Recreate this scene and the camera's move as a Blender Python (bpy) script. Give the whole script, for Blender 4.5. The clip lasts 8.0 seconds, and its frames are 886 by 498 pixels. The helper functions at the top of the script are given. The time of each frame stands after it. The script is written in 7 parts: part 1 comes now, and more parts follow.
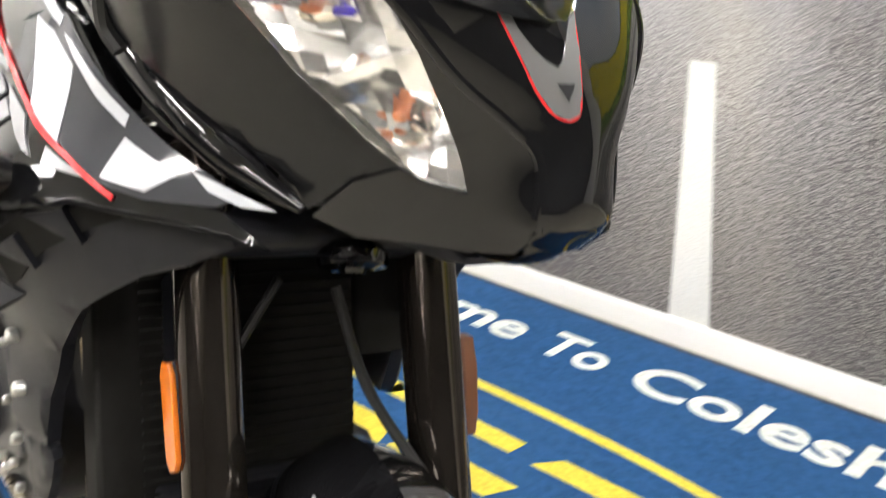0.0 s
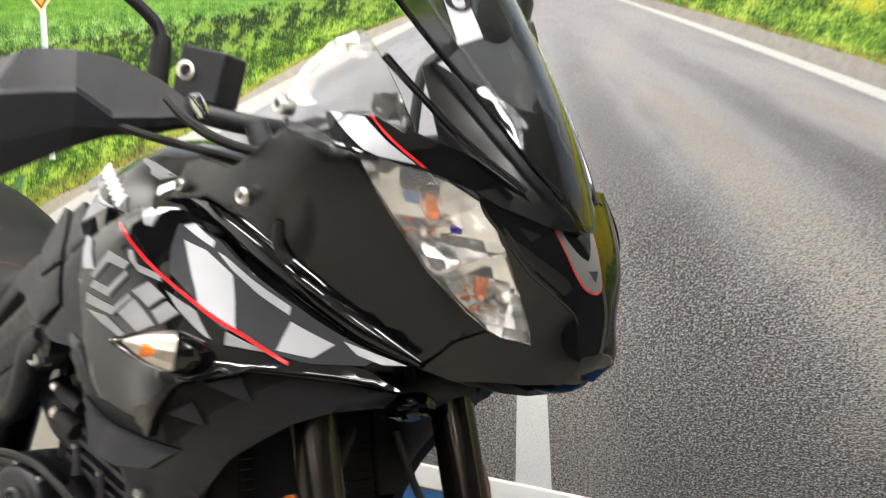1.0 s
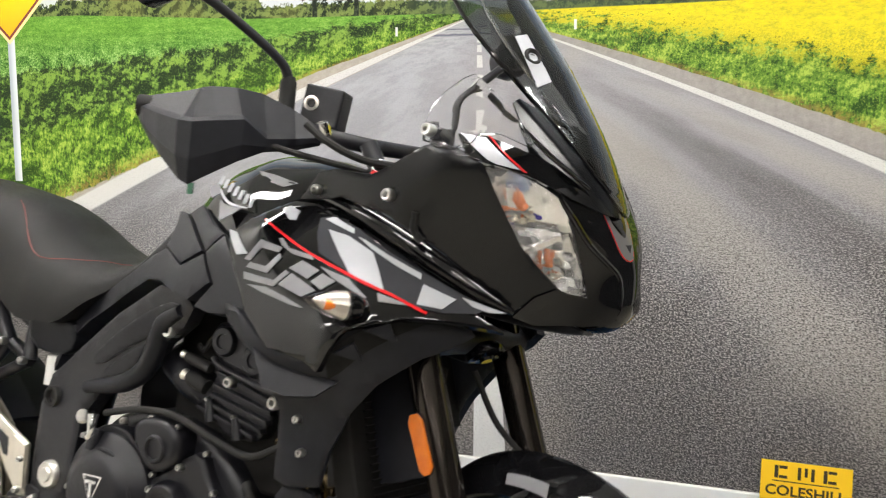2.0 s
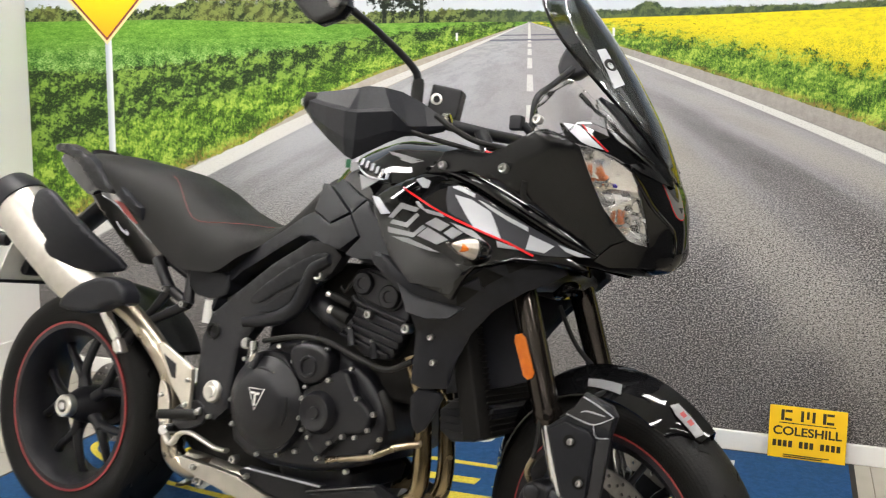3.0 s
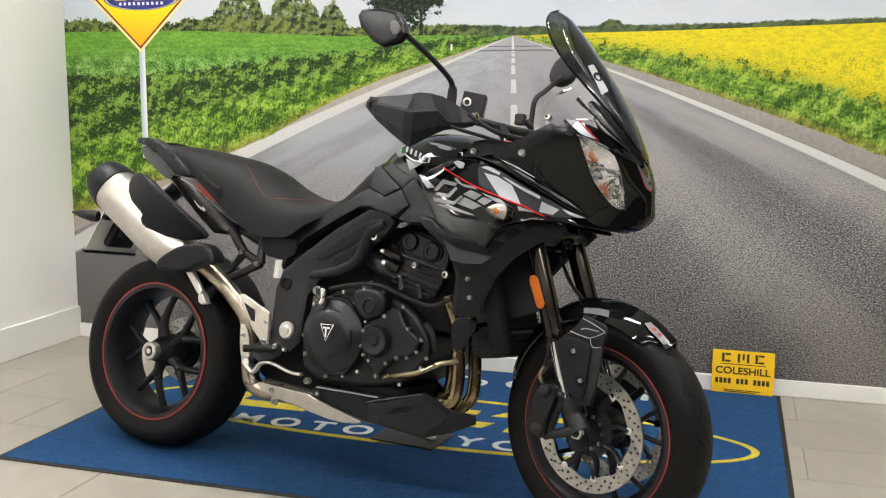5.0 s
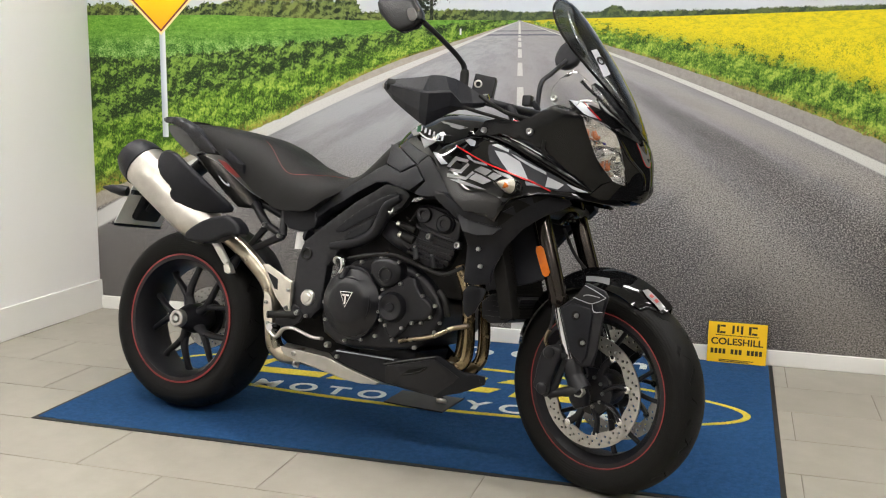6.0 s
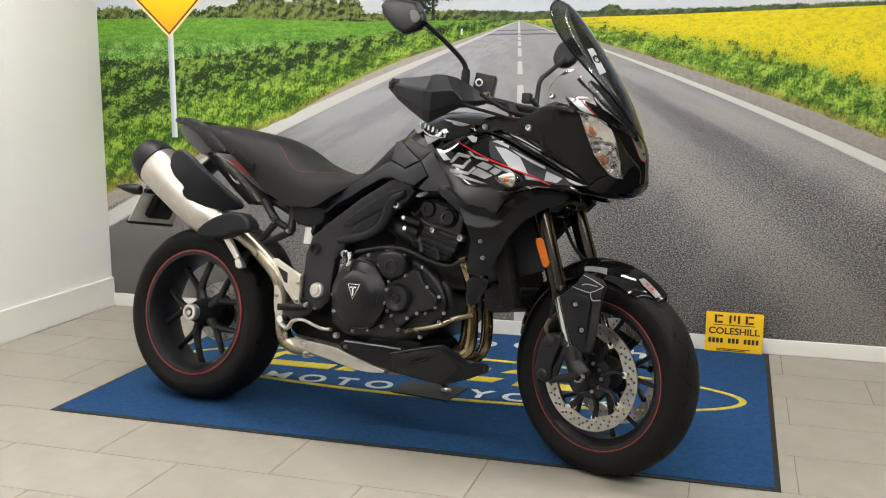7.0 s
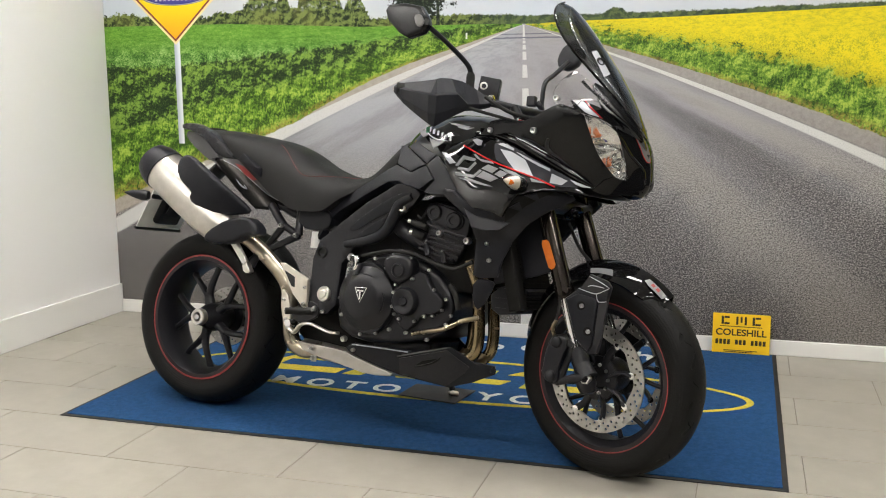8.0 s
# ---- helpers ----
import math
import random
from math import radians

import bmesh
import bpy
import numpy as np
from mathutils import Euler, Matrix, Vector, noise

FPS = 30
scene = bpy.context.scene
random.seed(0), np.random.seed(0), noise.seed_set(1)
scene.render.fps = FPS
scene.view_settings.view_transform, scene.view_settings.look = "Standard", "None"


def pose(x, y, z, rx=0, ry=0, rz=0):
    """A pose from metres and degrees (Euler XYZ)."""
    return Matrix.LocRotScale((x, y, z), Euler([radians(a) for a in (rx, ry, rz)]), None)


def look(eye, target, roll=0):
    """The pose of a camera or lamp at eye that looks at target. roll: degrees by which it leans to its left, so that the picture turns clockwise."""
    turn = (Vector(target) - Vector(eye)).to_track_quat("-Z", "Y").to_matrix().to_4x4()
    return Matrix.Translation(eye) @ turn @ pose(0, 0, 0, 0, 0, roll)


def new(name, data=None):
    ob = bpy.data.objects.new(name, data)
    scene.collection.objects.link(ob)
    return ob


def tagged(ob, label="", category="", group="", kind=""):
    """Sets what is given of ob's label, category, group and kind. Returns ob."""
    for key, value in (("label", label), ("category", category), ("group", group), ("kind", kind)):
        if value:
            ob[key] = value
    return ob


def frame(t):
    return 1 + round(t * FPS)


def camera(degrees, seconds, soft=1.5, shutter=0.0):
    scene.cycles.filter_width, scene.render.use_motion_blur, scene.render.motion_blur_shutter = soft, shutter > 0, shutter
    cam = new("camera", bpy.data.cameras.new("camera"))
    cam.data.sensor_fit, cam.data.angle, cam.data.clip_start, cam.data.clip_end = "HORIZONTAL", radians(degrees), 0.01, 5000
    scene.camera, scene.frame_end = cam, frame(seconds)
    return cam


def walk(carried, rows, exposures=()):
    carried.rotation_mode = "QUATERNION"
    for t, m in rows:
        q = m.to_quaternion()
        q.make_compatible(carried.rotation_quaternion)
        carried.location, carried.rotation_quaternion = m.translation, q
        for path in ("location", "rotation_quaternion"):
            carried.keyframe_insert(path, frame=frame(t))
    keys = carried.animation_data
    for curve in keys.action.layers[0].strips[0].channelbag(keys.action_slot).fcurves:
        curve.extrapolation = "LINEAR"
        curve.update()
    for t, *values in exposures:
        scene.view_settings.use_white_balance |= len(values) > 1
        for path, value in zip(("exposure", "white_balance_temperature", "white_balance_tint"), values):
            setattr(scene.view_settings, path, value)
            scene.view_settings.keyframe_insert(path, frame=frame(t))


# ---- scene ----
cam = camera(48.7, 8.0, soft=1.05, shutter=0.5)
PATH = [
    (0, (2.002, -0.058, 1.08), (0.718, 1.284, 0.338), -0.7),
    (0.5, (1.921, -0.228, 1.11), (0.916, 1.41, 0.556), 1.0),
    (1, (1.962, -0.496, 1.132), (1.027, 1.242, 0.804), 0.0),
    (1.2, (1.968, -0.605, 1.155), (1.073, 1.156, 0.843), -0.2),
    (2.3, (1.841, -1.134, 1.134), (1.19, 0.737, 0.857), 0.2),
    (2.5, (1.865, -1.245, 1.134), (1.193, 0.617, 0.848), -0.1),
    (3, (1.844, -1.494, 1.137), (1.168, 0.366, 0.848), 0.5),
    (3.5, (1.795, -1.732, 1.138), (1.167, 0.148, 0.868), 0.7),
    (4, (1.86, -1.95, 1.145), (1.233, -0.067, 0.896), 0.1),
    (4.2, (1.889, -1.993, 1.153), (1.252, -0.115, 0.896), -0.3),
    (5.5, (1.823, -2.311, 1.142), (1.295, -0.406, 0.833), 0.8),
    (6, (1.872, -2.388, 1.143), (1.307, -0.498, 0.815), 0.6),
    (6.5, (1.895, -2.453, 1.141), (1.325, -0.567, 0.802), 0.3),
    (7, (1.904, -2.496, 1.144), (1.332, -0.608, 0.813), 0.0),
    (7.5, (1.904, -2.509, 1.143), (1.33, -0.62, 0.823), -0.4),
    (8, (1.91, -2.508, 1.14), (1.324, -0.623, 0.819), -0.5),
]
LAMP = 34.0
EXPOSURE = [(0.0, 1.26), (0.5, 1.07), (1.2, 0.58), (2.5, 0.45), (3.5, 0.42), (4.2, 0.37), (5.5, 0.14), (8.0, 0.12)]
walk(cam, [(t, look(eye, target, roll)) for t, eye, target, roll in PATH], EXPOSURE)

# ---------------------------------------------------------------- light
world = bpy.data.worlds.new("world")
scene.world = world
world.use_nodes = True
world.node_tree.nodes["Background"].inputs[0].default_value = (0.75, 0.85, 1.0, 1)
world.node_tree.nodes["Background"].inputs[1].default_value = 0.3


# ---------------------------------------------------------------- node helpers
class Tree:
    """Short-hand for building a node tree out of arithmetic."""

    def __init__(self, name):
        self.material = bpy.data.materials.new(name)
        self.material.use_nodes = True
        self.nodes, self.links = self.material.node_tree.nodes, self.material.node_tree.links
        self.bsdf = self.nodes["Principled BSDF"]

    def put(self, socket, value):
        if isinstance(value, bpy.types.NodeSocket):
            self.links.new(value, socket)
        elif isinstance(value, (tuple, list)):
            socket.default_value = (*value, 1) if len(value) == 3 and len(socket.default_value) == 4 else value
        else:
            socket.default_value = value

    def math(self, op, a, b=0.0, c=0.0, clamp=False):
        n = self.nodes.new("ShaderNodeMath")
        n.operation, n.use_clamp = op, clamp
        for i, v in enumerate((a, b, c)):
            self.put(n.inputs[i], v)
        return n.outputs[0]

    def add(self, a, b): return self.math("ADD", a, b)
    def sub(self, a, b): return self.math("SUBTRACT", a, b)
    def mul(self, a, b): return self.math("MULTIPLY", a, b)
    def div(self, a, b): return self.math("DIVIDE", a, b)

    def step(self, v, lo, hi):
        """0 below lo, 1 above hi, smooth between."""
        n = self.nodes.new("ShaderNodeMapRange")
        n.interpolation_type = "SMOOTHSTEP"
        for i, x in enumerate((v, lo, hi, 0.0, 1.0)):
            self.put(n.inputs[i], x)
        return n.outputs[0]

    def map(self, v, lo, hi, a, b):
        n = self.nodes.new("ShaderNodeMapRange")
        for i, x in enumerate((v, lo, hi, a, b)):
            self.put(n.inputs[i], x)
        return n.outputs[0]

    def mix(self, f, a, b):
        n = self.nodes.new("ShaderNodeMix")
        n.data_type = "RGBA"
        self.put(n.inputs[0], f), self.put(n.inputs[6], a), self.put(n.inputs[7], b)
        return n.outputs[2]

    def place(self):
        return self.nodes.new("ShaderNodeTexCoord").outputs["Object"]

    def xyz(self, v):
        n = self.nodes.new("ShaderNodeSeparateXYZ")
        self.put(n.inputs[0], v)
        return n.outputs

    def vec(self, x, y, z=0.0):
        n = self.nodes.new("ShaderNodeCombineXYZ")
        for i, v in enumerate((x, y, z)):
            self.put(n.inputs[i], v)
        return n.outputs[0]

    def noise(self, where, scale, detail=3.0, rough=0.55, out=0):
        n = self.nodes.new("ShaderNodeTexNoise")
        self.put(n.inputs["Vector"], where)
        n.inputs["Scale"].default_value, n.inputs["Detail"].default_value, n.inputs["Roughness"].default_value = scale, detail, rough
        return n.outputs[out]

    def bump(self, height, strength, distance):
        n = self.nodes.new("ShaderNodeBump")
        n.inputs["Strength"].default_value, n.inputs["Distance"].default_value = strength, distance
        self.put(n.inputs["Height"], height)
        self.links.new(n.outputs[0], self.bsdf.inputs["Normal"])

    def set(self, **kw):
        for k, v in kw.items():
            self.put(self.bsdf.inputs[k.replace("_", " ")], v)
        return self


def surface(name, a, b, rough=(0.4, 0.55), scale=30.0, metal=0.0, grain=0.0, grain_scale=400.0, coat=0.0, stain=3.0, shine=0.5):
    """A material between the colours a and b, mottled at two scales, with fine relief."""
    t = Tree(name)
    p = t.place()
    small, large = t.noise(p, scale, 4), t.noise(p, stain, 3)
    f = t.math("MULTIPLY_ADD", small, 0.6, t.mul(large, 0.4))
    t.set(Base_Color=t.mix(t.step(f, 0.3, 0.7), a, b), Metallic=metal, Roughness=t.map(large, 0.3, 0.7, *rough), Specular_IOR_Level=shine)
    if coat:
        t.set(Coat_Weight=coat, Coat_Roughness=0.03)
    if grain:
        t.bump(t.noise(p, grain_scale, 2), 0.5, grain)
    return t.material


# ---------------------------------------------------------------- shapes
def steady_shading(me, angle):
    """Corner normals weighted by face area, so that large faces stay flat beside their rounded edges."""
    n, m = len(me.polygons), len(me.loops)
    area, nor = np.empty(n), np.empty(n * 3)
    me.polygons.foreach_get("area", area)
    me.polygons.foreach_get("normal", nor)
    nor = nor.reshape(n, 3)
    if n < 5 or area.max() < 6 * np.median(area):
        return
    total, vert = np.empty(n, int), np.empty(m, int)
    me.polygons.foreach_get("loop_total", total)
    me.loops.foreach_get("vertex_index", vert)
    face = np.repeat(np.arange(n), total)
    around = {}
    for v, f in zip(vert.tolist(), face.tolist()):
        around.setdefault(v, []).append(f)
    limit = math.cos(radians(max(angle, 1) + 12))
    out = np.empty((m, 3))
    for i, (v, f) in enumerate(zip(vert.tolist(), face.tolist())):
        k = np.array(around[v])
        k = k[nor[k] @ nor[f] > limit]
        out[i] = (nor[k] * area[k, None]).sum(0)
    out /= np.maximum(np.linalg.norm(out, axis=1), 1e-9)[:, None]
    me.normals_split_custom_set(out.tolist())


def laid_shading(me, lay):
    """Panels take their shading from the smooth surface that they are laid on."""
    out = np.empty(len(me.loops) * 3)
    me.corner_normals.foreach_get("vector", out)
    out = out.reshape(-1, 3)
    known = (lay ** 2).sum(1) > 0.5
    for f in me.polygons:
        for i in f.loop_indices:
            v = me.loops[i].vertex_index
            if known[v] and abs(float(lay[v] @ np.array(f.normal))) > 0.6:
                out[i] = lay[v] * math.copysign(1.0, float(lay[v] @ np.array(f.normal)))
    me.normals_split_custom_set(out.tolist())


def part(name, bm, material, parent, label="", angle=35):
    """Links a bmesh as one mesh object under a thing or a part."""
    bmesh.ops.recalc_face_normals(bm, faces=bm.faces)
    layer = bm.verts.layers.float_vector.get("lay")
    lay = np.array([tuple(v[layer]) for v in bm.verts]) if layer else None
    if layer:
        bm.verts.layers.float_vector.remove(layer)
    me = bpy.data.meshes.new(name)
    bm.to_mesh(me)
    bm.free()
    me.materials.append(material)
    me.shade_smooth()
    me.set_sharp_from_angle(angle=radians(angle))
    if len(me.polygons) < 4000:
        steady_shading(me, angle)
    if lay is not None and angle > 10:
        laid_shading(me, lay)
    ob = new(name, me)
    if parent is not None:
        ob.parent = parent
    return tagged(ob, label)


def box(bm, lo, hi, bevel=0.0, m=None):
    made = bmesh.ops.create_cube(bm, size=1.0)["verts"]
    lo, hi = Vector(lo), Vector(hi)
    for v in made:
        v.co = Vector([lo[i] + (hi[i] - lo[i]) * (v.co[i] + 0.5) for i in range(3)])
    if m is not None:
        bmesh.ops.transform(bm, matrix=m, verts=made)
    if bevel:
        edges = list({e for v in made for e in v.link_edges})
        bmesh.ops.bevel(bm, geom=edges, offset=bevel, segments=2, affect="EDGES", profile=0.5, clamp_overlap=True)
    return bm


def solid(lo, hi, bevel=0.0, m=None):
    return box(bmesh.new(), lo, hi, bevel, m)


def frame_along(d):
    d = d.normalized()
    side = d.cross(Vector((0, 0, 1)) if abs(d.z) < 0.95 else Vector((0, 1, 0))).normalized()
    return side, side.cross(d)


def glide(points, steps):
    """A smooth curve through the points."""
    p = [Vector(q) for q in points]
    if len(p) < 3:
        return p
    p = [p[0] * 2 - p[1]] + p + [p[-1] * 2 - p[-2]]
    out = []
    for i in range(1, len(p) - 2):
        for k in range(steps):
            t = k / steps
            out.append(0.5 * (2 * p[i] + (p[i + 1] - p[i - 1]) * t + (2 * p[i - 1] - 5 * p[i] + 4 * p[i + 1] - p[i + 2]) * t * t
                              + (3 * p[i] - 3 * p[i + 1] + p[i + 2] - p[i - 1]) * t ** 3))
    return out + [p[-2]]


def tube(points, r, n=10, steps=6, bm=None, squash=1.0, ends=None):
    """A round bar along a smooth curve; r is one radius or one for each point."""
    bm = bm or bmesh.new()
    path = glide(points, steps)
    last = None
    side = None
    for i, c in enumerate(path):
        d = (path[min(i + 1, len(path) - 1)] - path[max(i - 1, 0)]).normalized()
        if side is None:
            side = frame_along(d)[0]
        side = (side - d * side.dot(d)).normalized()
        up = side.cross(d)
        k = i / (len(path) - 1)
        if isinstance(r, (tuple, list)):
            f = k * (len(r) - 1)
            j = min(int(f), len(r) - 2)
            q = r[j] + (r[j + 1] - r[j]) * (f - j)
        else:
            q = r
        ring = [bm.verts.new(c + side * q * math.cos(a) + up * q * squash * math.sin(a)) for a in (2 * math.pi * j / n for j in range(n))]
        if last:
            for j in range(n):
                bm.faces.new((last[j], last[(j + 1) % n], ring[(j + 1) % n], ring[j]))
        else:
            bm.faces.new(ring[::-1])
        last = ring
    bm.faces.new(last)
    return bm


def turned(profile, at, axis, n=32, bm=None, close=True):
    """A body of revolution: profile of (radius, distance along the axis)."""
    bm = bm or bmesh.new()
    at, axis = Vector(at), Vector(axis).normalized()
    side, up = frame_along(axis)
    rows = []
    for r, h in profile:
        if r < 1e-5:
            rows.append([bm.verts.new(at + axis * h)])
        else:
            rows.append([bm.verts.new(at + axis * h + (side * math.cos(a) + up * math.sin(a)) * r) for a in (2 * math.pi * j / n for j in range(n))])
    for a, b in zip(rows, rows[1:]):
        for j in range(n):
            q = [a[j % len(a)], a[(j + 1) % len(a)], b[(j + 1) % len(b)], b[j % len(b)]]
            q = list(dict.fromkeys(q))
            if len(q) > 2:
                bm.faces.new(q)
    if close:
        for row in (rows[0], rows[-1]):
            if len(row) > 2:
                bm.faces.new(row)
    return bm


def hoop(profile, at, axis, n=64, bm=None):
    """A ring of revolution whose profile is a closed loop of (radius, distance along the axis)."""
    return turned(list(profile) + [profile[0]], at, axis, n, bm, close=False)


def cut_corners(points, times):
    """Rounds the corners of a closed outline."""
    p = [Vector(q) for q in points]
    for _ in range(times):
        q = []
        for a, b in zip(p, p[1:] + p[:1]):
            q += [a * 0.75 + b * 0.25, a * 0.25 + b * 0.75]
        p = q
    return p


def slab(outline, y0, y1, bevel=0.004, rounded=0, bm=None, m=None):
    """A plate whose outline stands in the x-z plane, from y0 to y1."""
    bm = bm or bmesh.new()
    ring = [bm.verts.new((p[0], y0, p[1])) for p in cut_corners(outline, rounded)]
    face = bm.faces.new(ring)
    made = bmesh.ops.extrude_face_region(bm, geom=[face])["geom"]
    far = [v for v in made if isinstance(v, bmesh.types.BMVert)]
    for v in far:
        v.co.y = y1
    if bevel:
        edges = [e for e in bm.edges if all(v in ring for v in e.verts) or all(v in far for v in e.verts)]
        bmesh.ops.bevel(bm, geom=edges, offset=bevel, segments=2, affect="EDGES", profile=0.5, clamp_overlap=True)
    if m is not None:
        bmesh.ops.transform(bm, matrix=m, verts=bm.verts)
    return bm


def shell(outline, where, thick=0.004, roll=0.006, step=0.02, rounded=1, lift=0.0, bm=None):
    """A panel: an outline in the plane of (u, v), laid on the surface where(u, v), with rolled edges and some thickness."""
    bm = bm or bmesh.new()
    layer = bm.verts.layers.float_vector.get("lay") or bm.verts.layers.float_vector.new("lay")
    pts = cut_corners(outline, rounded)
    flat = bmesh.new()
    flat.faces.new([flat.verts.new((p[0], p[1], 0)) for p in pts])
    if roll:
        bmesh.ops.recalc_face_normals(flat, faces=flat.faces)
        for k in (0.12, 0.28, 0.6):
            trial = flat.copy()
            trial.faces.ensure_lookup_table()
            main = max(trial.faces, key=lambda f: f.calc_area())
            sign, before = main.normal.z, main.calc_area()
            bmesh.ops.inset_region(trial, faces=[main], thickness=roll * k, use_even_offset=True)
            trial.normal_update()
            spread = sum(f.calc_area() for f in trial.faces)
            if any(f.normal.z * sign < 0.9 for f in trial.faces) or abs(spread - sum(f.calc_area() for f in flat.faces)) > 1e-5 * spread:
                trial.free()
                break
            flat.free()
            flat = trial
    bmesh.ops.triangulate(flat, faces=flat.faces)
    lo = [min(p[i] for p in pts) for i in (0, 1)]
    hi = [max(p[i] for p in pts) for i in (0, 1)]
    for i in (0, 1):
        n = int((hi[i] - lo[i]) / step)
        for k in range(1, n + 1):
            co = [0, 0, 0]
            co[i] = lo[i] + (hi[i] - lo[i]) * k / (n + 1)
            bmesh.ops.bisect_plane(flat, geom=flat.verts[:] + flat.edges[:] + flat.faces[:], plane_co=co, plane_no=[1.0 * (j == i) for j in range(3)], dist=1e-5)
    bmesh.ops.remove_doubles(flat, verts=flat.verts, dist=1e-5)
    seg = [(np.array(a[:2]), np.array(b[:2])) for a, b in zip(pts, pts[1:] + pts[:1])]
    a = np.array([s[0] for s in seg])
    d = np.array([s[1] - s[0] for s in seg])
    top, low = {}, {}
    flat.verts.ensure_lookup_table()
    for v in flat.verts:
        q = np.array(v.co[:2])
        t = np.clip(((q - a) * d).sum(1) / np.maximum((d * d).sum(1), 1e-12), 0, 1)
        gap = np.sqrt((((a + d * t[:, None]) - q) ** 2).sum(1).min())
        k = 1 - min(gap / roll, 1) if roll else 0
        drop = roll * (1 - math.sqrt(max(0, 1 - k * k))) * 0.8
        c = where(*v.co[:2])
        e = 0.004
        du = where(v.co.x + e, v.co.y) - where(v.co.x - e, v.co.y)
        dv = where(v.co.x, v.co.y + e) - where(v.co.x, v.co.y - e)
        nor = du.cross(dv).normalized()
        top[v] = bm.verts.new(c + nor * (lift - drop))
        low[v] = bm.verts.new(c + nor * (lift - drop - thick))
        if k < 0.01:
            top[v][layer] = nor
    for f in flat.faces:
        bm.faces.new([top[v] for v in f.verts])
        bm.faces.new([low[v] for v in reversed(f.verts)])
    for e in flat.edges:
        if len(e.link_faces) == 1:
            v, w = e.verts
            bm.faces.new((top[v], top[w], low[w], low[v]))
    flat.free()
    return bm


def drawn_in(things, table):
    """Draws the front of the body over towards the machine's left, the more the further forward: table of (x, shift)."""
    every = {o for top in things for o in (top, *top.children_recursive)}
    seen = set()
    for o in every:
        if o.name.startswith("bolt"):
            s = ramp(o.location.x, table)
            o.location += Vector((-0.26 * s, s, -0.18 * s))
        elif o.data.name not in seen:
            seen.add(o.data.name)
            for v in o.data.vertices:
                s = ramp(v.co.x, table)
                v.co += Vector((-0.26 * s, s, -0.18 * s))
            o.data.update()


def mirrored(ob, parent=None):
    """The same part on the other side of the machine."""
    bm = bmesh.new()
    bm.from_mesh(ob.data)
    bmesh.ops.transform(bm, matrix=SWAP, verts=bm.verts)
    bmesh.ops.reverse_faces(bm, faces=bm.faces)
    twin = part(ob.name.split(".")[0], bm, ob.data.materials[0], parent or ob.parent, ob.get("label", ""))
    return twin


def lettering(words, lo, hi, m, material, parent, depth=0.001, name="letter", label=""):
    """Raised letters that fill the rectangle lo to hi in the plane of m, each one a part."""
    curve = bpy.data.curves.new(name, "FONT")
    curve.body, curve.extrude, curve.offset = words, depth, 0.024
    ob = new(name, curve)
    bpy.context.view_layer.update()
    me = bpy.data.meshes.new_from_object(ob.evaluated_get(bpy.context.evaluated_depsgraph_get()))
    bpy.data.objects.remove(ob)
    whole = bmesh.new()
    whole.from_mesh(me)
    bpy.data.meshes.remove(me)
    bmesh.ops.remove_doubles(whole, verts=whole.verts, dist=1e-5)
    islands, seen = [], set()
    for v in whole.verts:
        if v not in seen:
            seen.add(v)
            heap, island = [v], []
            while heap:
                w = heap.pop()
                island.append(w)
                fresh = [e.other_vert(w) for e in w.link_edges if e.other_vert(w) not in seen]
                seen.update(fresh)
                heap += fresh
            islands.append([min(w.co.x for w in island), max(w.co.x for w in island), island])
    islands.sort(key=lambda i: i[0])
    signs = []
    for i in islands:
        if signs and i[1] <= signs[-1][1] + 1e-3:
            signs[-1][2].extend(i[2])
        else:
            signs.append(i)
    made = []
    for _, _, group in signs:
        bm = bmesh.new()
        twin = {v: bm.verts.new(v.co) for v in group}
        for f in whole.faces:
            if f.verts[0] in twin:
                bm.faces.new([twin[v] for v in f.verts])
        made.append(bm)
    whole.free()
    every = [v.co.copy() for bm in made for v in bm.verts]
    a = [min(c[i] for c in every) for i in (0, 1)]
    b = [max(c[i] for c in every) for i in (0, 1)]
    for bm in made:
        for v in bm.verts:
            v.co = Vector((lo[0] + (v.co.x - a[0]) / (b[0] - a[0]) * (hi[0] - lo[0]), lo[1] + (v.co.y - a[1]) / (b[1] - a[1]) * (hi[1] - lo[1]), v.co.z))
        bmesh.ops.transform(bm, matrix=m, verts=bm.verts)
        part(name, bm, material, parent, label)


def ramp(v, pairs):
    """Straight lines between the pairs (v, value)."""
    if v <= pairs[0][0]:
        return pairs[0][1]
    for (a, p), (b, q) in zip(pairs, pairs[1:]):
        if v <= b:
            return p + (q - p) * (v - a) / (b - a)
    return pairs[-1][1]


# ---------------------------------------------------------------- the showroom
WEST, NORTH, EAST, SOUTH, HIGH = -1.224, 1.83, 5.2, -6.0, 2.62


def plain_white(name, tone=(0.78, 0.77, 0.74)):
    t = Tree(name)
    p = t.place()
    big, fine = t.noise(p, 1.3, 4), t.noise(p, 220, 3)
    scuff = t.step(t.noise(p, 9, 5, 0.7), 0.66, 0.78)
    base = t.mix(t.mul(big, 0.5), tone, [c * 0.93 for c in tone])
    t.set(Base_Color=t.mix(t.mul(scuff, 0.12), base, (0.42, 0.38, 0.33)), Roughness=0.6)
    t.bump(fine, 0.25, 0.0006)
    return t.material


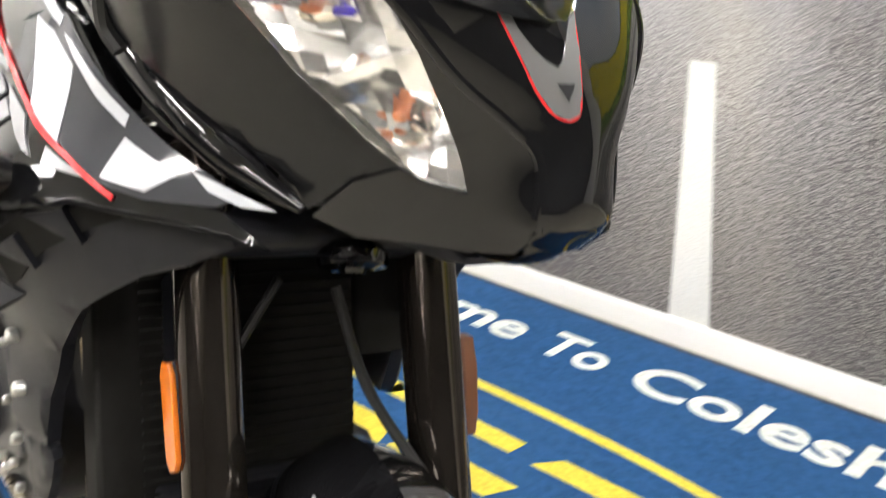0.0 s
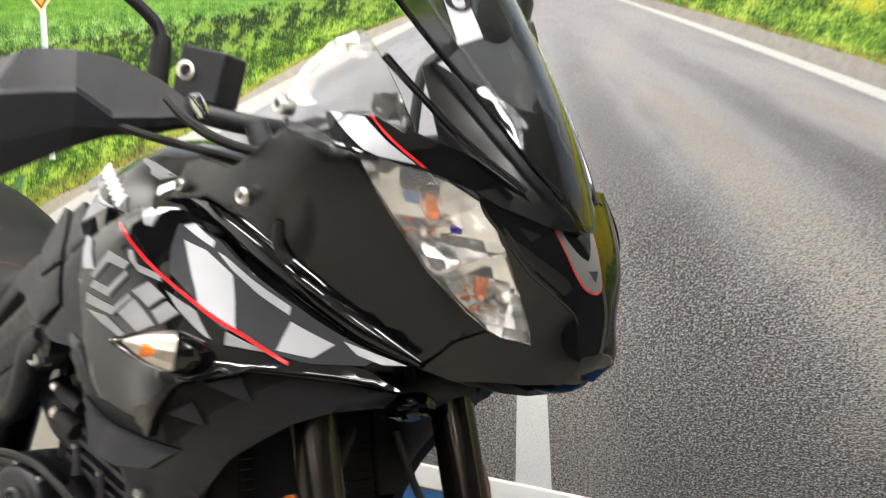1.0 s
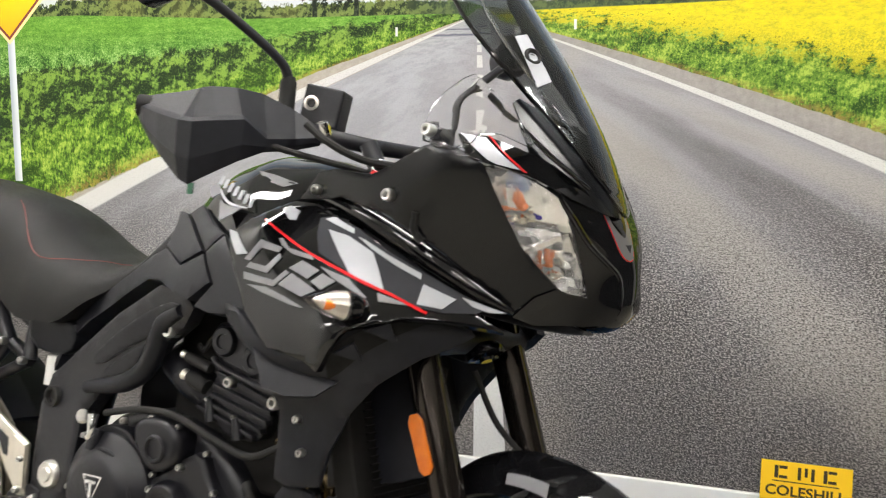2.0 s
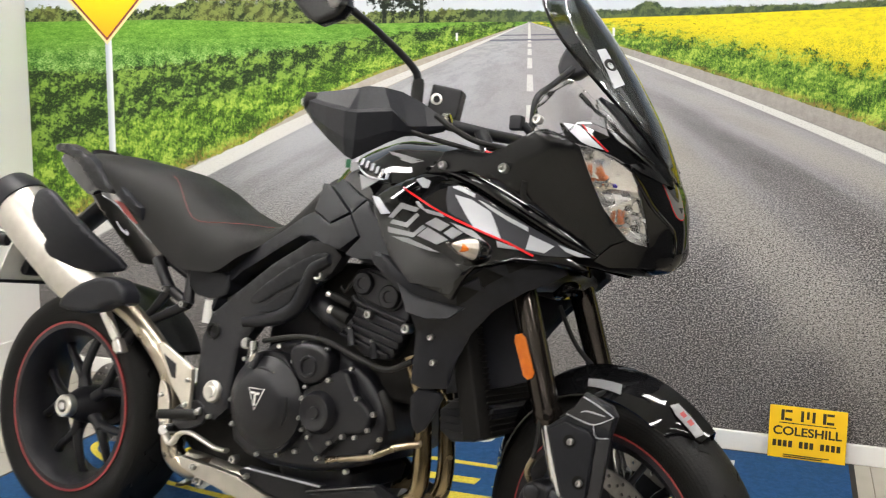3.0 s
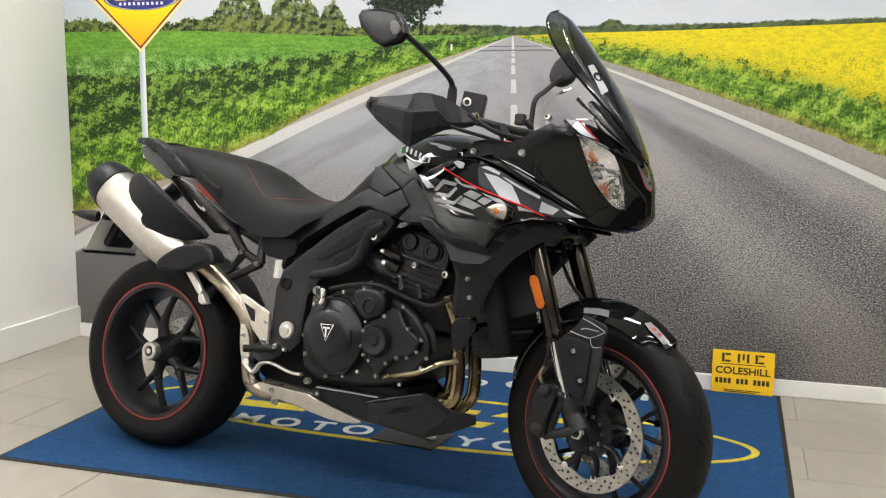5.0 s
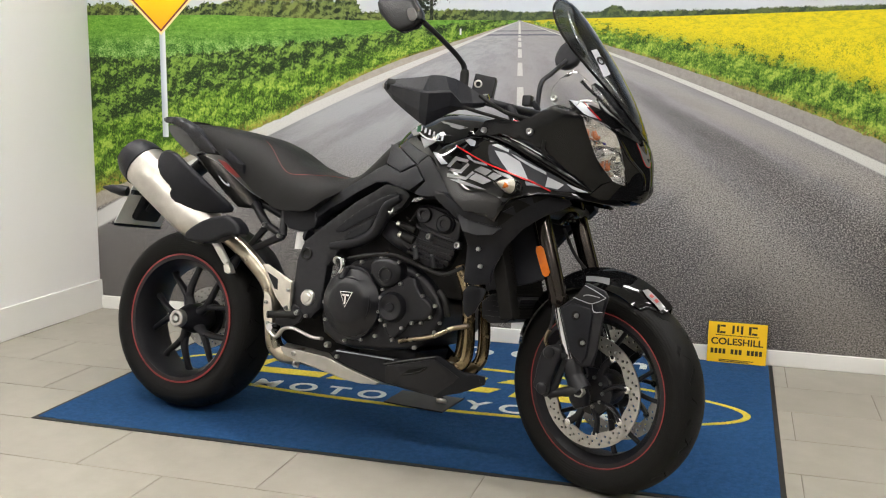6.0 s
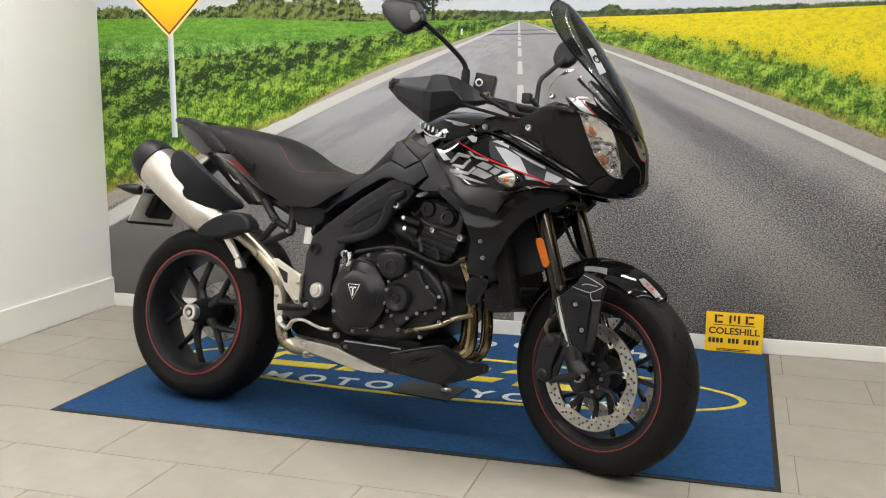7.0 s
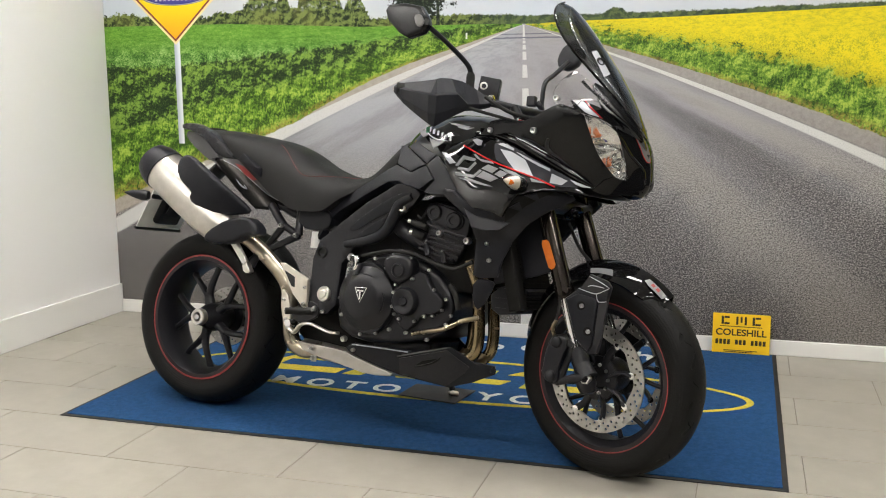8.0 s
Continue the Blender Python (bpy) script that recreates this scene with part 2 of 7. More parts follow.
wall_paint = plain_white("white wall paint", (0.86, 0.85, 0.83))
gloss_paint = plain_white("white gloss paint", (0.8, 0.79, 0.76))
ceiling_paint = plain_white("ceiling paint", (0.8, 0.8, 0.78))
# unseen east and south walls: dark so that gloss panels reflect a dim room
dim_room_tone = plain_white("charcoal wall paint", (0.045, 0.045, 0.047))


def wall(name, lo, hi, label, paint=wall_paint):
    return tagged(part(name, solid(lo, hi), paint, None), label, "wall", kind="structure")


wall("wall_west", (WEST - 0.12, SOUTH - 0.12, -0.1), (WEST, NORTH, HIGH), "plain white painted plaster wall")
wall("wall_north", (WEST - 0.12, NORTH, -0.1), (EAST + 0.12, NORTH + 0.12, HIGH), "white plaster wall behind the printed mural")
wall("wall_east", (EAST, SOUTH - 0.12, -0.1), (EAST + 0.12, NORTH, HIGH), "unseen wall, dark to stand for the dim room beyond", dim_room_tone)
wall("wall_south", (WEST, SOUTH - 0.12, -0.1), (EAST, SOUTH, HIGH), "unseen wall, dark to stand for the dim room beyond", dim_room_tone)
tagged(part("ceiling", solid((WEST - 0.12, SOUTH - 0.12, HIGH), (EAST + 0.12, NORTH + 0.12, HIGH + 0.1)), ceiling_paint, None),
       "plain white showroom ceiling", "ceiling", kind="structure")


def skirting(name, lo, hi, label):
    return tagged(part(name, solid(lo, hi, 0.004), gloss_paint, None), label, "baseboard", kind="structure")


skirting("baseboard", (WEST + 0.016, NORTH - 0.016, 0.0), (EAST, NORTH - 0.001, 0.066), "low white gloss baseboard under the mural")
skirting("baseboard", (WEST + 0.001, SOUTH, 0.0), (WEST + 0.016, NORTH - 0.001, 0.15), "tall white gloss baseboard on the white wall")


# lamps in the ceiling
def lamp_material(strength):
    t = Tree("lit diffuser")
    t.set(Base_Color=(0.9, 0.9, 0.9), Emission_Color=(1.0, 0.965, 0.925), Emission_Strength=strength)
    return t.material


lit = lamp_material(LAMP)
lamp_frame = surface("white lamp frame", (0.75, 0.75, 0.75), (0.8, 0.8, 0.8))


def ceiling_light(x, y, w, d):
    ob = tagged(new("ceiling_light"), "lit flat ceiling panel in a white metal frame", "ceiling light", "ceiling lights")
    ob.location = (x, y, HIGH)
    bm = bmesh.new()
    for s in (-1, 1):
        box(bm, (-w / 2 - 0.02, s * d / 2 - 0.01, -0.03), (w / 2 + 0.02, s * d / 2 + 0.01, 0))
        box(bm, (s * w / 2 - 0.01, -d / 2 + 0.01, -0.03), (s * w / 2 + 0.01, d / 2 - 0.01, 0))
    part("frame", bm, lamp_frame, ob)
    part("diffuser", solid((-w / 2 + 0.01, -d / 2 + 0.01, -0.02), (w / 2 - 0.01, d / 2 - 0.01, -0.004)), lit, ob, "lit white diffuser")
    return ob


for x in (-0.5, 1.35, 3.3):
    for y in (0.45, -1.5):
        ceiling_light(x, y, 1.15, 0.28)

for x in (0.4, 1.9, 3.4):
    for y in (-3.5, -5.1):
        ceiling_light(x, y, 0.6, 0.12)

# the printed mural on the wall
def mural_print():
    """The wallpaper's printed picture: a country road between a green field and a yellow one. x runs along the wall, z up."""
    t = Tree("printed mural")
    p = t.place()
    x, _, z = t.xyz(p)
    VX, VZ = 0.945, 1.424
    n_mid, n_big = t.noise(p, 46, 4, 0.65), t.noise(p, 7, 4)
    # growth is finer towards the horizon
    h = t.add(t.math("MAXIMUM", t.sub(VZ, z), 0.0), 0.035)
    level, mid_z = t.step(z, 1.16, 1.30), t.step(z, 1.30, 1.42)
    flat = t.vec(t.mul(x, 0.55), t.mul(z, 1.2))

    def tiers(a, b, c, detail, rough):
        one = t.map(level, 0.0, 1.0, t.noise(p, a, detail, rough), t.noise(p, b, detail, rough))
        return t.map(mid_z, 0.0, 1.0, one, t.noise(flat, c, detail, rough))

    leaf, clump, mass = tiers(95, 140, 200, 4, 0.85), tiers(20, 32, 60, 4, 0.7), tiers(5.5, 8, 12, 3, 0.6)
    spark = t.noise(p, 230, 2, 0.8)

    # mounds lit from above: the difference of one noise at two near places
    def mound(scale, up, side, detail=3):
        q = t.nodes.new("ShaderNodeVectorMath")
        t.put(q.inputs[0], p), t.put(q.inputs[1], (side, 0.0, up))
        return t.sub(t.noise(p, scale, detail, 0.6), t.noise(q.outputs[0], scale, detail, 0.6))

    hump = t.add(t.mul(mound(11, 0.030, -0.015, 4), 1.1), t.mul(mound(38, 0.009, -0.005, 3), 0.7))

    # blades of grass stand upright and shrink towards the horizon
    blade = t.map(level, 0.0, 1.0, t.noise(t.vec(t.mul(x, 1.9), t.mul(z, 0.75)), 62, 3, 0.75), t.noise(t.vec(t.mul(x, 1.5), z), 110, 3, 0.75))

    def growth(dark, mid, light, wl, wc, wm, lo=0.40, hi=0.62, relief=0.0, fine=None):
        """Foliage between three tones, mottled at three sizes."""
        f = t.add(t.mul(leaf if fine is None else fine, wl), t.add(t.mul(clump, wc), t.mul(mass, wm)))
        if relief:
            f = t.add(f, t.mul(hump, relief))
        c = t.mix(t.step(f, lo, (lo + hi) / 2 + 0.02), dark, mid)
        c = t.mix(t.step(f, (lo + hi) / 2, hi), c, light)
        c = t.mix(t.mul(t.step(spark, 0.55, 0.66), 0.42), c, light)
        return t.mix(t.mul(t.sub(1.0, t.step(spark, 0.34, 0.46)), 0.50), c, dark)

    jag = t.noise(p, 70, 3, 0.7)
    jag2 = t.noise(p, 18, 4, 0.7)

    def between(v, lo, hi, soft):
        return t.mul(t.step(v, lo - soft, lo + soft), t.sub(1.0, t.step(v, hi - soft, hi + soft)))

    def line(pairs):
        """A height along x, by straight stretches."""
        n = t.nodes.new("ShaderNodeFloatCurve")
        lo, hi, a, b = -1.3, 3.7, 0.0, 2.0
        c = n.mapping.curves[0]
        pts = [((px - lo) / (hi - lo), (pz - a) / (b - a)) for px, pz in pairs]
        c.points[0].location, c.points[-1].location = (0, pts[0][1]), (1, pts[-1][1])
        for q in pts:
            c.points.new(*q)
        for k in c.points:
            k.handle_type = "VECTOR"
        n.mapping.update()
        t.put(n.inputs[1], t.map(x, lo, hi, 0, 1))
        return t.add(t.mul(n.outputs[0], b - a), a)

    def above(height, wobble, soft=0.004):
        return t.step(t.sub(t.add(z, wobble), height), -soft, soft)

    # sky
    cloud = t.noise(t.vec(t.mul(x, 0.6), t.mul(z, 2.2)), 2.0, 4)
    col = t.mix(t.step(z, 1.45, 2.3), (0.55, 0.60, 0.66), (0.38, 0.49, 0.66))
    col = t.mix(t.mul(t.step(cloud, 0.42, 0.62), 0.75), col, (0.60, 0.62, 0.65))
    # woods along the horizon
    wood = t.mix(t.step(t.add(t.add(t.mul(t.noise(p, 150, 4, 0.85), 0.72), t.mul(jag2, 0.28)), t.mul(mound(30, 0.012, -0.006), 1.0)), 0.38, 0.62), (0.014, 0.026, 0.010), (0.17, 0.22, 0.06))
    wood = t.mix(t.mul(t.step(n_big, 0.5, 0.62), 0.22), wood, (0.24, 0.25, 0.06))
    wood = t.mix(t.mul(t.step(x, 0.6, 0.9), 0.6), wood, (0.055, 0.085, 0.05))
    top = line([(-1.24, 1.520), (-1.10, 1.530), (-0.95, 1.505), (-0.62, 1.500), (-0.56, 1.53), (-0.50, 1.515), (-0.44, 1.535), (-0.385, 1.595), (-0.33, 1.625), (-0.25, 1.630), (-0.205, 1.59), (-0.185, 1.525), (-0.15, 1.53), (-0.12, 1.60), (-0.06, 1.635), (0.03, 1.615), (0.065, 1.56), (0.08, 1.50),
                (0.11, 1.56), (0.15, 1.585), (0.19, 1.53), (0.22, 1.47), (0.70, 1.475), (0.95, 1.462), (1.25, 1.458), (1.30, 1.462), (1.33, 1.485), (1.37, 1.482), (1.40, 1.460), (1.8, 1.462), (2.4, 1.474), (3.6, 1.49)])
    wobble = t.mul(t.add(t.mul(t.sub(jag, 0.5), 0.05), t.mul(t.sub(jag2, 0.5), 0.07)), t.map(x, 0.2, 0.8, 1.0, 0.35))
    gaps = t.sub(1.0, t.mul(t.mul(t.step(t.noise(p, 55, 3, 0.7), 0.56, 0.66), t.step(z, 1.50, 1.56)), 0.9))
    col = t.mix(t.mul(t.sub(1.0, above(top, wobble)), gaps), col, wood)
    # the dark tree with its two trunks
    dx, dz = t.div(t.sub(x, 0.47), 0.20), t.div(t.sub(z, 1.64), 0.175)
    ball = t.add(t.add(t.mul(dx, dx), t.mul(dz, dz)), t.mul(t.sub(jag2, 0.5), 2.0))
    ball = t.add(ball, t.mul(t.sub(jag, 0.5), 1.4))
    crown = t.mix(t.step(jag, 0.45, 0.7), (0.008, 0.014, 0.008), (0.055, 0.075, 0.04))
    trunk = t.math("MAXIMUM", between(x, 0.395, 0.413, 0.003), between(x, 0.54, 0.556, 0.003))
    trunk = t.mul(trunk, between(z, 1.40, 1.6, 0.004))
    col = t.mix(t.math("MAXIMUM", t.sub(1.0, t.step(ball, 0.75, 1.0)), trunk), col, crown)

    # the ground below the horizon
    field_top = line([(-1.24, 1.468), (-0.5, 1.463), (0.17, 1.432), (0.75, 1.428), (1.0, 1.424), (1.13, 1.430), (1.6, 1.436), (2.4, 1.455), (3.6, 1.48)])
    ground = t.sub(1.0, above(field_top, 0.0, 0.002))
    near = t.sub(1.0, t.step(z, 1.30, 1.43))
    green = t.mix(near, growth((0.07, 0.20, 0.018), (0.145, 0.33, 0.035), (0.24, 0.43, 0.075), 0.45, 0.35, 0.2, 0.42, 0.60), growth((0.018, 0.075, 0.010), (0.125, 0.29, 0.045), (0.37, 0.54, 0.19), 0.6, 0.3, 0.1, 0.42, 0.58))
    furrow = t.math("SINE", t.add(t.mul(t.math("LOGARITHM", h, math.e), 15.0), t.mul(n_big, 9.0)))
    green = t.mix(t.mul(t.step(furrow, 0.2, 0.9), 0.18), green, (0.03, 0.14, 0.01))
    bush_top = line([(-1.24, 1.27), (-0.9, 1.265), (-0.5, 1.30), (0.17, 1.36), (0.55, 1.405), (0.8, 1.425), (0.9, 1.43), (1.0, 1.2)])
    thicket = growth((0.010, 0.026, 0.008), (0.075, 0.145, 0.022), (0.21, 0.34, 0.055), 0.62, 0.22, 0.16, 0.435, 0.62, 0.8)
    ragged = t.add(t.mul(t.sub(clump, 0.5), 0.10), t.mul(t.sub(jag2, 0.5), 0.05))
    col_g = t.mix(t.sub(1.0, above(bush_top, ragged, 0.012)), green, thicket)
    grass_top = line([(-1.24, 0.93), (-0.9, 1.0), (-0.55, 1.11), (-0.1, 1.20), (0.3, 1.305), (0.65, 1.382), (0.85, 1.41), (1.0, 1.2)])
    sward = growth((0.022, 0.062, 0.007), (0.125, 0.255, 0.022), (0.36, 0.49, 0.08), 0.56, 0.26, 0.18, 0.41, 0.63, 0.5, blade)
    col_g = t.mix(t.sub(1.0, above(grass_top, t.add(ragged, t.mul(t.sub(leaf, 0.5), 0.05)), 0.018)), col_g, sward)
    # right of the road: verge and rape field
    rough_line = line([(1.0, 1.423), (1.13, 1.418), (1.6, 1.347), (2.07, 1.255), (2.43, 1.15), (3.6, 0.83)])
    rape = t.mix(t.step(t.add(t.mul(leaf, 0.6), t.mul(clump, 0.4)), 0.44, 0.62), (0.76, 0.62, 0.014), (0.30, 0.33, 0.022))
    rape = t.mix(t.mul(t.step(spark, 0.55, 0.7), 0.5), rape, (0.80, 0.68, 0.09))
    rape = t.mix(t.mul(t.step(z, 1.30, 1.42), 0.7), rape, t.mix(t.step(clump, 0.4, 0.66), (0.77, 0.63, 0.014), (0.56, 0.49, 0.025)))
    verge = growth((0.022, 0.066, 0.010), (0.120, 0.240, 0.027), (0.37, 0.49, 0.08), 0.56, 0.26, 0.18, 0.38, 0.62, 0.5, blade)
    verge = t.mix(t.mul(t.step(t.noise(t.vec(x, t.mul(z, 1.8)), 9, 3, 0.6), 0.60, 0.68), 0.6), verge, (0.022, 0.065, 0.016))
    bloom = t.add(t.mul(t.sub(z, rough_line), 11.0), t.add(t.mul(t.sub(clump, 0.5), 2.6), t.mul(t.sub(leaf, 0.5), 2.4)))
    col_r = t.mix(t.step(bloom, -0.25, 0.30), verge, rape)
    q = t.div(t.sub(x, VX), t.math("MAXIMUM", t.sub(VZ, z), 0.002))
    right = t.step(q, -0.2, 0.2)
    col_g = t.mix(right, col_g, col_r)
    # bare earth along the edges of the road
    edge_r = t.map(x, 1.1, 2.5, 3.75, 3.03)
    edge_l = t.map(x, 0.4, -0.15, -3.3, -2.6)
    near_r = t.mul(t.step(q, t.sub(edge_r, 0.1), edge_r), t.sub(1.0, t.step(q, edge_r, t.add(edge_r, 0.45))))
    near_l = t.mul(t.step(q, t.sub(edge_l, 0.35), edge_l), t.sub(1.0, t.step(q, edge_l, t.add(edge_l, 0.1))))
    col_g = t.mix(t.mul(t.mul(t.math("MAXIMUM", near_r, near_l), t.step(jag, 0.36, 0.58)), 0.85), col_g, t.mix(t.step(jag2, 0.42, 0.6), (0.36, 0.30, 0.055), (0.20, 0.13, 0.045)))
    # the road
    w = t.div(1.0, t.math("MAXIMUM", t.sub(VZ, z), 0.01))
    streak = t.noise(t.vec(t.mul(q, 1.2), t.mul(w, 0.35)), 1.6, 4, 0.6)
    grit = t.noise(t.vec(t.mul(x, 0.75), t.mul(z, 1.25)), 215, 2, 0.85)
    coarse = t.noise(t.vec(t.mul(x, 0.7), t.mul(z, 1.3)), 95, 3, 0.8)
    grain = t.add(t.mul(grit, 0.72), t.mul(coarse, 0.28))
    road = t.mix(t.step(z, 0.15, 1.25), (0.092, 0.086, 0.084), (0.335, 0.328, 0.345))
    road = t.mix(t.mul(t.step(streak, 0.45, 0.66), t.sub(0.5, t.mul(t.step(z, 0.9, 1.35), 0.4))), road, (0.099, 0.092, 0.091))
    lump = t.noise(t.vec(t.sub(x, t.mul(z, 0.9)), t.mul(z, 0.5)), 2.3, 3)
    road = t.mix(t.mul(t.step(lump, 0.50, 0.66), 0.40), road, t.mix(t.step(z, 0.15, 0.60), (0.21, 0.195, 0.18), (0.41, 0.385, 0.355)))
    road = t.mix(t.mul(t.sub(1.0, t.step(lump, 0.34, 0.47)), t.mul(t.sub(1.0, t.step(z, 0.7, 1.2)), 0.6)), road, (0.079, 0.073, 0.073))
    # tracks worn pale and dark along the road
    track = t.math("COSINE", t.mul(t.sub(t.add(q, t.mul(t.sub(lump, 0.5), 0.35)), 1.12), 5.7))
    near_half = t.mul(t.step(q, -0.3, 0.4), t.sub(1.0, t.step(z, 1.0, 1.35)))
    road = t.mix(t.mul(t.mul(t.step(track, 0.0, 1.0), near_half), 0.62), road, t.mix(t.step(z, 0.10, 0.60), (0.27, 0.245, 0.215), (0.40, 0.375, 0.345)))
    road = t.mix(t.mul(t.mul(t.step(t.mul(track, -1.0), 0.0, 1.0), near_half), 0.50), road, (0.075, 0.068, 0.069))
    sheen_left = t.mul(t.step(z, 0.60, 1.10), t.sub(1.0, t.step(q, -1.2, 0.3)))
    road = t.mix(t.mul(sheen_left, 0.62), road, t.mix(t.step(streak, 0.40, 0.60), (0.44, 0.455, 0.49), (0.34, 0.35, 0.375)))
    dark_right = t.mul(t.step(q, 0.1, 0.6), t.sub(1.0, t.step(z, 0.70, 1.20)))
    road = t.mix(t.mul(dark_right, 0.10), road, (0.060, 0.056, 0.056))
    depth = t.sub(1.0, t.mul(t.step(t.sub(z, t.mul(t.step(q, -0.1, 0.6), 0.06)), 0.50, 1.00), 0.90))
    road = t.mix(t.mul(t.step(grain, 0.51, 0.58), t.mul(depth, 0.9)), road, t.mix(t.step(z, 0.15, 0.75), (0.36, 0.338, 0.325), (0.505, 0.482, 0.470)))
    road = t.mix(t.mul(t.sub(1.0, t.step(grain, 0.42, 0.50)), t.mul(depth, 0.9)), road, (0.024, 0.024, 0.025))
    band = t.math("MAXIMUM", between(t.add(z, t.mul(t.sub(jag2, 0.5), 0.01)), 1.361, 1.367, 0.002), between(z, 1.379, 1.383, 0.002))
    road = t.mix(t.mul(band, 0.75), road, (0.08, 0.08, 0.13))
    shoulder = t.math("MAXIMUM", t.step(q, t.map(x, 1.1, 2.5, 3.0, 2.6), t.map(x, 1.1, 2.5, 3.05, 2.65)), t.sub(1.0, t.step(q, -2.42, -2.36)))
    road = t.mix(t.mul(shoulder, 0.85), road, t.mix(t.step(t.add(t.mul(grit, 0.25), t.mul(n_mid, 0.75)), 0.30, 0.70), t.mix(right, (0.34, 0.30, 0.25), (0.26, 0.24, 0.225)), t.mix(right, (0.46, 0.41, 0.35), (0.36, 0.335, 0.315))))
    q_in, q_out = t.map(x, 1.1, 2.5, 2.82, 2.41), t.map(x, 1.1, 2.5, 3.02, 2.60)
    stripe = t.mul(t.step(q, t.sub(q_in, 0.02), t.add(q_in, 0.02)), t.sub(1.0, t.step(q, t.sub(q_out, 0.02), t.add(q_out, 0.02))))
    p_in, p_out = t.map(x, 0.4, -1.2, -2.42, -2.15), t.map(x, 0.4, -1.2, -2.78, -2.34)
    stripe2 = t.mul(t.step(q, t.sub(p_out, 0.02), t.add(p_out, 0.02)), t.sub(1.0, t.step(q, t.sub(p_in, 0.02), t.add(p_in, 0.02))))
    dash = between(t.sub(z, t.mul(t.sub(jag, 0.5), 0.004)), -0.1, 0.672, 0.002)
    for lo, hi in ((0.86, 1.143), (1.190, 1.247), (1.268, 1.304), (1.313, 1.334), (1.340, 1.352), (1.357, 1.363), (1.368, 1.42)):
        dash = t.math("MAXIMUM", dash, between(z, lo, hi, 0.0015))
    middle = t.add(0.944, t.mul(t.sub(VZ, z), 0.034))
    half = t.add(0.0035, t.mul(t.sub(VZ, z), 0.0365))
    dash = t.mul(dash, t.sub(1.0, t.step(t.math("ABSOLUTE", t.sub(x, middle)), t.sub(half, 0.0015), t.add(half, 0.0015))))
    paint = t.math("MAXIMUM", t.math("MAXIMUM", stripe, stripe2), dash)
    white = t.mix(t.mul(t.step(grit, 0.35, 0.5), 0.6), (0.50, 0.50, 0.485), (0.72, 0.72, 0.70))
    road = t.mix(t.mul(paint, 0.93), road, white)
    on_road = t.mul(t.step(t.add(q, t.mul(t.sub(jag2, 0.5), 0.2)), t.sub(edge_l, 0.02), t.add(edge_l, 0.02)), t.sub(1.0, t.step(t.add(q, t.mul(t.sub(jag2, 0.5), 0.2)), t.sub(edge_r, 0.02), t.add(edge_r, 0.02))))
    col_g = t.mix(on_road, col_g, road)
    # small marker posts on both verges
    for px, lo, hi in ((0.682, 1.365, 1.392), (1.235, 1.372, 1.40)):
        col_g = t.mix(t.mul(between(x, px - 0.004, px + 0.004, 0.001), between(z, lo, hi, 0.001)), col_g, (0.62, 0.64, 0.66))
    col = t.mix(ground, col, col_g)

    # the printed warning sign on its post
    post = t.mul(t.sub(1.0, t.step(t.math("ABSOLUTE", t.add(x, 0.807)), 0.015, 0.017)), between(z, 0.885, 1.40, 0.002))
    col = t.mix(post, col, t.mix(t.step(x, -0.822, -0.795), (0.42, 0.46, 0.52), (0.68, 0.71, 0.75)))
    d = t.add(t.div(t.math("ABSOLUTE", t.add(x, 0.813)), 0.252), t.div(t.math("ABSOLUTE", t.sub(z, 1.612)), 0.242))
    face = t.mix(t.step(z, 1.38, 1.62), (0.88, 0.38, 0.012), (0.90, 0.70, 0.012))
    face = t.mix(t.mul(t.step(d, 0.875, 0.885), t.sub(1.0, t.step(d, 0.925, 0.935))), face, (0.20, 0.05, 0.045))
    face = t.mix(t.step(d, 0.93, 0.94), face, (0.80, 0.66, 0.36))
    ox, oz = t.div(t.add(x, 0.803), 0.200), t.div(t.sub(z, 1.613), 0.053)
    o = t.add(t.mul(ox, ox), t.mul(oz, oz))
    badge = t.mix(t.mul(t.step(o, 0.80, 0.84), t.sub(1.0, t.step(o, 0.9, 0.94))), (0.045, 0.045, 0.22), (0.5, 0.45, 0.4))
    slant = t.add(x, t.mul(t.sub(1.613, z), 0.35))
    cells = t.step(t.math("SINE", t.mul(t.add(slant, 0.95), 52.0)), -0.55, -0.45)
    rows = t.math("MAXIMUM", between(z, 1.632, 1.641, 0.001), between(z, 1.606, 1.615, 0.001))
    badge = t.mix(t.mul(t.mul(cells, rows), between(x, -0.94, -0.66, 0.002)), badge, (0.72, 0.68, 0.08))
    small = t.mul(t.step(t.math("SINE", t.mul(x, 260.0)), -0.3, 0.1), between(z, 1.584, 1.597, 0.001))
    badge = t.mix(t.mul(small, between(x, -0.93, -0.68, 0.002)), badge, (0.7, 0.7, 0.75))
    face = t.mix(t.sub(1.0, t.step(o, 0.97, 1.0)), face, badge)
    col = t.mix(t.sub(1.0, t.step(d, 0.99, 1.0)), col, face)
    t.set(Base_Color=col, Roughness=0.55, Specular_IOR_Level=0.2)
    t.bump(t.noise(p, 700, 2), 0.15, 0.0004)
    return t.material


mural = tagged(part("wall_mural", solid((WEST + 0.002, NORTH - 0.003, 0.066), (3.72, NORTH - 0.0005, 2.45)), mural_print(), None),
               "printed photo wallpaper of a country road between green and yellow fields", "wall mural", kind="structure")

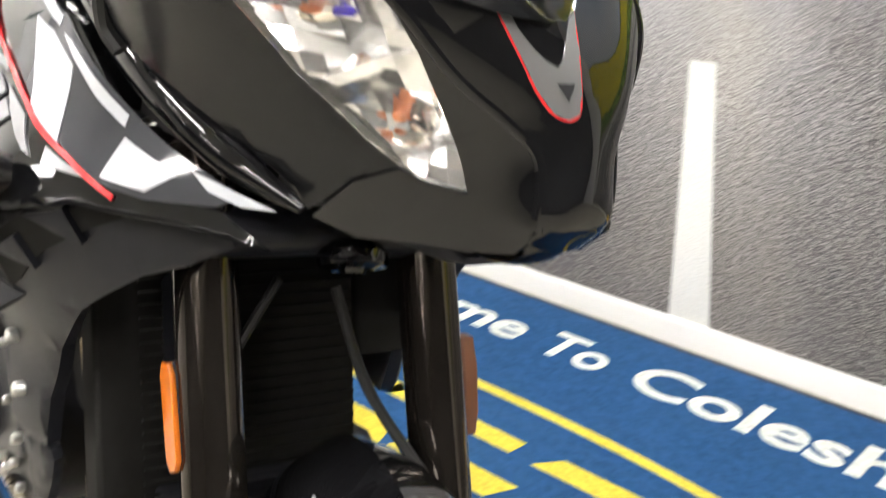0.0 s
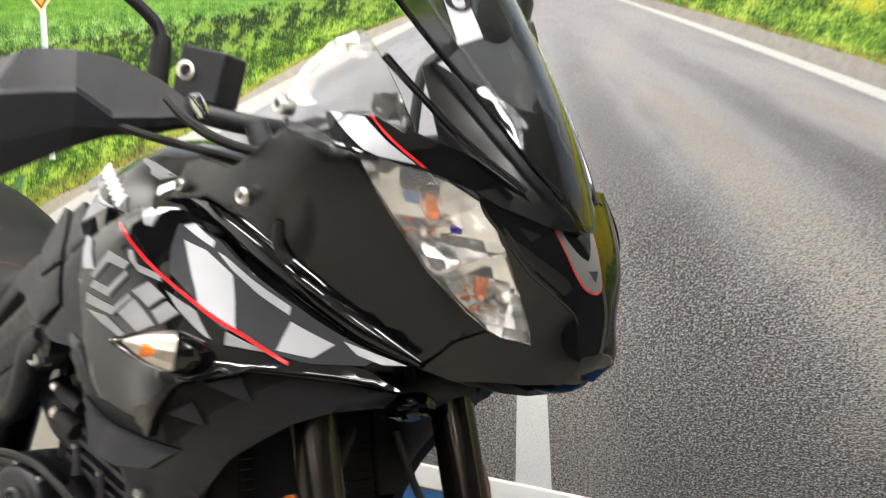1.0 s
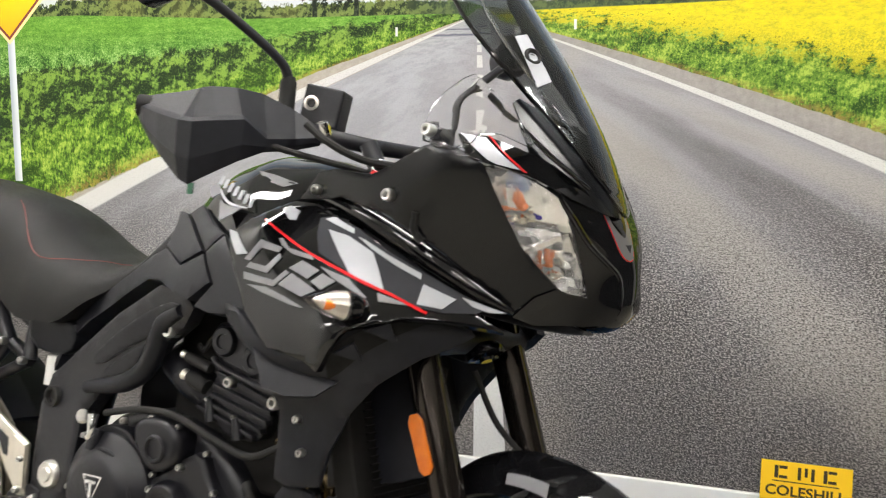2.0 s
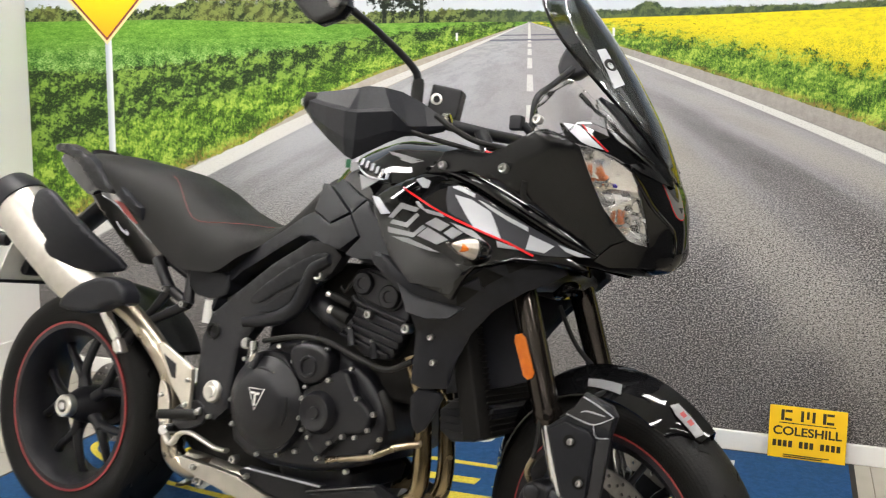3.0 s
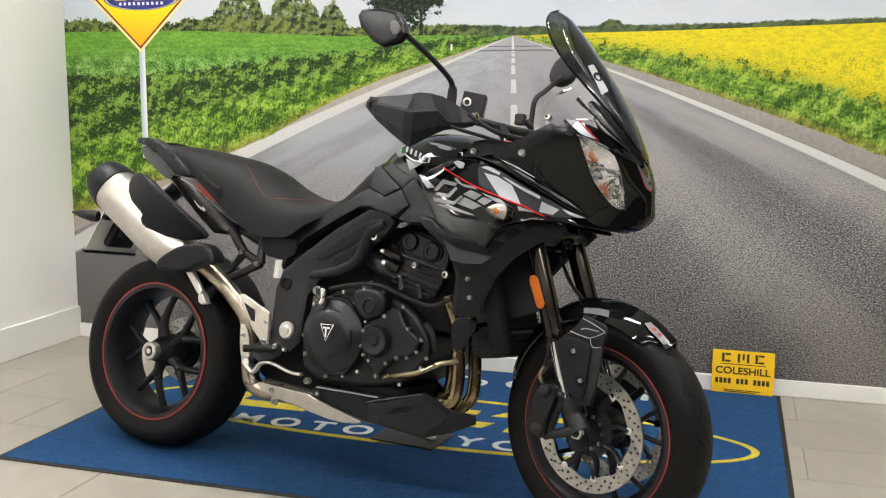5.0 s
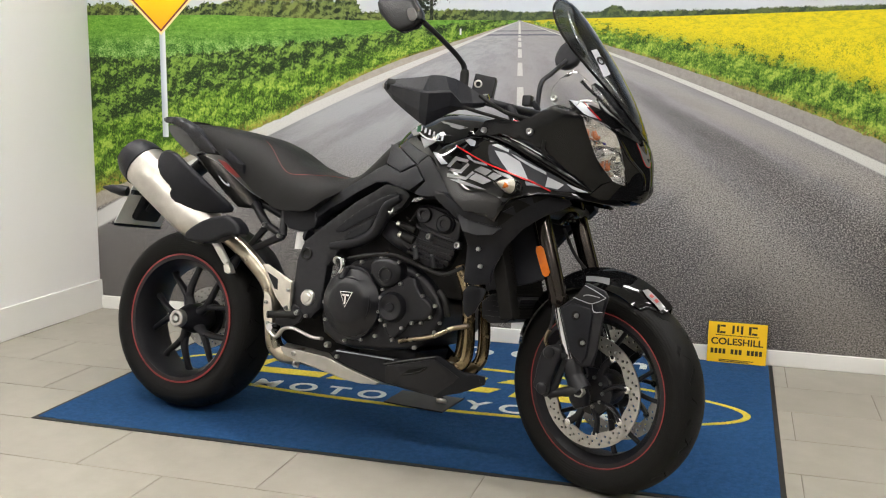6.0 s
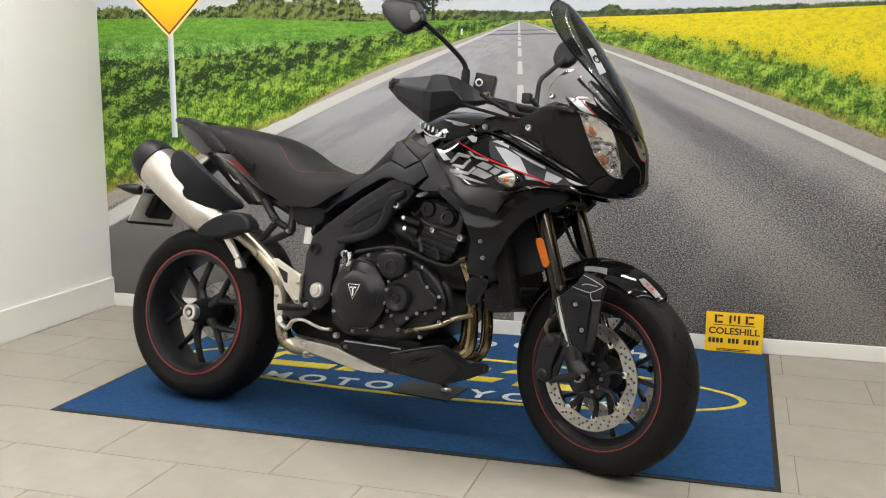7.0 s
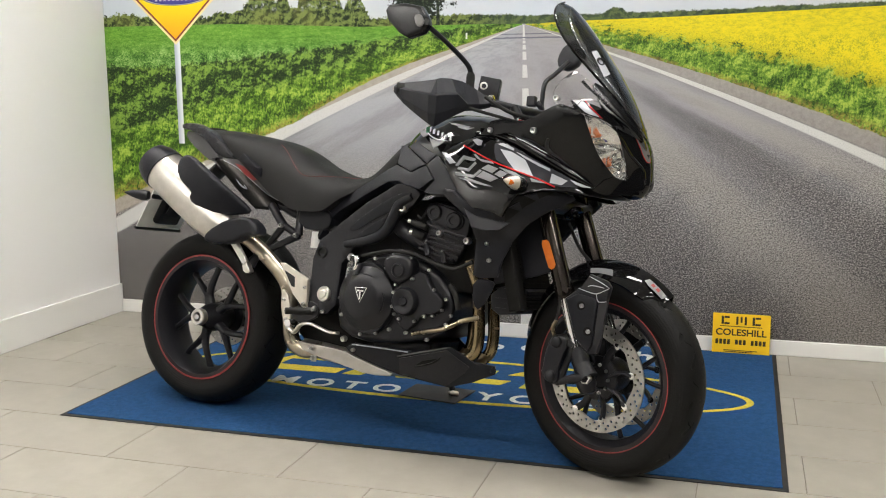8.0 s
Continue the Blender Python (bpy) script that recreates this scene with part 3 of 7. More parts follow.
# ---------------------------------------------------------------- the rubber-backed carpet mat
def mat_blue():
    t = Tree("blue carpet pile")
    p = t.place()
    fine, mid, big = t.noise(p, 900, 2), t.noise(p, 60, 4, 0.7), t.noise(p, 3.5, 4)
    base = t.mix(t.step(mid, 0.3, 0.7), (0.014, 0.058, 0.152), (0.023, 0.086, 0.222))
    base = t.mix(t.mul(t.step(big, 0.45, 0.75), 0.45), base, (0.024, 0.080, 0.190))
    dust = t.step(t.noise(p, 130, 2), 0.74, 0.8)
    t.set(Base_Color=t.mix(t.mul(dust, 0.35), base, (0.3, 0.36, 0.42)), Roughness=0.95, Specular_IOR_Level=0.15)
    t.bump(t.add(fine, mid), 0.9, 0.003)
    return t.material


def pile(name, tone):
    t = Tree(name)
    p = t.place()
    t.set(Base_Color=t.mix(t.step(t.noise(p, 90, 4, 0.7), 0.35, 0.7), tone, [c * 0.72 for c in tone]), Roughness=0.95, Specular_IOR_Level=0.15)
    t.bump(t.noise(p, 800, 2), 0.9, 0.003)
    return t.material


rubber_edge = surface("black mat rubber", (0.010, 0.009, 0.009), (0.018, 0.016, 0.015), (0.6, 0.8), 80)
yellow_pile, white_pile = pile("yellow carpet pile", (0.70, 0.56, 0.07)), pile("white carpet pile", (0.72, 0.74, 0.70))
MX0, MX1, MY0, MY1, MZ = -0.405, 2.062, 0.298, 1.806, 0.007
door_mat = tagged(new("carpet_mat"), "large blue printed carpet mat with black rubber edge", "floor mat")
part("border", slab([(MX0, MY0), (MX1, MY0), (MX1, MY1), (MX0, MY1)], 0.0005, 0.004, 0.002, 0, m=Matrix(((1, 0, 0, 0), (0, 0, 1, 0), (0, 1, 0, 0), (0, 0, 0, 1)))), rubber_edge, door_mat, "black rubber border")
part("carpet", solid((MX0 + 0.017, MY0 + 0.017, 0.004), (MX1 - 0.017, MY1 - 0.017, MZ), 0.002), mat_blue(), door_mat, "worn royal-blue carpet pile")


def oval(cx, cy, a, b, w, n=96):
    bm = bmesh.new()
    rows = []
    for i in range(n):
        k = 2 * math.pi * i / n
        c, s = math.cos(k), math.sin(k)
        rows.append([bm.verts.new((cx + (a + o) * c, cy + (b + o) * s, z)) for o, z in ((0, MZ), (0, MZ + 0.0012), (-w, MZ + 0.0012), (-w, MZ))])
    for p, q in zip(rows, rows[1:] + rows[:1]):
        for j in range(3):
            bm.faces.new((p[j], p[j + 1], q[j + 1], q[j]))
    return bm


part("printed_oval", oval(0.82, 1.085, 1.15, 0.285, 0.026), yellow_pile, door_mat, "yellow oval line")


def slanted(x0, x1, y0, y1, lean=0.35):
    bm = bmesh.new()
    low = [bm.verts.new((x + lean * (y - 1.1), y, MZ)) for x, y in ((x0, y0), (x1, y0), (x1, y1), (x0, y1))]
    top = [bm.verts.new((v.co.x, v.co.y, MZ + 0.0012)) for v in low]
    bm.faces.new(top)
    for i in range(4):
        bm.faces.new((low[i], low[(i + 1) % 4], top[(i + 1) % 4], top[i]))
    return bm


for x0, x1, y0, y1, lean in ((-0.02, 0.34, 1.195, 1.245, 0.6), (0.02, 0.36, 1.035, 1.105, 0.2), (-0.02, 0.06, 1.105, 1.195, 0.2), (0.41, 0.58, 1.195, 1.245, 0.6), (0.40, 0.48, 1.035, 1.105, 0.4), (0.58, 0.74, 1.045, 1.118, -0.4),
                             (0.61, 0.965, 1.195, 1.242, 0.1), (0.80, 1.05, 1.055, 1.118, 0.5), (0.955, 1.40, 1.192, 1.245, 0.8), (1.12, 1.46, 1.035, 1.105, 0.2), (1.40, 1.46, 1.17, 1.195, 0.2)):
    part("printed_bar", slanted(x0, x1, y0, y1, lean), yellow_pile, door_mat)
flat = Matrix.Translation((0, 0, MZ))
for word, x0, x1, y1 in (("Welcome", -0.14, 0.672, 1.690), ("To", 0.735, 0.912, 1.685), ("Coleshill", 0.985, 1.70, 1.692)):
    lettering(word, (x0, 1.563), (x1, y1), flat, white_pile, door_mat, 0.0012, "letter", "white printed letter")
lettering("M O T O R C Y C L E S", (0.14, 0.855), (1.52, 0.95), flat, white_pile, door_mat, 0.0012, "letter", "white printed letter")

# ---------------------------------------------------------------- the small yellow sign against the wall
sign_yellow = surface("yellow sign plastic", (0.85, 0.52, 0.012), (0.9, 0.56, 0.02), (0.3, 0.4), 12)
sign_ink = surface("dark printed ink", (0.03, 0.022, 0.01), (0.045, 0.03, 0.012), (0.4, 0.5), 50)
sign = tagged(new("dealer_sign"), "yellow plastic plate with dark printing leaning on the baseboard", "sign")
sign.matrix_world = pose(1.915, 1.776, 0.0075, -9, 0, -1.5)
part("plate", slab(cut_corners([(-0.119, 0), (0.119, 0), (0.119, 0.17), (-0.119, 0.17)], 0), 0.0, 0.003, 0.001), sign_yellow, sign)
upright = pose(0, -0.0005, 0, 90, 0, 0)
lettering("COLESHILL", (-0.105, 0.075), (0.105, 0.104), upright, sign_ink, sign, 0.0005, "letter", "dark printed letter")
for x0, x1, z0, z1 in ((-0.083, -0.073, 0.123, 0.158), (-0.071, -0.049, 0.150, 0.158), (-0.071, -0.049, 0.123, 0.131), (-0.022, -0.013, 0.123, 0.158), (-0.004, 0.004, 0.133, 0.158), (0.013, 0.022, 0.123, 0.158), (0.045, 0.055, 0.123, 0.158), (0.057, 0.079, 0.150, 0.158), (0.057, 0.079, 0.123, 0.131), (-0.088, 0.086, 0.1135, 0.1165), (-0.07, 0.07, 0.010, 0.0135), (-0.07, 0.05, 0.004, 0.0075)):
    part("printed_bar", solid((x0, -0.001, z0), (x1, 0.0, z1)), sign_ink, sign)

for k in range(13):
    if k not in (4, 8):
        part("printed_bar", solid((-0.105 + 0.0163 * k, -0.001, 0.037), (-0.0935 + 0.0163 * k, 0.0, 0.058)), sign_ink, sign)

# ---------------------------------------------------------------- the motorcycle's body lines: x forward from the rear axle, y to its left, z up
def draped(anchors, soft=2e-4):
    """The right-hand side of the body: a smooth y over (x, z), through places (x, z, y) set to fit the camera's view; a
    thin plate bent through them.
    """
    a = np.array(anchors, float)
    n = len(a)

    def bend(d2):
        return 0.5 * d2 * np.log(d2 + 1e-12)

    k = bend(((a[:, None, :2] - a[None, :, :2]) ** 2).sum(2)) + soft * np.eye(n)
    p = np.c_[np.ones(n), a[:, :2]]
    w = np.linalg.lstsq(np.r_[np.c_[k, p], np.c_[p.T, np.zeros((3, 3))]], np.r_[a[:, 2], 0, 0, 0], rcond=None)[0]

    def where(x, z):
        d2 = (x - a[:, 0]) ** 2 + (z - a[:, 1]) ** 2
        return Vector((x, float(bend(d2) @ w[:n] + w[n] + w[n + 1] * x + w[n + 2] * z), z))
    return where


# the side of the upper fairing, from the nose back to the tank
cheek = draped([(1.468, 1.04, -0.245), (1.556, 0.887, -0.07), (1.418, 1.06, -0.249), (1.339, 0.99, -0.222), (1.167, 1.0, -0.187), (1.13, 0.985, -0.183), (1.38, 0.947, -0.202), (1.52, 0.955, -0.125),
                (1.5, 0.84, -0.085), (1.45, 0.855, -0.12), (1.34, 0.90, -0.195), (1.3, 1.03, -0.228), (1.599, 0.922, -0.059), (1.607, 0.875, -0.060), (1.584, 0.852, -0.056), (1.40, 1.11, -0.225), (1.47, 1.10, -0.20), (1.53, 1.06, -0.15),
                (1.584, 0.938, -0.073), (1.567, 0.960, -0.097), (1.552, 0.992, -0.125), (1.540, 1.017, -0.144), (1.604, 0.897, -0.058)], 9e-4)
_front = [(-0.026, z, x) for z, x in ((0.82, 1.572), (0.835, 1.588), (0.856, 1.600), (0.875, 1.612), (0.90, 1.615), (0.94, 1.612), (0.965, 1.607), (0.995, 1.597), (1.02, 1.582), (1.06, 1.560))]
for _y, _z, _x in ((0.030, 0.852, 1.584), (0.033, 0.874, 1.607), (0.032, 0.896, 1.604), (0.034, 0.922, 1.598), (0.047, 0.938, 1.584), (0.072, 0.960, 1.567), (0.100, 0.992, 1.552), (0.119, 1.017, 1.540), (0.028, 0.965, 1.605), (0.030, 0.995, 1.596), (0.028, 0.942, 1.606),
                   (0.12, 1.05, 1.53), (0.06, 0.842, 1.52), (0.094, 0.857, 1.45)):
    _front += [(-0.026 - _y, _z, _x), (-0.026 + _y, _z, _x)]
_nose = draped(_front)


def beak(y, z):
    """The front of the upper fairing, over (y, z)."""
    p = _nose(y, z)
    return Vector((p.y, y, z))


def glazing(y, z):
    """The tall windscreen, over (y, z)."""
    return Vector((ramp(z, ((1.0, 1.587), (1.03, 1.576), (1.08, 1.554), (1.12, 1.532), (1.16, 1.507), (1.2, 1.481), (1.25, 1.445), (1.3, 1.407), (1.35, 1.366), (1.385, 1.334), (1.42, 1.29))) - 0.45 * (math.sqrt((y + 0.028) ** 2 + 0.0016) - 0.04) - 2.0 * (y + 0.028) ** 2, y, z))


side_fairing = draped([(1.02, 0.99, -0.152), (1.0, 0.9, -0.225), (1.14, 0.985, -0.187), (1.275, 0.80, -0.285), (1.15, 0.76, -0.268), (1.24, 0.74, -0.266), (1.47, 0.842, -0.135), (1.092, 0.939, -0.223), (1.211, 0.90, -0.226), (1.27, 0.88, -0.226), (1.33, 0.861, -0.223), (1.389, 0.841, -0.205),
                       (1.24, 0.95, -0.205), (1.35, 0.89, -0.192), (1.05, 0.82, -0.247), (1.41, 0.872, -0.165)], 1e-3)
lower_wing = draped([(1.02, 0.82, -0.237), (1.15, 0.75, -0.265), (1.19, 0.66, -0.222), (1.2, 0.61, -0.218), (1.25, 0.56, -0.20), (1.39, 0.76, -0.165), (1.5, 0.8, -0.09), (1.30, 0.68, -0.20), (1.26, 0.80, -0.275)])
side_cover = draped([(0.997, 0.896, -0.222), (0.547, 0.745, -0.105), (0.58, 0.65, -0.135), (0.62, 0.74, -0.12), (0.75, 0.80, -0.165), (0.88, 0.94, -0.155), (0.95, 0.81, -0.230), (0.85, 0.84, -0.195), (1.07, 0.94, -0.20), (1.07, 0.81, -0.24), (0.98, 0.98, -0.165)], 4e-3)
spar = draped([(0.548, 0.583, -0.155), (0.52, 0.5, -0.162), (0.6, 0.42, -0.17), (0.896, 0.745, -0.19), (0.75, 0.74, -0.18), (0.57, 0.61, -0.15), (0.94, 0.80, -0.215)])
tail_side = draped([(0.13, 0.81, -0.095), (0.387, 0.732, -0.10), (0.1, 0.9, -0.11), (-0.1, 1.0, -0.10), (0.42, 0.73, -0.10)])
tank_side = side_cover
belly_side = draped([(0.7, 0.3, -0.175), (0.93, 0.3, -0.165), (1.08, 0.33, -0.16), (1.23, 0.28, -0.10), (1.1, 0.21, -0.12), (1.0, 0.2, -0.13), (0.8, 0.25, -0.16)])
can_side = draped([(0.267, 0.701, -0.185), (0.058, 0.733, -0.268), (-0.07, 0.885, -0.235), (0.1, 0.80, -0.275), (0.2, 0.74, -0.240), (0.0, 0.80, -0.270)])
tank_top = draped([(0.82, 0.96, -0.13), (0.9, 1.0, -0.125), (1.0, 1.02, -0.12), (1.05, 0.98, -0.16), (1.1, 1.02, -0.12), (0.9, 0.95, -0.16)])


# ---------------------------------------------------------------- the motorcycle's materials
matt = surface("matt black plastic", (0.0056, 0.0060, 0.0086), (0.0088, 0.0094, 0.0128), (0.40, 0.50), 60, grain=0.0005, grain_scale=900, shine=0.26)
satin = surface("satin black casting", (0.0064, 0.0064, 0.0086), (0.0106, 0.0106, 0.0138), (0.30, 0.44), 90, grain=0.0008, grain_scale=700, shine=0.34)
gloss = surface("gloss black paint", (0.003, 0.003, 0.0034), (0.005, 0.005, 0.0056), (0.03, 0.05), 8, shine=0.45)
sheen = surface("satin black fairing paint", (0.0042, 0.0044, 0.0050), (0.0066, 0.0069, 0.0076), (0.20, 0.28), 20, shine=0.30)
vinyl = surface("black seat vinyl", (0.0055, 0.0053, 0.0053), (0.009, 0.0087, 0.0085), (0.46, 0.60), 40, grain=0.0014, grain_scale=650, shine=0.22)
rubber = surface("black rubber", (0.006, 0.006, 0.006), (0.011, 0.0105, 0.010), (0.55, 0.75), 50, shine=0.3)
# near-black with shade put into it, for hollows, gaps and the radiator
shade_black = surface("dull black core", (0.008, 0.0076, 0.007), (0.012, 0.0115, 0.011), (0.7, 0.8), 50, shine=0.1)
steel = surface("brushed steel", (0.50, 0.475, 0.43), (0.62, 0.59, 0.54), (0.32, 0.42), 25, 1.0, 0.0002, 500)
chrome = surface("polished metal", (0.78, 0.78, 0.78), (0.84, 0.84, 0.84), (0.08, 0.16), 20, 1.0)
alloy = surface("satin alloy", (0.62, 0.60, 0.56), (0.74, 0.72, 0.68), (0.3, 0.42), 45, 1.0, 0.0004, 600)
disc_steel = surface("ground disc steel", (0.36, 0.35, 0.33), (0.48, 0.47, 0.45), (0.3, 0.42), 60, 1.0, 0.0002, 700)
bronzed = surface("heat-tinted steel", (0.16, 0.13, 0.09), (0.32, 0.27, 0.19), (0.22, 0.34), 14, 1.0, stain=9)
anodised = surface("dark anodised tube", (0.035, 0.029, 0.025), (0.05, 0.043, 0.037), (0.08, 0.14), 15, 0.85)
pale_ink = surface("pale grey graphic", (0.33, 0.34, 0.365), (0.41, 0.42, 0.445), (0.15, 0.22), 9, shine=0.3)
silver_ink = surface("silver grey graphic", (0.16, 0.16, 0.168), (0.22, 0.22, 0.228), (0.18, 0.26), 9, shine=0.3)
mid_ink = surface("mid grey graphic", (0.09, 0.09, 0.092), (0.12, 0.12, 0.122), (0.06, 0.10), 9, shine=0.35)
dark_ink = surface("dark grey graphic", (0.020, 0.020, 0.022), (0.03, 0.03, 0.032), (0.06, 0.10), 9, shine=0.35)
slate_ink = surface("slate grey graphic", (0.030, 0.031, 0.036), (0.040, 0.041, 0.047), (0.05, 0.08), 9, shine=0.35)
red_ink = surface("red graphic", (0.45, 0.010, 0.015), (0.54, 0.016, 0.020), (0.15, 0.2), 9, coat=0.25)
dull_red = surface("red rim tape", (0.22, 0.02, 0.02), (0.30, 0.03, 0.03), (0.35, 0.45), 30)
amber = surface("amber reflector", (0.42, 0.095, 0.006), (0.52, 0.13, 0.008), (0.15, 0.25), 60)
white_plastic = surface("white plastic", (0.6, 0.6, 0.58), (0.7, 0.7, 0.68))
plate_grey = surface("number plate back", (0.66, 0.66, 0.63), (0.76, 0.76, 0.72), (0.4, 0.5), 20)
green_tag = surface("green tag", (0.01, 0.12, 0.05), (0.015, 0.16, 0.07))


def clear(name, tone, rough=0.02, ior=1.45):
    t = Tree(name)
    t.set(Base_Color=tone, Roughness=rough, Transmission_Weight=1.0, IOR=ior)
    return t.material


glass, smoke = clear("clear polycarbonate", (0.96, 0.96, 0.97)), clear("smoked acrylic", (0.17, 0.185, 0.19))


reflector = surface("silvered reflector", (0.88, 0.87, 0.86), (0.95, 0.94, 0.93), (0.14, 0.24), 40, 1.0)


# near-black, for tubes that stand for the shade inside the tread
groove_shade = surface("dark tread groove", (0.0015, 0.0015, 0.0015), (0.0025, 0.0025, 0.0025), (0.9, 0.95), 80, shine=0.05)


def tyre_rubber(name, width):
    """Rubber with slanting tread grooves; the wheel turns about y."""
    t = Tree(name)
    p = t.place()
    x, y, z = t.xyz(p)
    turn = t.math("ARCTAN2", z, x)
    side = t.math("ABSOLUTE", y)
    wave = t.math("SINE", t.add(t.mul(turn, 19.0), t.mul(side, 95.0)))
    alt = t.step(t.math("SINE", t.add(t.mul(turn, 9.5), t.mul(y, 60.0))), -0.2, 0.0)
    cut = t.mul(t.mul(t.step(wave, 0.86, 0.90), t.step(side, width * 0.18, width * 0.22)), t.sub(1.0, t.step(side, width * 0.72, width * 0.8)))
    cut = t.mul(cut, alt)
    radius = t.math("SQRT", t.add(t.mul(x, x), t.mul(z, z)))
    line = t.math("SINE", t.mul(radius, 900.0))
    fine = t.noise(p, 260, 3)
    wear = t.noise(p, 14, 4)
    base = t.mix(t.step(t.add(t.mul(wear, 0.6), t.mul(fine, 0.4)), 0.35, 0.65), (0.0042, 0.0042, 0.0043), (0.0085, 0.0081, 0.0078))
    # the cuts are darkened in colour as if shaded, besides their bump
    t.set(Base_Color=t.mix(cut, base, (0.0012, 0.0012, 0.0012)), Roughness=t.map(wear, 0.3, 0.7, 0.5, 0.68), Specular_IOR_Level=0.17)
    height = t.sub(t.add(t.mul(fine, 0.12), t.mul(t.mul(line, 0.015), t.step(side, width * 0.8, width * 0.84))), cut)
    t.bump(height, 1.0, 0.006)
    return t.material


# ---------------------------------------------------------------- the motorcycle
bike = tagged(new("motorcycle"), "black sport-touring motorcycle with grey check graphics on its side stand", "motorcycle")
bike.matrix_world = Matrix.Translation((0.036, 0.572, 0.0075)) @ Matrix.Rotation(radians(-11.4), 4, "Z") @ Matrix.Rotation(radians(-10.8), 4, "X")
SWAP = Matrix(((1, 0, 0, 0), (0, -1, -0.056, 0), (0, 0, 1, 0), (0, 0, 0, 1)))  # to the other side of the middle plane
BOLT = turned([(0.0, 0.0015), (0.40, 0.0015), (0.46, 0.0075), (0.78, 0.0078), (0.95, 0.0062), (1.0, 0.004), (1.0, -0.004)], (0, 0, 0), (0, -1, 0), 12)
for v in BOLT.verts:
    v.co.x *= 0.0064
    v.co.z *= 0.0064
bolt_mesh = part("bolt", BOLT, surface("zinc-plated steel", (0.45, 0.45, 0.44), (0.6, 0.6, 0.58), (0.25, 0.35), 300, 1.0), None)
bolt_data = bolt_mesh.data
bpy.data.objects.remove(bolt_mesh)


def bolt(x, y, z, size=1.0, parent=None, m=None):
    ob = new("bolt", bolt_data)
    ob.parent = parent or bike
    ob.matrix_local = (m or Matrix()) @ Matrix.Translation((x, y, z)) @ Matrix.Diagonal((size, size, size, 1))
    return ob


# ---- wheels
def tyre_profile(r, w, seat):
    rim = seat * 0.99
    return [(rim, -w * 0.72), (seat + 0.012, -w * 0.90), (seat + (r - seat) * 0.45, -w * 0.99), (seat + (r - seat) * 0.60, -w), (r - (r - seat) * 0.22, -w * 0.90), (r - (r - seat) * 0.10, -w * 0.70), (r - (r - seat) * 0.03, -w * 0.42), (r, -w * 0.12),
            (r, w * 0.12), (r - (r - seat) * 0.03, w * 0.42), (r - (r - seat) * 0.10, w * 0.70), (r - (r - seat) * 0.22, w * 0.90), (seat + (r - seat) * 0.60, w), (seat + (r - seat) * 0.45, w * 0.99), (seat + 0.012, w * 0.90), (rim, w * 0.72)]


def wheel(name, m, r, w, seat, barrel, spoke, hub_half, phase, label, fork=0.25):
    """A cast wheel about the y axis: rim, hub and five forked spokes, with tyre and red tape."""
    bm = hoop([(seat + 0.010, -barrel), (seat + 0.008, -barrel + 0.006), (seat - 0.012, -barrel + 0.012), (seat - 0.022, -barrel * 0.5), (seat - 0.022, barrel * 0.5), (seat - 0.012, barrel - 0.012), (seat + 0.008, barrel - 0.006), (seat + 0.010, barrel),
               (seat - 0.008, barrel), (seat - 0.028, barrel * 0.6), (seat - 0.030, 0.0), (seat - 0.028, -barrel * 0.6), (seat - 0.008, -barrel)], (0, 0, 0), (0, 1, 0), 72)
    rim = part(name, bm, satin, bike, label)
    rim.matrix_local = m
    for k in range(5):
        a = phase + 2 * math.pi * k / 5
        def at(radius, turn, y=0.0):
            return (radius * math.cos(a + turn), y, radius * math.sin(a + turn))
        y0 = -hub_half * 0.25
        arm = tube([at(0.035, 0, y0), at(0.07, 0, y0), at(seat * 0.42, 0, y0)], (spoke * 1.25, spoke, spoke * 1.05), 10, 4, squash=0.75)
        for s in (-1, 1):
            tube([at(seat * 0.34, 0, y0), at(seat * 0.52, fork * 0.5 * s, y0), at(seat * 0.76, fork * 0.92 * s, y0 * 0.6), at(seat - 0.022, fork * s, 0)], (spoke * 0.85, spoke * 0.72, spoke * 0.62, spoke * 0.75), 10, 4, arm, squash=0.8)
        part("spoke", arm, satin, rim)
    part("hub", turned([(0.0, -hub_half), (0.030, -hub_half), (0.034, -hub_half + 0.006), (0.05, -hub_half * 0.4), (0.055, 0), (0.05, hub_half * 0.6), (0.034, hub_half), (0.0, hub_half)], (0, 0, 0), (0, 1, 0), 32), satin, rim)
    part("tyre", hoop(tyre_profile(r, w, seat), (0, 0, 0), (0, 1, 0), 96), tyre_rubber(name + " tyre", w), rim, "black rubber tyre with slanting tread grooves")
    tyre = rim.children[-1]
    outer = tyre_profile(r, w, seat)[4:8]
    for s in (-1, 1):
        for k in range(16):
            path = []
            for i in range(5):
                u = 0.14 + 0.60 * i / 4
                a = 2 * math.pi * (k + 0.25 * s) / 16 + 0.34 * i / 4 + 0.05 * math.sin(i * 1.6)
                q = ramp(-u * w, sorted((h, q) for q, h in outer)) - 0.0021
                path.append((q * math.cos(a), s * u * w, q * math.sin(a)))
            # thin dark tube laid in the surface in place of a shaded cut
            part("tread_groove", tube(path, (0.0012, 0.0024, 0.0026, 0.0022, 0.0010), 6, 3), groove_shade, tyre)
    for s in (-1, 1):
        part("rim_tape", hoop([(seat + 0.0105, s * (barrel + 0.0006)), (seat + 0.0045, s * (barrel + 0.0012)), (seat + 0.0045, s * (barrel - 0.002)), (seat + 0.0105, s * (barrel - 0.002))], (0, 0, 0), (0, 1, 0), 96), dull_red, rim, "thin red rim tape")
    return rim


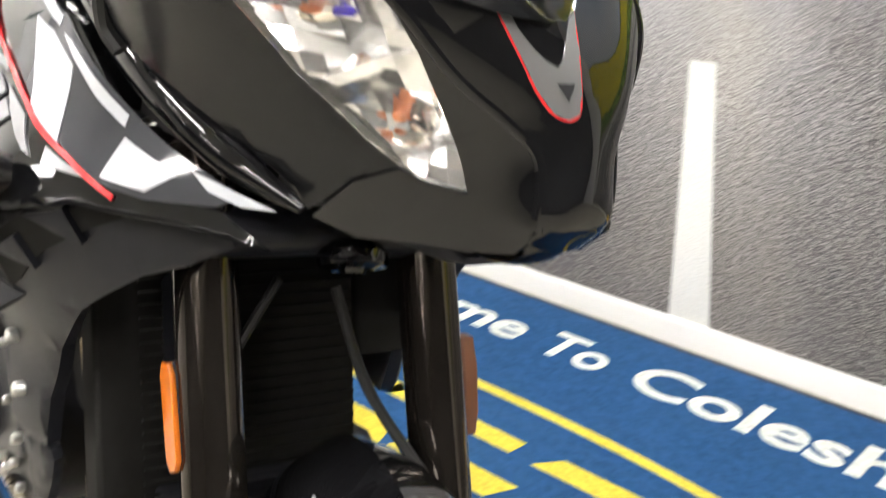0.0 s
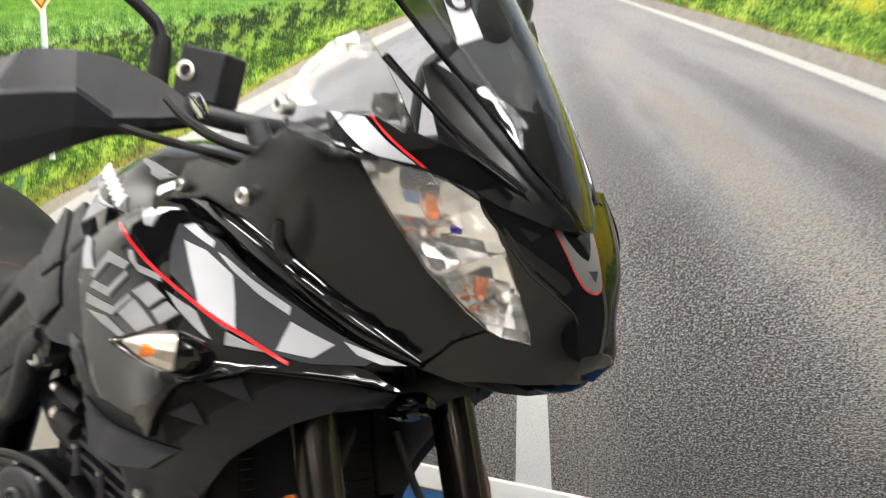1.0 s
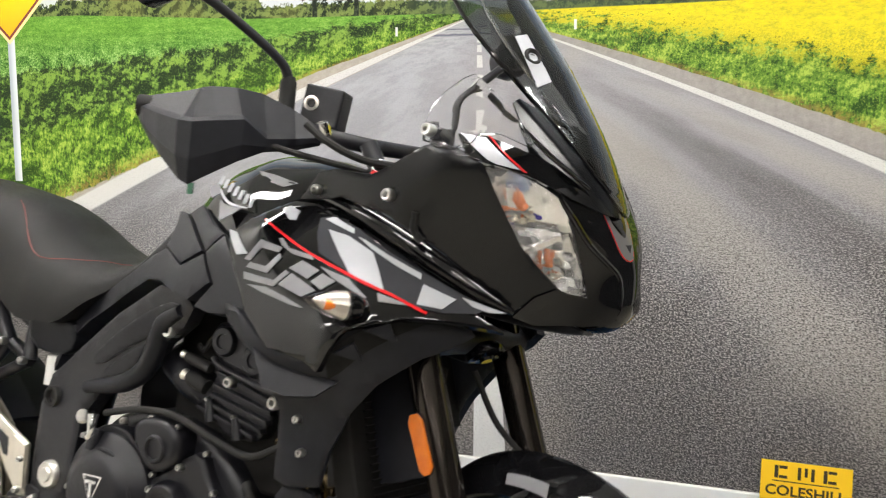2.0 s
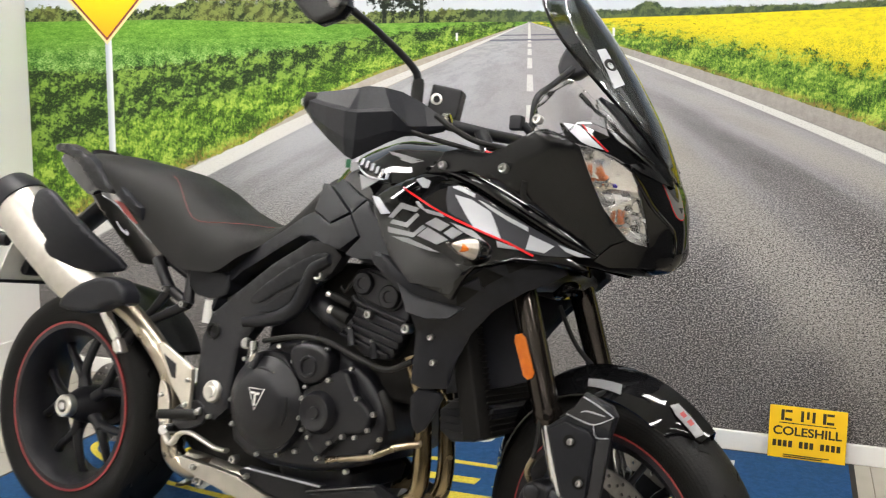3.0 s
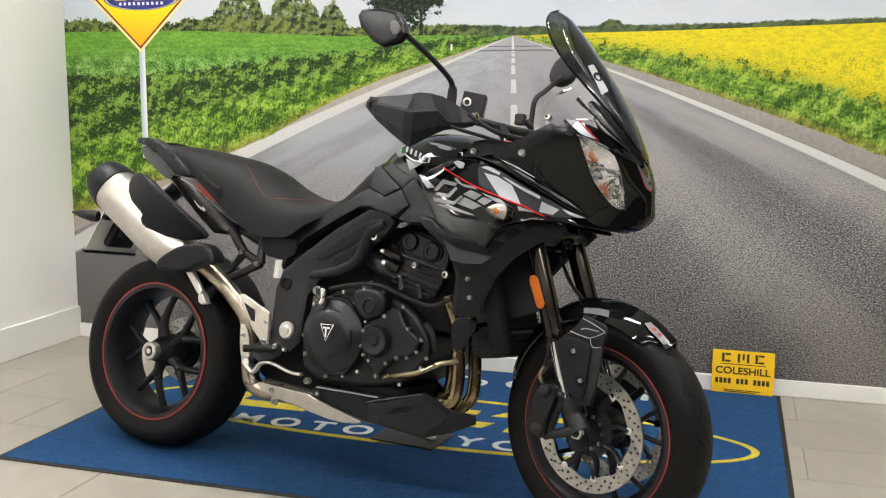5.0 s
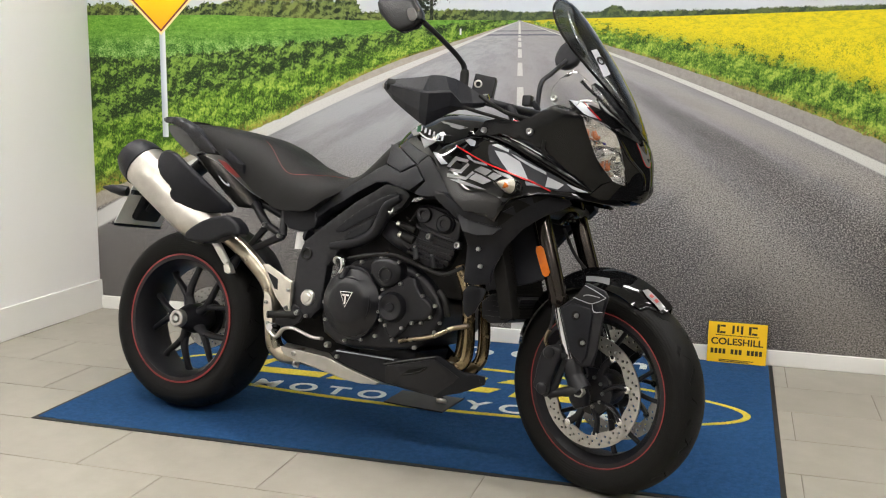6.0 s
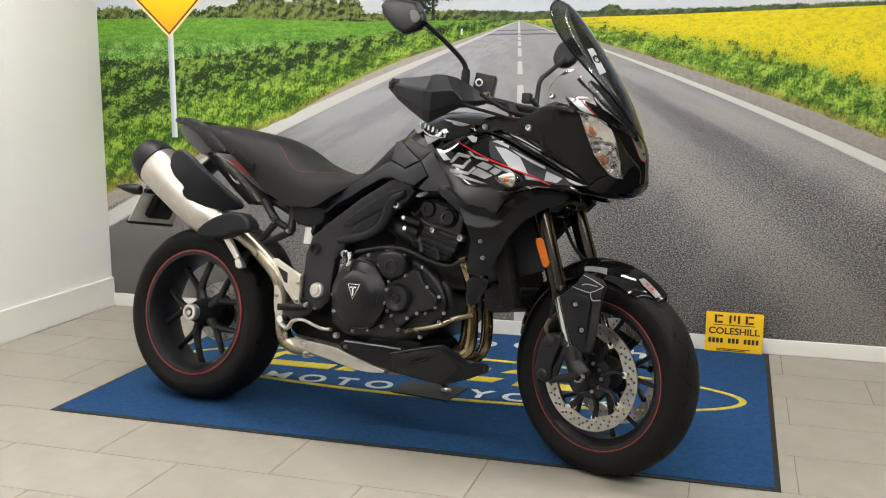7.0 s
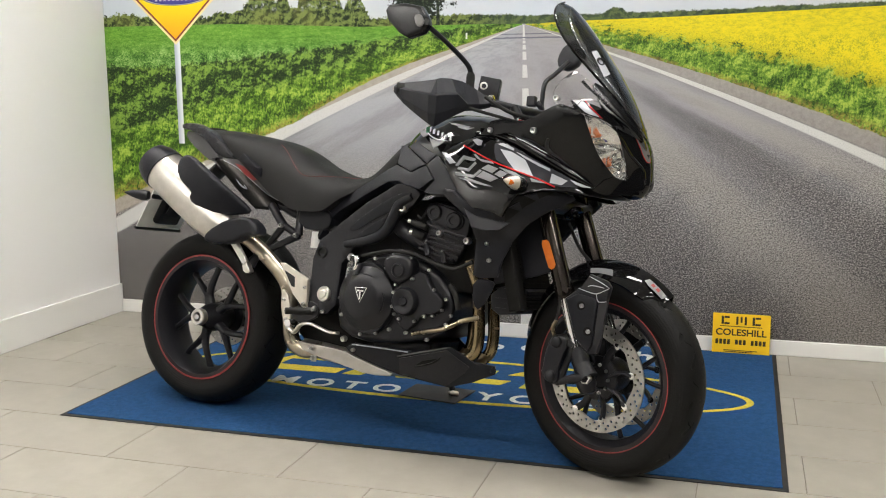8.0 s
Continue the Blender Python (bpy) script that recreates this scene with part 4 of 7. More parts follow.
def drilled(r0, r1, y0, y1, rows, m=None, notches=0):
    """A flat brake ring with real holes through it."""
    bm = bmesh.new()
    def loop(c, rad, n, wave=0.0):
        vs = [bm.verts.new((c[0] + (rad + wave * math.cos(notches * 2 * math.pi * i / n)) * math.cos(2 * math.pi * i / n), y0, c[1] + (rad + wave * math.cos(notches * 2 * math.pi * i / n)) * math.sin(2 * math.pi * i / n))) for i in range(n)]
        return [bm.edges.new((a, b)) for a, b in zip(vs, vs[1:] + vs[:1])]
    edges = loop((0, 0), r1, 96) + loop((0, 0), r0, 96, 0.004 if notches else 0.0)
    for rad, count, shift in rows:
        for i in range(count):
            a = 2 * math.pi * (i + shift) / count
            edges += loop((rad * math.cos(a), rad * math.sin(a)), 0.0042, 8)
    bmesh.ops.triangle_fill(bm, edges=edges, use_beauty=True)
    made = bmesh.ops.extrude_face_region(bm, geom=bm.faces[:])["geom"]
    for v in made:
        if isinstance(v, bmesh.types.BMVert):
            v.co.y = y1
    return bm


rear = wheel("rear_wheel", Matrix.Translation((0, 0, 0.315)), 0.315, 0.089, 0.216, 0.082, 0.020, 0.075, 0.61, "black cast rear wheel with forked spokes", 0.33)
part("axle_nut", hoop([(0.030, -0.096), (0.027, -0.101), (0.018, -0.101), (0.016, -0.096), (0.018, -0.075), (0.030, -0.075)], (0, 0, 0), (0, 1, 0), 32), alloy, rear, "bright ring nut on the axle")
part("axle_cap", turned([(0.0, -0.1), (0.009, -0.1), (0.011, -0.09), (0.011, -0.07)], (0, 0, 0), (0, 1, 0), 16), chrome, rear)
part("brake_disc", drilled(0.070, 0.110, 0.070, 0.075, ((0.080, 18, 0), (0.090, 18, 0.4), (0.100, 18, 0.8))), disc_steel, rear, "drilled rear brake disc")
part("hub_carrier", turned([(0.0, 0.062), (0.062, 0.064), (0.066, 0.070), (0.066, 0.10), (0.05, 0.11), (0.0, 0.11)], (0, 0, 0), (0, 1, 0), 32), satin, rear)
part("brake_caliper", solid((0.09, 0.055, -0.035), (0.15, 0.095, 0.055), 0.012), satin, rear)

STEER = Matrix.Rotation(radians(-15), 4, Vector((-math.sin(radians(20)), 0, math.cos(radians(20)))))
FRONT = Matrix.Translation((1.527, 0.006, 0.296)) @ STEER
front = wheel("front_wheel", FRONT, 0.300, 0.060, 0.216, 0.050, 0.013, 0.06, 0.2, "black cast front wheel with forked spokes")
for s in (-1, 1):
    part("brake_disc", drilled(0.122, 0.160, s * 0.071 - 0.0025, s * 0.071 + 0.0025, ((0.132, 28, 0), (0.141, 28, 0.5), (0.150, 28, 0.2)), notches=8), disc_steel, front, "drilled bright steel brake disc")
    carrier = part("disc_carrier", hoop([(0.066, s * 0.058), (0.066, s * 0.068), (0.050, s * 0.074), (0.034, s * 0.074), (0.034, s * 0.058)], (0, 0, 0), (0, 1, 0), 32), satin, front)
    for k in range(8):
        a = 2 * math.pi * k / 8 + 0.2
        part("carrier_arm", tube([(0.045 * math.cos(a), s * 0.066, 0.045 * math.sin(a)), (0.085 * math.cos(a + 0.12), s * 0.068, 0.085 * math.sin(a + 0.12)), (0.122 * math.cos(a), s * 0.071, 0.122 * math.sin(a))], (0.013, 0.010, 0.011), 8, 3, squash=0.6), satin, front)
    for k in range(8):
        a = 2 * math.pi * k / 8 + 0.2
        part("disc_button", turned([(0.0, s * 0.078), (0.006, s * 0.078), (0.010, s * 0.077), (0.010, s * 0.066)], (0.122 * math.cos(a), 0, 0.122 * math.sin(a)), (0, 1, 0), 14), chrome, front)
        if k < 5:
            b = 2 * math.pi * k / 5
            bolt(0.043 * math.cos(b), s * 0.074, 0.043 * math.sin(b), 0.85, front, None if s < 0 else Matrix.Rotation(math.pi, 4, "Z"))

# ---- fork, mudguard and brakes
def leg(top, low, s):
    top, low = Vector(top), Vector(low)
    d = (low - top).normalized()
    end = (low - top).length
    tube_part = part("fork_leg", turned([(0.0, -0.03), (0.022, -0.03), (0.027, -0.025), (0.027, 0.30), (0.029, 0.302), (0.029, end - 0.245), (0.025, end - 0.235), (0.0, end - 0.235)], top, d, 32), anodised, bike, "dark bronze anodised fork tube")
    part("stanchion", turned([(0.0, end - 0.25), (0.0215, end - 0.25), (0.0215, end - 0.04), (0.0, end - 0.04)], top, d, 28), chrome, tube_part, "bright lower fork tube")
    shoe = turned([(0.0, end - 0.09), (0.024, end - 0.09), (0.028, end - 0.08), (0.026, end - 0.02), (0.030, end + 0.02), (0.022, end + 0.045), (0.0, end + 0.05)], top, d, 24)
    part("fork_foot", shoe, satin, tube_part)
    return tube_part


right_leg = leg((1.311, -0.12, 0.825), (1.497, -0.128, 0.292), -1)
left_leg = leg((1.356, 0.068, 0.83), (1.556, 0.072, 0.285), 1)
for fork in (right_leg, left_leg):
    fork.location = (-0.004, 0.012, 0.0)
part("axle_end", hoop([(0.0175, -0.012), (0.0175, 0.002), (0.016, 0.004), (0.0125, 0.004), (0.0115, -0.008)], (1.507, -0.156, 0.293), (-0.2, -1, 0), 6), disc_steel, right_leg, "hexagonal axle end")
# dark disc stands for the shaded hole in the axle end
part("axle_bore", turned([(0.0, 0.0), (0.0125, 0.0), (0.0125, -0.006)], (1.507, -0.152, 0.293), (-0.2, -1, 0), 16), shade_black, right_leg)
part("axle_clamp", tube([(1.475, -0.125, 0.34), (1.513, -0.138, 0.294)], (0.026, 0.028), 16, 3), satin, right_leg)
part("fork_reflector", slab([(p[0], p[1]) for p in [(1.3410, 0.6780), (1.3530, 0.6820), (1.3630, 0.6750), (1.3890, 0.6110), (1.3860, 0.6000), (1.3770, 0.5950), (1.3670, 0.6010), (1.3400, 0.6660)]], -0.1555, -0.150, 0.002, 0), amber, right_leg, "long amber side reflector")
part("reflector_base", slab([(p[0], p[1]) for p in [(1.3410, 0.6780), (1.3530, 0.6820), (1.3630, 0.6750), (1.3890, 0.6110), (1.3860, 0.6000), (1.3770, 0.5950), (1.3670, 0.6010), (1.3400, 0.6660)]], -0.151, -0.136, 0.002, 0), matt, right_leg)
part("fork_reflector", slab([(1.390, 0.697), (1.410, 0.697), (1.436, 0.612), (1.416, 0.606)], 0.102, 0.118, 0.003, 1), surface("brown reflector", (0.09, 0.03, 0.012), (0.13, 0.045, 0.018)), left_leg, "long amber side reflector")
for z, t in ((0.80, 0.035),):
    part("fork_yoke", slab(cut_corners([(-0.06, -0.03), (0.05, -0.05), (0.06, 0.0), (0.05, 0.05), (-0.06, 0.03)], 0), 0, t, 0.006), satin, bike).matrix_local = Matrix.Translation((1.29, 0.0, z))
part("fork_yoke", tube([(1.318, -0.135, 0.785), (1.335, -0.02, 0.785), (1.362, 0.10, 0.79)], (0.042, 0.034, 0.042), 14, 6, squash=0.6), satin, bike)

stay = part("fork_guard", slab([(1.430, 0.517), (1.446, 0.530), (1.478, 0.552), (1.500, 0.592), (1.553, 0.575), (1.565, 0.558), (1.557, 0.523), (1.545, 0.402), (1.538, 0.369), (1.511, 0.363), (1.487, 0.382), (1.470, 0.402)], -0.162, -0.140, 0.005, 0), matt, bike, "matt black plastic fork guard")
part("guard_face", slab([(1.437, 0.514), (1.470, 0.534), (1.520, 0.524), (1.530, 0.508), (1.523, 0.392), (1.512, 0.372), (1.490, 0.388), (1.474, 0.404)], -0.169, -0.160, 0.004, 0), matt, stay)
part("graphic", slab([(1.534, 0.512), (1.560, 0.520), (1.547, 0.404), (1.540, 0.385), (1.529, 0.400)], -0.1655, -0.161, 0.001, 0), dark_ink, stay, "dark grey graphic")
part("graphic", slab([(1.476, 0.549), (1.498, 0.586), (1.532, 0.578), (1.560, 0.556), (1.556, 0.530), (1.524, 0.540)], -0.1655, -0.161, 0.001, 0), dark_ink, stay, "dark grey graphic")
for line in (((1.470, 0.549), (1.500, 0.541), (1.527, 0.538), (1.562, 0.556)), ((1.500, 0.585), (1.530, 0.573), (1.562, 0.557)), ((1.498, 0.556), (1.512, 0.560), (1.545, 0.556)), ((1.524, 0.538), (1.532, 0.516), (1.556, 0.518))):
    part("graphic", tube([(x, -0.166, z) for x, z in line], (0.0010, 0.0016, 0.0010), 6, 3), pale_ink, stay, "thin silver line")
for x, z in ((1.486, 0.500), (1.511, 0.429)):
    # dark disc on the face stands for the shade round a sunken bolt
    part("bolt_well", turned([(0.0, 0.001), (0.010, 0.001), (0.0125, 0.0)], (x - 0.003, -0.1692, z), (0, -1, 0), 20), shade_black, stay)
    bolt(x, -0.170, z, 1.0, stay)
part("fork_guard", slab([(p[0] + 0.055, p[1]) for p in [(1.4470, 0.5420), (1.4720, 0.5620), (1.5040, 0.5720), (1.5540, 0.5310), (1.5480, 0.5130), (1.5310, 0.3800), (1.5110, 0.3570), (1.4770, 0.3670), (1.4590, 0.4070)]], 0.105, 0.125, 0.007, 1), matt, bike)


def mudguard():
    """A curved shell over the front tyre."""
    bm = bmesh.new()
    rows = []
    for i in range(31):
        k = i / 30
        a = radians(52 + 112 * k)
        spread = 0.072 * min(1.0, 0.35 + 1.6 * math.sin(math.pi * min(max(k * 0.92 + 0.02, 0), 1)))
        row = []
        for j in range(13):
            u = -1 + j / 6
            r = 0.316 + 0.020 * math.sin(math.pi * min(k * 1.1, 1)) - 0.042 * abs(u) ** 2.6 + 0.010 * math.exp(-(u * 4) ** 2)
            row.append((Vector((math.cos(a), 0, math.sin(a))) * r + Vector((0, u * spread, 0)), Vector((math.cos(a), u * 0.6, math.sin(a))).normalized()))
        rows.append(row)
    top = [[bm.verts.new(p) for p, n in row] for row in rows]
    low = [[bm.verts.new(p - n * 0.004) for p, n in row] for row in rows]
    for g, flip in ((top, 1), (low, -1)):
        for i in range(30):
            for j in range(12):
                bm.faces.new([g[i][j], g[i + 1][j], g[i + 1][j + 1], g[i][j + 1]][::flip])
    for i in range(30):
        for j in (0, 12):
            bm.faces.new((top[i][j], top[i + 1][j], low[i + 1][j], low[i][j]))
    for j in range(12):
        for i in (0, 30):
            bm.faces.new((top[i][j], top[i][j + 1], low[i][j + 1], low[i][j]))
    return bm


fender = part("front_mudguard", mudguard(), gloss, bike, "gloss black front mudguard with grey and red graphic")
fender.matrix_local = FRONT
def over_tyre(u, a):
    r = 0.3185 + 0.020 * math.sin(math.pi * min((math.degrees(a) - 52) / 112 * 1.1, 1)) - 0.042 * abs(u / 0.072) ** 2.6 + 0.010 * math.exp(-(u / 0.018) ** 2)
    return Vector((math.cos(a) * r, u, math.sin(a) * r))
part("graphic", shell([(-0.041, 0.93), (-0.024, 0.925), (-0.022, 1.15), (-0.036, 1.17), (-0.042, 1.10)], over_tyre, 0.001, 0, 0.02, 0, 0.0015), silver_ink, fender, "silver grey graphic")
for a in (1.0, 1.06):
    part("graphic", shell([(-0.036, a), (-0.028, a), (-0.027, a + 0.035), (-0.036, a + 0.035)], over_tyre, 0.001, 0, 0.02, 0, 0.003), dull_red, fender, "small red mark")
part("graphic", shell([(-0.064, 1.45), (-0.050, 1.48), (-0.052, 1.72), (-0.064, 1.70)], over_tyre, 0.001, 0, 0.05, 0, 0.0015), silver_ink, fender, "silver grey graphic")

caliper = part("brake_caliper", slab([(1.366, 0.292), (1.372, 0.310), (1.375, 0.350), (1.386, 0.392), (1.404, 0.410), (1.432, 0.408), (1.446, 0.392), (1.432, 0.350), (1.420, 0.312), (1.424, 0.280), (1.412, 0.262), (1.392, 0.270)], -0.152, -0.090, 0.009, 1), satin, bike, "black four-piston brake caliper")
for i in range(6):
    bar = part("printed_bar", solid((-0.0022, -0.001, -0.0045), (0.0022, 0.0, 0.0045)), white_plastic, caliper)
    bar.matrix_local = pose(1.386 + 0.0042 * i, -0.1505, 0.318 + 0.0095 * i, 0, -24, 0)
bracket = part("caliper_bracket", tube([(1.412, -0.128, 0.272), (1.45, -0.130, 0.283), (1.497, -0.134, 0.296)], (0.013, 0.012, 0.017), 12, 4), satin, bike, "black cast caliper bracket")
part("bracket_arm", tube([(1.405, -0.130, 0.396), (1.435, -0.132, 0.388), (1.456, -0.132, 0.378)], 0.012, 12, 4), satin, bracket)
part("bracket_arm", tube([(1.456, -0.132, 0.376), (1.440, -0.131, 0.330), (1.424, -0.130, 0.284)], (0.012, 0.009, 0.012), 12, 4), satin, bracket)
part("piston_cover", turned([(0.0, 0.010), (0.013, 0.010), (0.017, 0.006), (0.017, -0.004)], (1.399, -0.148, 0.288), (0, -1, 0), 20), satin, caliper)
part("piston_cover", turned([(0.0, 0.010), (0.013, 0.010), (0.017, 0.006), (0.017, -0.004)], (1.410, -0.148, 0.388), (0, -1, 0), 20), satin, caliper)
part("brake_caliper", slab([(p[0] + 0.05, p[1]) for p in [(1.3670, 0.2930), (1.3740, 0.3400), (1.3920, 0.3990), (1.4250, 0.4100), (1.4470, 0.3770), (1.4580, 0.3500), (1.4460, 0.3000), (1.4100, 0.2740)]], 0.085, 0.135, 0.010, 1), satin, bike)
part("brake_hose", tube([(1.398, -0.135, 0.40), (1.392, -0.142, 0.43), (1.405, -0.142, 0.47), (1.40, -0.13, 0.56), (1.36, -0.10, 0.66), (1.33, -0.04, 0.74)], 0.0045, 8), rubber, bike)
part("hose_union", tube([(1.398, -0.137, 0.405), (1.392, -0.143, 0.425), (1.402, -0.143, 0.45)], 0.006, 8), bronzed, bike)
part("brake_hose", tube([(1.36, 0.0, 0.74), (1.40, 0.02, 0.66), (1.46, 0.05, 0.60), (1.50, 0.06, 0.58)], 0.005, 8), rubber, bike)
part("brake_hose", tube([(1.50, 0.06, 0.58), (1.54, -0.01, 0.605), (1.50, -0.09, 0.585), (1.44, -0.12, 0.53)], 0.0055, 8), rubber, bike)

# ---- engine and radiator
engine = part("engine_block", slab([(0.63, 0.36), (0.66, 0.52), (0.76, 0.60), (0.93, 0.60), (1.04, 0.53), (1.08, 0.44), (1.02, 0.36), (0.90, 0.32), (0.72, 0.31)], -0.155, 0.16, 0.02, 1), satin, bike, "satin black engine castings")
# dark block added so that the mat doesn't show through under the engine
part("collector_box", slab([(0.45, 0.37), (0.60, 0.425), (0.68, 0.42), (0.77, 0.34), (0.78, 0.262), (0.60, 0.268), (0.46, 0.285)], -0.105, 0.12, 0.012, 1), shade_black, engine, "dark filler block under the engine")
part("sump", slab([(0.74, 0.33), (0.98, 0.35), (0.96, 0.27), (0.78, 0.26)], -0.11, 0.11, 0.02, 1), satin, engine)
clutch = part("clutch_cover", turned([(0.0, 0.046), (0.055, 0.046), (0.068, 0.041), (0.082, 0.026), (0.094, 0.020), (0.102, 0.012), (0.106, -0.04), (0.0, -0.04)], (0.768, -0.172, 0.455), (0, -1, 0), 56), satin, bike, "round satin black clutch cover")
part("clutch_boss", turned([(0.0, 0.004), (0.040, 0.004), (0.044, 0.001), (0.047, -0.004), (0.049, -0.012)], (0.768, -0.2150, 0.466), (0, -1, 0), 44), satin, clutch, "raised round boss behind the badge")
for turn_a, turn_b in ((-0.55, 0.35), (1.15, 1.75)):
    ARC = [(0.768 + 0.077 * math.cos(turn_a + (turn_b - turn_a) * k / 5), -0.2035, 0.455 + 0.077 * math.sin(turn_a + (turn_b - turn_a) * k / 5)) for k in range(6)]
    part("cast_rib", tube(ARC, (0.002, 0.004, 0.002), 8, 2), satin, clutch)
part("clutch_flange", slab([(0.6750, 0.4420), (0.6780, 0.5000), (0.7120, 0.5530), (0.7440, 0.5700), (0.8030, 0.5680), (0.8500, 0.5150), (0.8650, 0.4460), (0.8460, 0.3810), (0.8000, 0.3400), (0.7400, 0.3480), (0.6930, 0.3860)], -0.180, -0.150, 0.005, 2), satin, clutch)
part("oil_filler", tube([(0.738, -0.19, 0.56), (0.735, -0.2, 0.525)], 0.012, 12), satin, clutch)
part("cable_arm", tube([(0.733, -0.2, 0.585), (0.738, -0.205, 0.56), (0.730, -0.20, 0.545)], (0.010, 0.007, 0.009), 8), chrome, clutch)
part("cable_nut", turned([(0.0, -0.012), (0.011, -0.012), (0.013, -0.004), (0.013, 0.01), (0.0, 0.012)], (0.715, -0.2, 0.58), (0.3, -1, 0), 12), chrome, clutch)
for lift, size, ink in ((0.0, 1.0, chrome), (0.0008, 0.8, satin)):
    part("triangle_badge", slab([(0.746 + 0.022 * (1 - size), 0.489 - 0.010 * (1 - size)), (0.793 - 0.022 * (1 - size), 0.490 - 0.010 * (1 - size)), (0.7685, 0.440 + 0.018 * (1 - size))], -0.2195 - lift, -0.216, 0.0006, 0), ink, clutch)
part("badge_bar", solid((0.7655, -0.2212, 0.452), (0.7715, -0.2185, 0.479)), chrome, clutch)
part("badge_bar", solid((0.757, -0.2212, 0.476), (0.781, -0.2185, 0.481)), chrome, clutch)
casing = part("drive_casing", slab([(0.8460, 0.4870), (0.9150, 0.5310), (0.9690, 0.5640), (0.9980, 0.5070), (1.0350, 0.4860), (1.0490, 0.4630), (1.0290, 0.4300), (0.9740, 0.4210), (0.9380, 0.3830), (0.9150, 0.3590), (0.8700, 0.4040), (0.8540, 0.4450)], -0.178, -0.14, 0.010, 1), satin, bike, "satin black engine casing")
part("round_cover", turned([(0.0, 0.030), (0.012, 0.030), (0.014, 0.026), (0.026, 0.026), (0.030, 0.030), (0.038, 0.030), (0.044, 0.022), (0.048, 0.0)], (0.912, -0.168, 0.458), (0, -1, 0), 40), satin, casing)
gen = part("alternator_cover", slab([(0.8240, 0.5840), (0.8550, 0.6040), (0.9200, 0.6010), (0.9390, 0.5710), (0.9310, 0.5290), (0.8720, 0.5060), (0.8360, 0.5420)], -0.198, -0.14, 0.014, 2), satin, bike, "satin black alternator cover")
part("round_boss", hoop([(0.024, 0.002), (0.021, 0.006), (0.018, 0.006), (0.016, 0.002)], (0.888, -0.1985, 0.553), (0, -1, 0), 32), satin, gen)
for i, (x, z) in enumerate([(0.6970, 0.5780), (0.6960, 0.5420), (0.6690, 0.4470), (0.6810, 0.3940), (0.7520, 0.3380), (0.8100, 0.3470), (0.8590, 0.3650), (0.8770, 0.4150), (0.8670, 0.4390), (0.8700, 0.4820), (0.8740, 0.5070), (0.8340, 0.5560), (0.7930, 0.5830), (0.8590, 0.6000), (0.9220, 0.5940), (0.9340, 0.5300), (0.9900, 0.5620), (1.0120, 0.5030), (1.0570, 0.4780), (1.0450, 0.4430), (1.0150, 0.4230), (0.9850, 0.4190), (0.9510, 0.4000), (0.8950, 0.4020), (0.9200, 0.3610), (1.0770, 0.4300), (1.0620, 0.4020), (0.9970, 0.3480)]):
    bolt(x, -0.183 if z > 0.37 else -0.175, z, 0.8 + 0.15 * (i % 3 == 0), engine)
head = part("cylinder_head", slab([(0.949, 0.768), (0.986, 0.776), (1.040, 0.764), (1.097, 0.726), (1.096, 0.695), (1.085, 0.637), (1.062, 0.594), (1.042, 0.586), (0.989, 0.588), (0.916, 0.630), (0.943, 0.651), (0.954, 0.681), (0.958, 0.705), (0.934, 0.745)], -0.146, 0.15, 0.006, 0), satin, bike, "black finned cylinder block")
part("cam_cover", slab([(0.951, 0.752), (0.962, 0.768), (0.985, 0.770), (1.058, 0.748), (1.078, 0.732), (1.078, 0.706), (1.060, 0.690), (1.036, 0.690), (0.965, 0.712), (0.950, 0.730)], -0.154, -0.14, 0.004, 1), satin, head)
for x, z, r in ((0.977, 0.741, 0.025), (1.047, 0.719, 0.026)):
    part("cam_cap", turned([(0.0, 0.007), (r * 0.45, 0.007), (r * 0.5, 0.010), (r * 0.86, 0.010), (r, 0.006), (r, -0.006)], (x, -0.153, z), (0, -1, 0), 30), satin, head)
part("cover_seam", tube([(0.952, -0.152, 0.712), (0.966, -0.154, 0.700), (1.03, -0.154, 0.684), (1.092, -0.152, 0.672)], 0.0045, 8, 4), satin, head)
for x0, z0, x1, z1 in ((0.968, 0.688, 0.996, 0.682), (1.014, 0.676, 1.089, 0.657), (0.962, 0.667, 1.087, 0.640), (0.958, 0.651, 1.080, 0.624), (0.940, 0.640, 1.070, 0.609), (0.930, 0.628, 1.055, 0.597)):
    part("fin", slab([(x0, z0 + 0.0035), (x1, z1 + 0.0035), (x1 + 0.003, z1 - 0.0035), (x0, z0 - 0.0035)], -0.158, -0.14, 0.0012, 0), satin, head)
for x, z in ((0.957, 0.642), (1.018, 0.622)):
    part("stud_boss", tube([(x - 0.001, -0.156, z), (x + 0.008, -0.156, z - 0.034)], (0.0075, 0.010), 10, 2), satin, head)
    bolt(x - 0.001, -0.160, z + 0.002, 0.6, head)
bolt(1.003, -0.158, 0.678, 1.6, head)
bolt(1.101, -0.158, 0.660, 1.8, head)
bolt(0.878, -0.176, 0.748, 2.1, head)
for x0, z0, x1, z1, r in ((0.893, 0.709, 0.952, 0.693, 0.0095), (0.902, 0.676, 0.948, 0.661, 0.0135)):
    part("injector", tube([(x0 + 0.008, -0.160, z0 - 0.002), (x0 + 0.02, -0.160, z0 - 0.005), (x1, -0.156, z1)], (r * 0.8, r, r), 12, 3), rubber, head)
    part("injector_tip", tube([(x0 - 0.004, -0.160, z0 + 0.001), (x0 + 0.009, -0.160, z0 - 0.002)], (r * 0.75, r * 0.55), 10), alloy, head)
